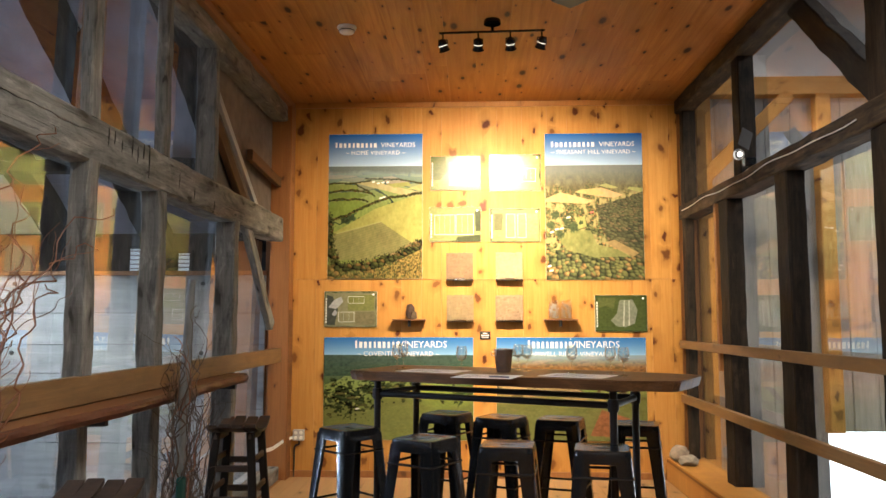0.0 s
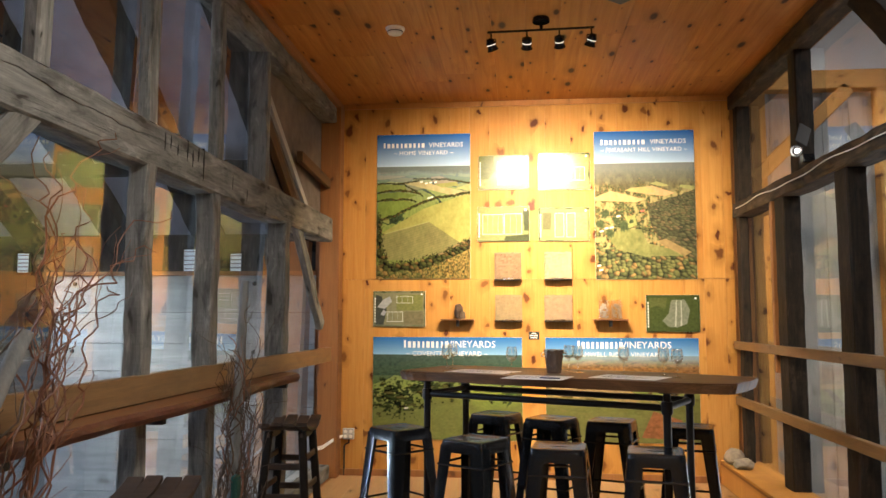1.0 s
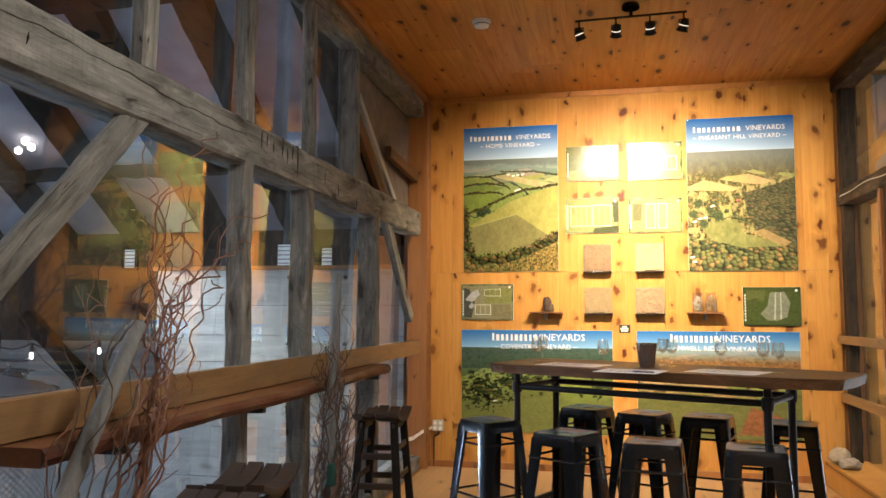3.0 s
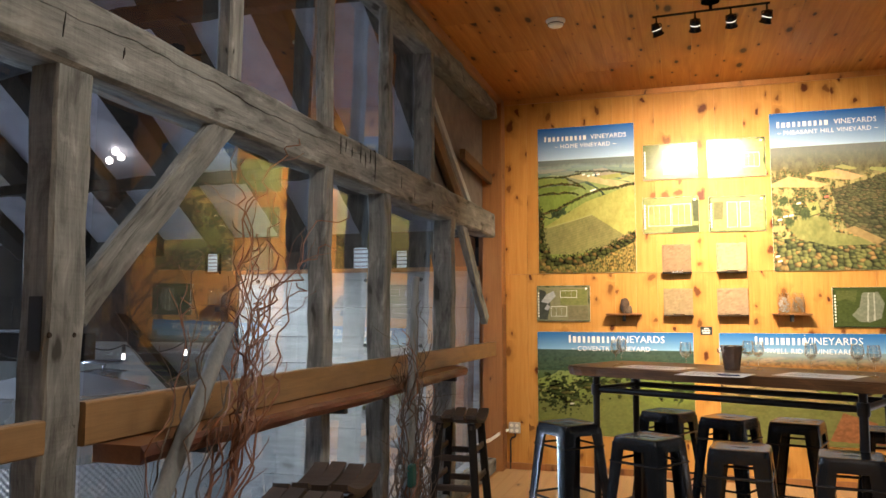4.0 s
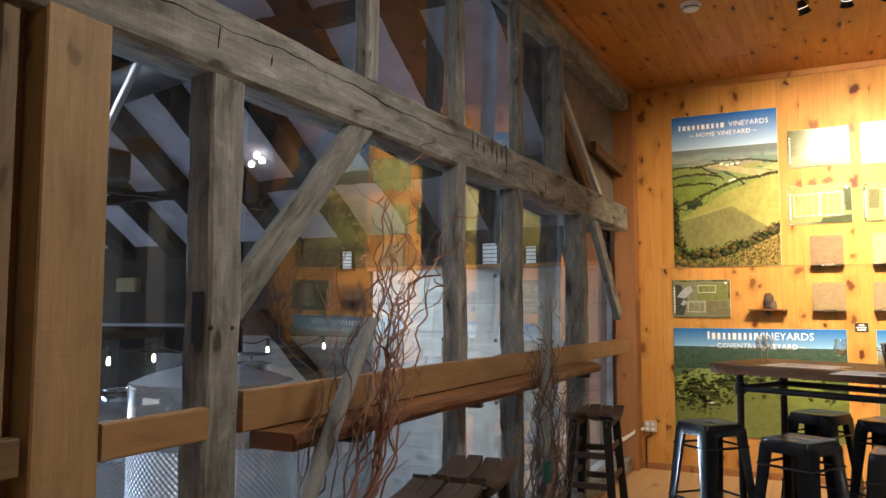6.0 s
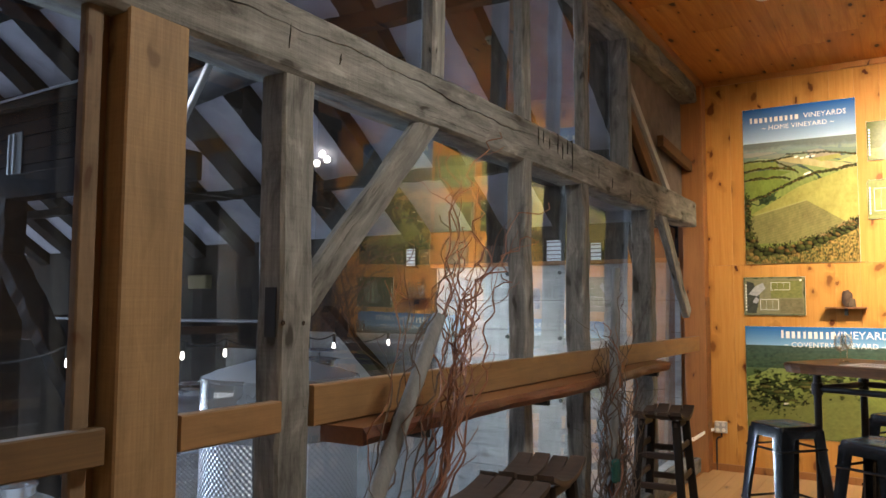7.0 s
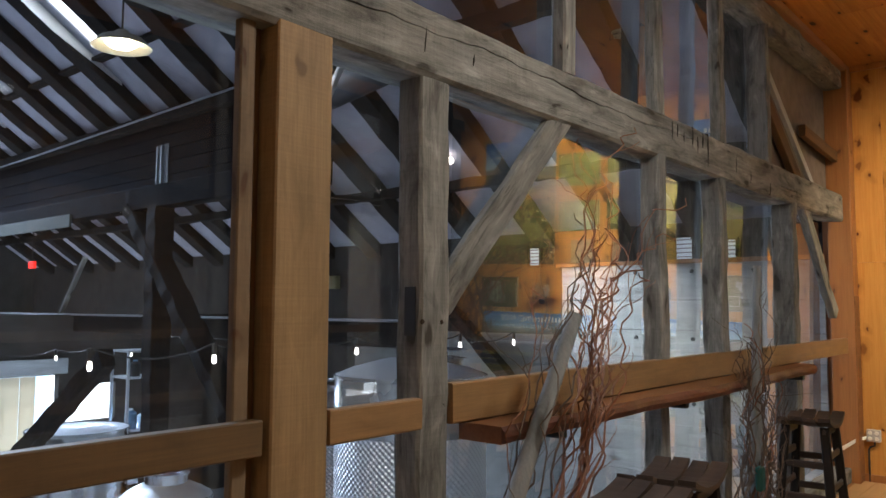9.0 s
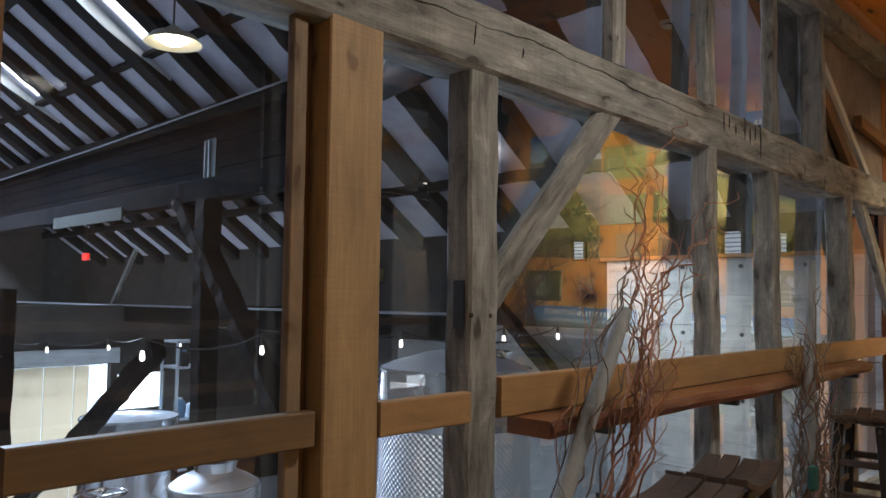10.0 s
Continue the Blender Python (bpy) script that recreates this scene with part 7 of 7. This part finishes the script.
for k in range(6):
    y = 3.42 + 0.208 * k
    part("strip", boxed(-11.72 + 0.02 * (k % 2), -11.70 + 0.02 * (k % 2), y, y + 0.204, ZF, 0.42), STRIP, door)

tagged(timber("lintel", (-11.70, 3.2, 0.55), (-11.70, 5.10, 0.55), 0.22, 0.10, WHITE_WOOD, side=(0, 0, 1), rough=0.004), "pale weathered lintel over the barn doorway", "beam")



def steel_rack(x, y):
    """An open rack of thin steel posts and shelves with cellar gear on it."""
    t = thing("rack", "open steel rack with cellar gear beside the barn window", "rack", pose(x, y, ZF))
    for sx in (-0.2, 0.2):
        for sy in (-0.22, 0.22):
            part("post", boxed(sx - 0.015, sx + 0.015, sy - 0.015, sy + 0.015, 0, 2.6), DULL_STEEL, t)
    for z in (0.4, 1.0, 1.62, 2.25, 2.57):
        part("shelf", boxed(-0.2, 0.2, -0.22, 0.22, z, z + 0.025), DULL_STEEL, t)


steel_rack(-9.2, 4.86)
RACK_GEAR = [plain("blue_plastic", (0.10, 0.22, 0.34), 0.4), plain("pale_plastic", (0.55, 0.57, 0.55), 0.4), plain("dark_rubber", (0.03, 0.03, 0.03), 0.6)]
for k, (gx, gy, gz, r, h) in enumerate(((-9.12, 4.75, 1.645, 0.07, 0.24), (-9.15, 4.95, 1.645, 0.085, 0.18), (-9.1, 4.78, 2.275, 0.06, 0.20), (-9.12, 4.98, 2.275, 0.075, 0.16), (-9.12, 4.82, 1.025, 0.10, 0.30))):
    jug = thing("canister", "round plastic canister standing on the steel rack", "canister", pose(gx, gy, ZF + gz), group="canisters on the rack")
    part("body", lathe([(0, 0), (r, 0.0), (r, h * 0.78), (r * 0.45, h * 0.92)], 16), RACK_GEAR[k % 3], jug, smooth=True)
    part("cap", lathe([(r * 0.46, h * 0.91), (r * 0.46, h), (0, h)], 12), RACK_GEAR[(k + 1) % 3], jug, smooth=True)

# bolts of the white partition
for x in (-4.32, -3.67, -3.075, -2.48):
    for z in (1.80, 1.14, 0.515):
        part("bolt", lathe([(0, 0.02), (0.018, 0.018), (0.022, 0)], 8, m=Matrix.Translation((x, 7.276, z)) @ Matrix.Rotation(radians(90), 4, "X")), BLACK_PAINT, white_wall)

# ---------------------------------------------------------------- pegs and mortise of the grey post
for y, z in ((1.745, 1.398), (1.835, 1.396)):
    part("peg", lathe([(0, 0.005), (0.007, 0.004), (0.009, 0)], 10, m=Matrix.Translation((F - 0.012, y, z)) @ Matrix.Rotation(radians(90), 4, "Y")), DARK_WOOD, wall_left)

# black plate on the post's side, in place of the mortise's shaded hollow
part("mortise", boxed(F - 0.075, F - 0.030, 1.731, 1.752, 1.354, 1.506), BLACK_PAINT, wall_left, "black plate painting the shade in the post's mortise")

# ---------------------------------------------------------------- single boards of the display wall and of the floor, last
rnd = random.Random(21)
x = XL
while x < XR - 0.02:
    w = min(rnd.choice((0.19, 0.24, 0.24, 0.29, 0.29)), XR - x)
    for z0, z1 in ((0.0, 1.834), (1.837, ZC)):
        board_obj("board", x + 0.0004, x + w - 0.0004, YB, YB + 0.022 - rnd.uniform(0, 0.001), z0, z1, "z", PINE, wall_back, 0.0022)
    x += w
x = -1.66
k = 0
while x < 1.86:
    w = 0.13
    y = -3.2 - rnd.random() * 0.8
    while y < YB:
        l = rnd.uniform(1.5, 2.6)
        board_obj("plank", x + 0.0008, min(x + w, 1.86) - 0.0008, max(y, -3.2), min(y + l, YB) - 0.001, -0.012, rnd.uniform(-0.0008, 0.0), "y", FLOOR_WOOD, floor, 0.002)
        y += l
    x += w
